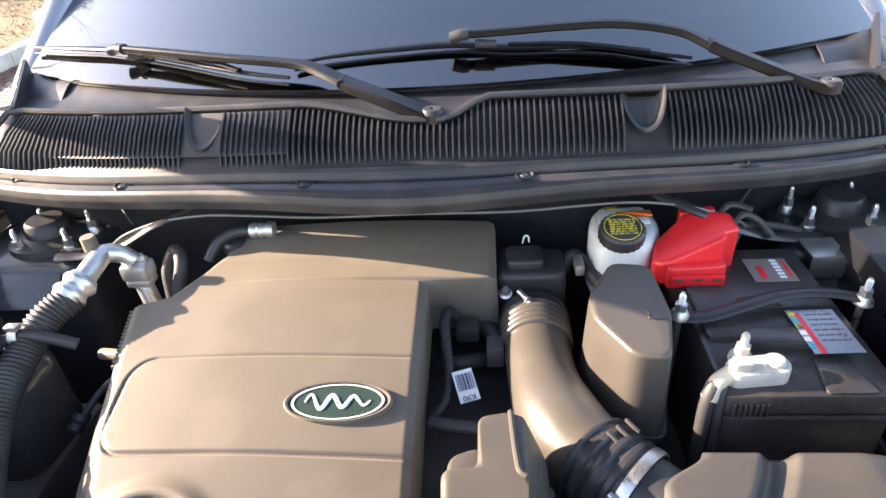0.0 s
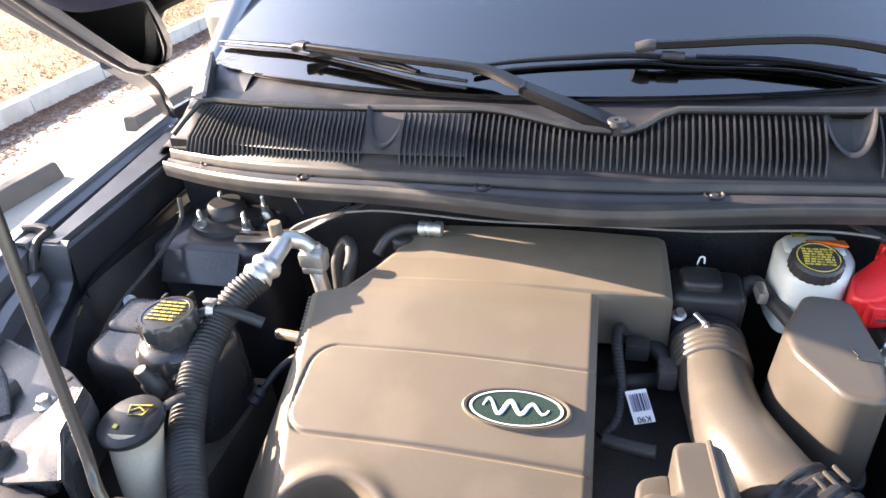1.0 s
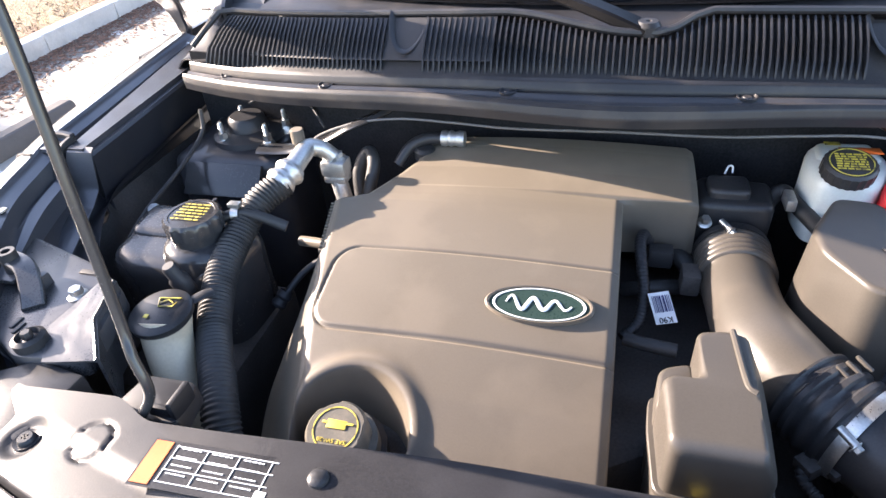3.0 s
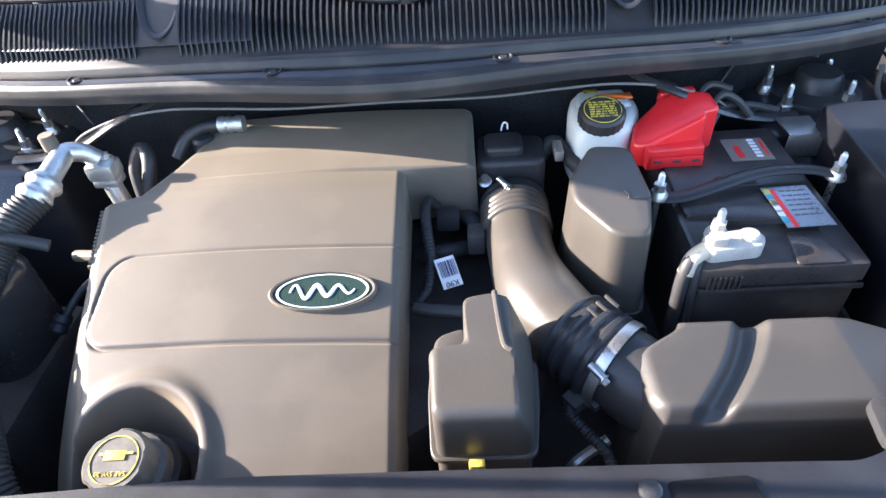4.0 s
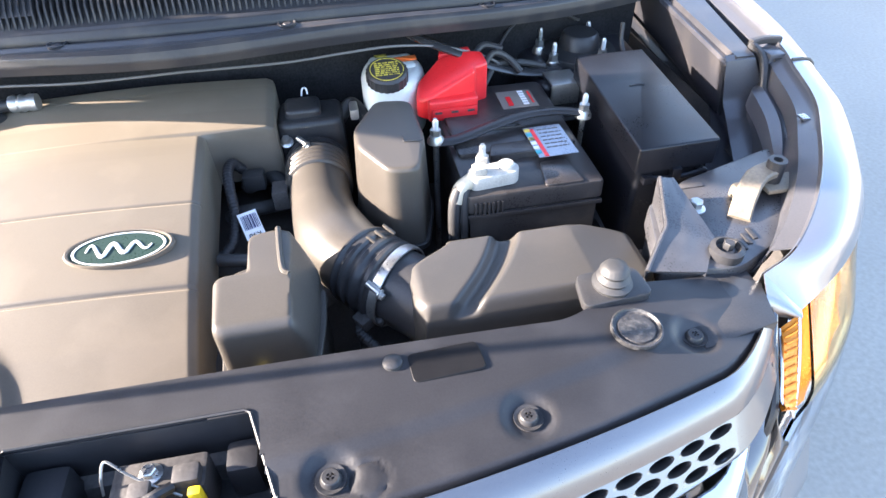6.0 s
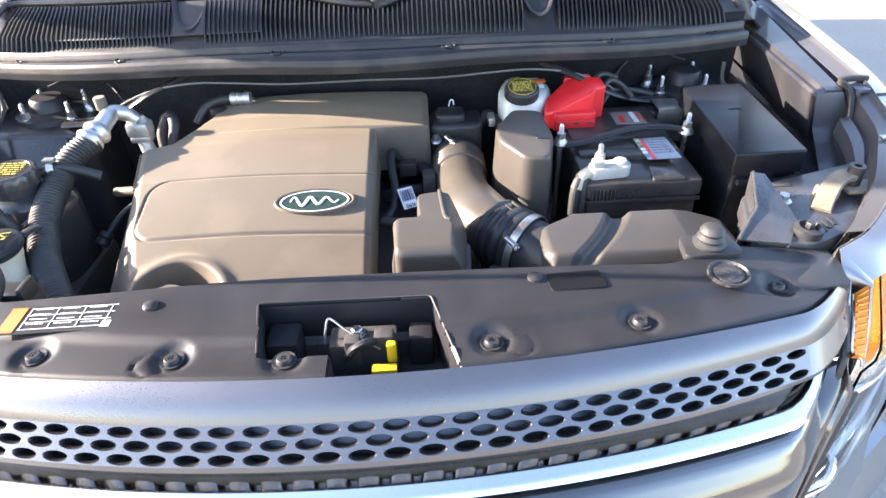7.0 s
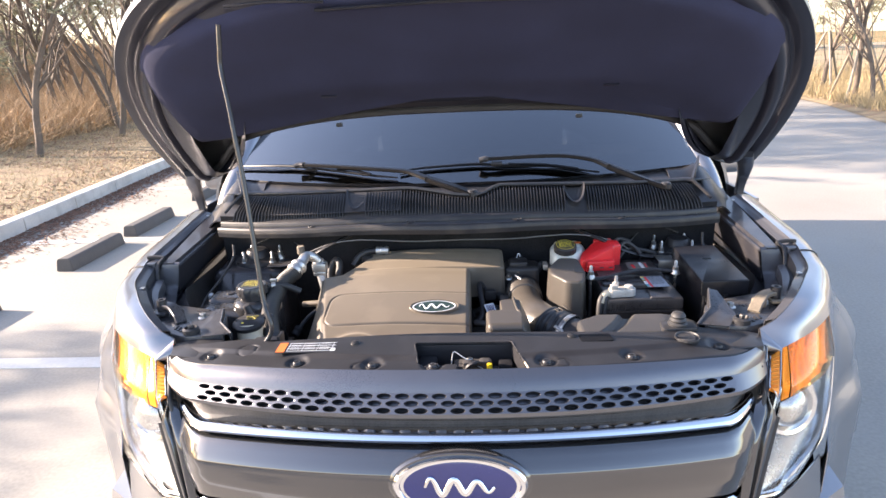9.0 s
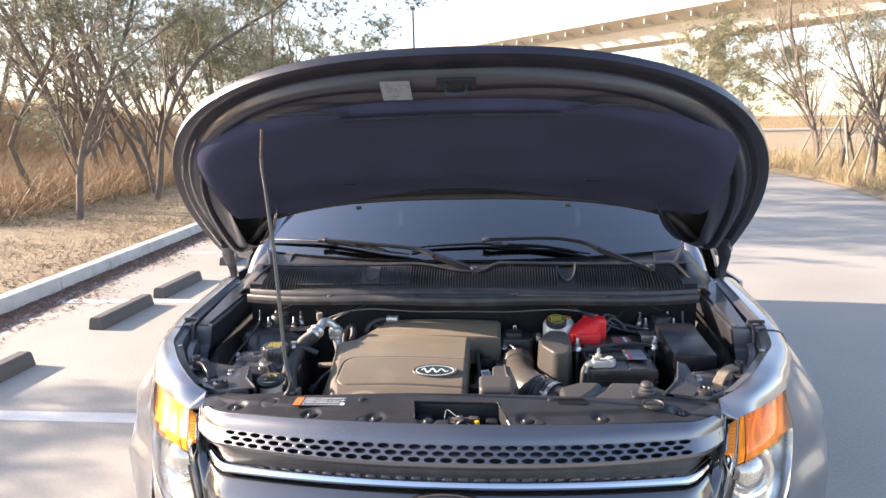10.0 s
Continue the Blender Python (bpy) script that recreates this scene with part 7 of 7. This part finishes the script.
part("alloy_pipe", tube([(-0.417, 0.474, 1.094), (-0.414, 0.500, 1.100), (-0.412, 0.520, 1.102), (-0.398, 0.530, 1.096), (-0.385, 0.535, 1.082)], lambda d, t: 0.014 - 0.002 * d / t, 16), M_ALU, ac)
part("service_port", merge(tube([(-0.420, 0.515, 1.096), (-0.424, 0.519, 1.112)], 0.0075, 14), lathe([(0.0095, 0), (0.0095, 0.018), (0.0085, 0.020), (0, 0.020)], 16, Matrix.Translation((-0.425, 0.520, 1.110)))), M_COVER, ac, "capped service port")
part("alloy_block", merge(box((-0.382, 0.532, 1.068), (0.038, 0.030, 0.024), 0.006), box((-0.382, 0.532, 1.051), (0.034, 0.026, 0.012), 0.004), bolt((-0.378, 0.538, 1.079), 0.007, 0.009)), M_ALU, ac)
part("pipe_tail", tube([(-0.382, 0.532, 1.05), (-0.37, 0.52, 1.00), (-0.36, 0.50, 0.95)], 0.012, 12), M_ALU, ac)
part("sleeve_tie", box((-0.438, 0.262, 0.996), (0.012, 0.008, 0.010), 0.001), M_NECK, ac)
heat = thing("heater_hose", (-0.34, 0.57, 1.0), "looped black heater hose", "hose")
part("hose_loop", tube([(-0.345, 0.50, 0.96), (-0.340, 0.535, 1.02), (-0.335, 0.560, 1.060), (-0.350, 0.580, 1.068), (-0.365, 0.570, 1.040), (-0.360, 0.55, 1.0)], 0.0095, 12), M_RUBBER, heat)
pcv = thing("vacuum_pipe", (-0.27, 0.595, 1.05), "bent black vacuum pipe with a banded connector", "pipe")
part("pipe_bend", tube([(-0.300, 0.570, 1.055), (-0.285, 0.585, 1.076), (-0.262, 0.594, 1.086), (-0.232, 0.596, 1.088)], 0.0085, 12), M_BLACK, pcv)
part("pipe_connector", lathe([(0.011, -0.018), (0.012, -0.012), (0.010, -0.008), (0.012, -0.004), (0.010, 0.002), (0.012, 0.008), (0.011, 0.016), (0, 0.016)], 20, aim((-0.220, 0.596, 1.088), (1, 0, 0))), M_ALU, pcv)
loom = thing("wiring_loom", (0.06, 0.43, 0.98), "grey corrugated wiring loom with a paper tag", "wiring")
part("loom_sleeve", sweep(resampled([(0.055, 0.490, 1.010), (0.047, 0.478, 1.028), (0.043, 0.455, 1.030), (0.046, 0.425, 1.018), (0.050, 0.395, 1.000), (0.045, 0.365, 0.985), (0.028, 0.345, 0.975)], 0.0014), lambda d, t: 0.0065 + 0.0007 * math.cos(d / 0.0045 * 6.283), 12), M_TRIM, loom, angle=70)
tagp = plate((0.070, 0.376, 1.000), (1, 0.32, 0.05), (-0.28, 1, 0.55), 0.024, 0.038, 0.0008)
TG = Matrix.Translation((0.070, 0.376, 1.0008)) @ (lambda r, q: Matrix((r, q, r.cross(q))).transposed().to_4x4())(Vector((1, 0.32, 0.05)).normalized(), (lambda r, q: (q - r * q.dot(r)).normalized())(Vector((1, 0.32, 0.05)).normalized(), Vector((-0.28, 1, 0.55))))
tagob = part("paper_tag", tagp, M_PRINT, loom, "white paper tag with bar code")
words("K90", 0.0095, TG @ Matrix.Translation((0, -0.015, 0.0004)) @ pose(0, 0, 0, 0, 0, 180), M_BLACK, tagob)
rndt = random.Random(4)
xk = -0.009
while xk < 0.010:
    w = rndt.choice((0.0006, 0.0010, 0.0014))
    part("tag_bar", moved(box((xk, 0.004, 0.0006), (w, 0.020, 0.0003), 0), TG), M_BLUE, tagob)
    xk += w + rndt.choice((0.0008, 0.0012))
for sgn in (-1, 1):
    cable = thing("wing_cable", (sgn * 0.64, 0.55, 1.04), "thin black cable along the inner wing", "cable", "wing cables")
    part("cable_run", tube([(sgn * 0.66, 0.38, 1.00), (sgn * 0.665, 0.45, 1.020), (sgn * 0.655, 0.54, 1.045), (sgn * 0.645, 0.60, 1.075), (sgn * 0.645, 0.615, 1.110)], 0.0035, 8), M_RUBBER, cable)
    part("cable_run", tube([(sgn * 0.61, 0.70, 1.085), (sgn * 0.56, 0.71, 1.10), (sgn * 0.50, 0.70, 1.09), (sgn * 0.46, 0.67, 1.06)], 0.0025, 8), M_RUBBER, cable)
    part("cable_eye", lathe([(0.010, 0), (0.010, 0.004), (0.006, 0.006), (0, 0.006)], 18, aim((sgn * 0.655, 0.455, 1.018), (-sgn * 0.7, -0.2, 0.6))), M_ALU, cable)

# ---- trees, viaduct and distance ----
def stick(verts, faces, a, b, ra, rb, seg=5):
    d = (b - a).normalized()
    s = d.orthogonal().normalized()
    o = d.cross(s)
    k = len(verts)
    for p, r in ((a, ra), (b, rb)):
        for i in range(seg):
            q = 2 * math.pi * i / seg
            verts.append(p + s * (math.cos(q) * r) + o * (math.sin(q) * r))
    for i in range(seg):
        j = (i + 1) % seg
        faces.append((k + i, k + j, k + seg + j, k + seg + i))


def mesh_part(name, vf, material, parent, at=(0, 0, 0)):
    me = bpy.data.meshes.new(name)
    me.from_pydata([tuple(v) for v in vf[0]], [], vf[1])
    me.materials.append(material)
    for p in me.polygons:
        p.use_smooth = True
    ob = new(name, me)
    ob.parent = parent
    return ob


def grow(rnd, base, direction, length, radius, depth, trunk, twigs, needles=None, spread=0.65, gnarl=0.18):
    """A limb in bent steps that forks; thick steps go to the trunk, thin ones to the crown."""
    p, d = base.copy(), direction.normalized()
    steps = max(3, int(length / 0.45)) if depth > 1 else 3
    for i in range(steps):
        r0, r1 = radius * (1 - 0.75 * i / steps), radius * (1 - 0.75 * (i + 1) / steps)
        d = (d + Vector((rnd.gauss(0, gnarl), rnd.gauss(0, gnarl), rnd.gauss(0, gnarl * 0.6) + 0.04))).normalized()
        q = p + d * (length / steps)
        dest = trunk if r0 > 0.014 else twigs
        stick(dest[0], dest[1], p, q, r0, r1, 6 if r0 > 0.03 else 3)
        if depth > 0 and i >= (1 if depth < 4 else steps * (0.42 if needles is None else 0.22)):
            for _ in range(2 if rnd.random() < 0.55 else 1):
                side_d = d.orthogonal().normalized()
                side_d.rotate(Matrix.Rotation(rnd.uniform(0, 6.28), 3, d))
                nd = (d + side_d * spread * rnd.uniform(0.6, 1.5)).normalized()
                grow(rnd, q, nd, length * rnd.uniform(0.28, 0.50), r1 * rnd.uniform(0.32, 0.55), depth - 1, trunk, twigs, needles, spread, gnarl)
        p = q
    if needles is not None and depth <= 1:
        for _ in range(3):
            c = p + Vector((rnd.gauss(0, 0.16), rnd.gauss(0, 0.16), rnd.gauss(0, 0.07)))
            for _ in range(11):
                n = Vector((rnd.gauss(0, 1), rnd.gauss(0, 1), rnd.gauss(0.4, 0.8))).normalized()
                w = n.orthogonal().normalized() * 0.010
                k = len(needles[0])
                e = c + n * rnd.uniform(0.10, 0.20)
                needles[0].extend((c - w, c + w, e))
                needles[1].append((k, k + 1, k + 2))


def tree(seed, height, kind, lean=0.0):
    rnd = random.Random(seed)
    t = ([], [])
    tw = ([], [])
    nd = ([], []) if kind == "pine" else None
    root = new("pine_tree" if kind == "pine" else "bare_tree")
    tagged(root, "scraggly pine with thin green-brown needles" if kind == "pine" else "leafless grey-brown tree with fine twigs", "tree", "trees round the car park")
    grow(rnd, Vector((0, 0, -0.1)), Vector((lean, rnd.uniform(-0.1, 0.1), 1)), height, height * 0.009 + 0.014, 4 if kind != "slim" else 3, t, tw, nd, 1.05 if kind == "pine" else 0.5, 0.10 if kind != "pine" else 0.16)
    mesh_part("trunk", t, M_BARK, root)
    if nd:
        mesh_part("crown", nd, M_NEEDLE, root)
        mesh_part("branchwork", tw, M_TWIG, root)
    else:
        mesh_part("crown", tw, M_TWIG, root)
    return root


KINDS = [tree(1, 7.5, "bare"), tree(2, 8.5, "bare", 0.1), tree(3, 5.5, "pine", -0.15), tree(4, 6.2, "pine", 0.12), tree(5, 7.0, "slim"), tree(6, 8.0, "slim", 0.08)]
USED = set()


def plant(k, x, y, z, turn, size):
    m = Matrix.Translation((x, y, z)) @ Matrix.Rotation(turn, 4, "Z") @ Matrix.Scale(size, 4)
    if k in USED:
        ob = copy_thing(KINDS[k], m)
        ob.scale = (size, size, size)
    else:
        USED.add(k)
        KINDS[k].matrix_basis = m


rnd = random.Random(77)
# thicket on the bank behind the kerb
for i in range(30):
    y = 10.5 + i * 0.78 + rnd.uniform(-0.4, 0.4)
    d = rnd.uniform(2.4, 8.0)
    k = rnd.choice((0, 2, 3, 2, 4, 3, 5)) if y < 18 else rnd.choice((0, 1, 4, 5, 2))
    plant(k, kerb_x(y) - d, y, bank(y, d), rnd.uniform(0, 6.28), rnd.uniform(0.75, 1.1))
for i in range(16):
    y = 14 + i * 1.9 + rnd.uniform(-0.6, 0.6)
    d = rnd.uniform(9, 17)
    plant(rnd.choice((0, 1, 4, 0, 5, 2)), kerb_x(y) - d, y, bank(y, d) - 0.05, rnd.uniform(0, 6.28), rnd.uniform(1.0, 1.35))
# slim trees along the kerb, whose twigs dapple the paving
for x, y, k, s in ((-9.2, 0.4, 4, 0.38), (-9.8, 1.9, 5, 0.33), (-9.0, 3.3, 4, 0.38), (-10.0, -0.9, 5, 0.34)):
    plant(k, x, y, 0.25, y * 2.1, s)
# low pines further along the verge, whose shade streaks the stalls
for x, y, k, s in ((-8.3, -0.5, 2, 0.34), (-9.3, 0.9, 3, 0.42), (-8.6, -1.9, 3, 0.42), (-9.0, 2.3, 2, 0.34)):
    plant(k, x, y, 0.25, y * 1.7, s)
# a slim one nearest the stalls
plant(4, -7.6, 9.3, 0.25, 2.0, 0.8)
# staked young trees and pines beyond the road
for x, y, k, s in ((10.2, 18.0, 4, 0.85), (9.35, 14.9, 5, 0.75), (9.05, 13.6, 4, 0.7), (12.2, 23.4, 5, 0.95), (11.2, 21.2, 4, 0.9), (10.6, 16.4, 2, 0.62), (14.6, 24.0, 2, 0.95), (13.6, 26.0, 3, 0.9), (16.4, 23.0, 5, 0.95), (18.0, 24.5, 4, 1.0), (19.5, 22.6, 2, 0.8), (10.4, 27.5, 3, 0.85), (22, 23, 5, 0.9), (25, 24, 3, 0.9)):
    plant(k, x, y, 0.08, rnd.uniform(0, 6.28), s)

bridge = thing("viaduct", (20, 78, 0), "pale concrete road viaduct on tall piers", "viaduct")
BD = Vector((-0.707, 0.707, 0))
BN = Vector((0.707, 0.707, 0))


def along(s, n, z):
    return Vector((38, 73, 0)) + BD * s + BN * n + Vector((0, 0, z))


def deck(u, v):
    prof = [(-6.6, 17.2), (-6.6, 15.4), (-3.4, 14.4), (-2.8, 12.6), (2.8, 12.6), (3.4, 14.4), (6.6, 15.4), (6.6, 17.2)]
    f = v * 7
    i = min(6, int(f))
    n, z = (lerp(prof[i][k], prof[i + 1][k], f - i) for k in (0, 1))
    return along(lerp(-60, 150, u), n, z)


part("deck", thick(sheet(deck, 70, 7), 0.4), M_BRIDGE, bridge, angle=20)
for k in range(46):
    bm = box((0, 0, 0), (0.14, 2.6, 0.5), 0, rot=Matrix.Rotation(radians(135), 4, "Z"))
    part("soffit_rib", moved(bm, Matrix.Translation(along(-40 + k * 3.2, -4.9, 14.75))), M_BRIDGE, bridge)
for s in (-48, -16.5, 15, 47, 79):
    part("pier", merge(moved(slab([(-2.2, -1.1), (2.2, -1.1), (2.2, 1.1), (-2.2, 1.1)], 0, 12.0, 0.2, 1), Matrix.Translation(along(s, 0, 0)) @ Matrix.Rotation(radians(45), 4, "Z")),
                       moved(box((0, 0, 0), (6.4, 2.4, 1.6), 0.2, 1), Matrix.Translation(along(s, 0, 12.5)) @ Matrix.Rotation(radians(45), 4, "Z"))), M_BRIDGE, bridge)
# pale stakes that prop the young trees
for x, y, a in ((10.2, 18.0, 0.4), (9.35, 14.9, 1.9), (12.2, 23.4, 3.0)):
    prop = thing("tree_stake", (x, y, 0), "pale wooden stakes propping a young tree", "tree stake", "tree stakes")
    for k in range(3):
        q = a + 2.094 * k
        part("stake", tube([(x + 0.75 * math.cos(q), y + 0.75 * math.sin(q), 0.0), (x + 0.06 * math.cos(q), y + 0.06 * math.sin(q), 1.75)], 0.032, 8, 2), M_TAN, prop)
lampost = thing("street_lamp", (-5.6, 42, 0), "tall slender grey street lamp", "street lamp")
part("pole", lathe([(0.11, 0), (0.07, 9.6), (0, 9.6)], 14, Matrix.Translation((-5.6, 42, 0))), M_TRIM, lampost)
part("lamp_head", box((-5.6, 41.9, 9.75), (0.32, 0.5, 0.22), 0.05), M_TRIM, lampost)
fence = thing("fence", (20, 25, 0), "green wire mesh fence on thin posts", "fence")
for k in range(9):
    part("fence_post", tube([(14 + 1.9 * k, 27.0 - 0.35 * k, 0.05), (14 + 1.9 * k, 27.0 - 0.35 * k, 2.0)], 0.03, 8, 2), M_FENCE, fence)
wire = ([], [])
for k in range(9):
    z = 0.25 + 0.21 * k
    stick(wire[0], wire[1], Vector((14, 27, z)), Vector((29.2, 24.2, z)), 0.006, 0.006, 4)
for k in range(100):
    x = 14 + 15.2 * k / 99
    y = 27 - 2.8 * k / 99
    stick(wire[0], wire[1], Vector((x, y, 0.1)), Vector((x, y, 1.95)), 0.005, 0.005, 4)
w = mesh_part("fence_mesh", wire, M_FENCE, fence)
w.location = -fence.location
hill = sheet(lambda u, v: (lerp(-220, 220, u), 170 + 40 * math.sin(u * 5), lerp(0, 6 + 5 * noise.noise(Vector((u * 9, 0, 0))) + 3 * math.sin(u * 7), v)), 80, 4)
single("far_ridge", thick(hill, 3.0), M_VERGE, "low hazy ridge in the distance", "hill", kind="structure")
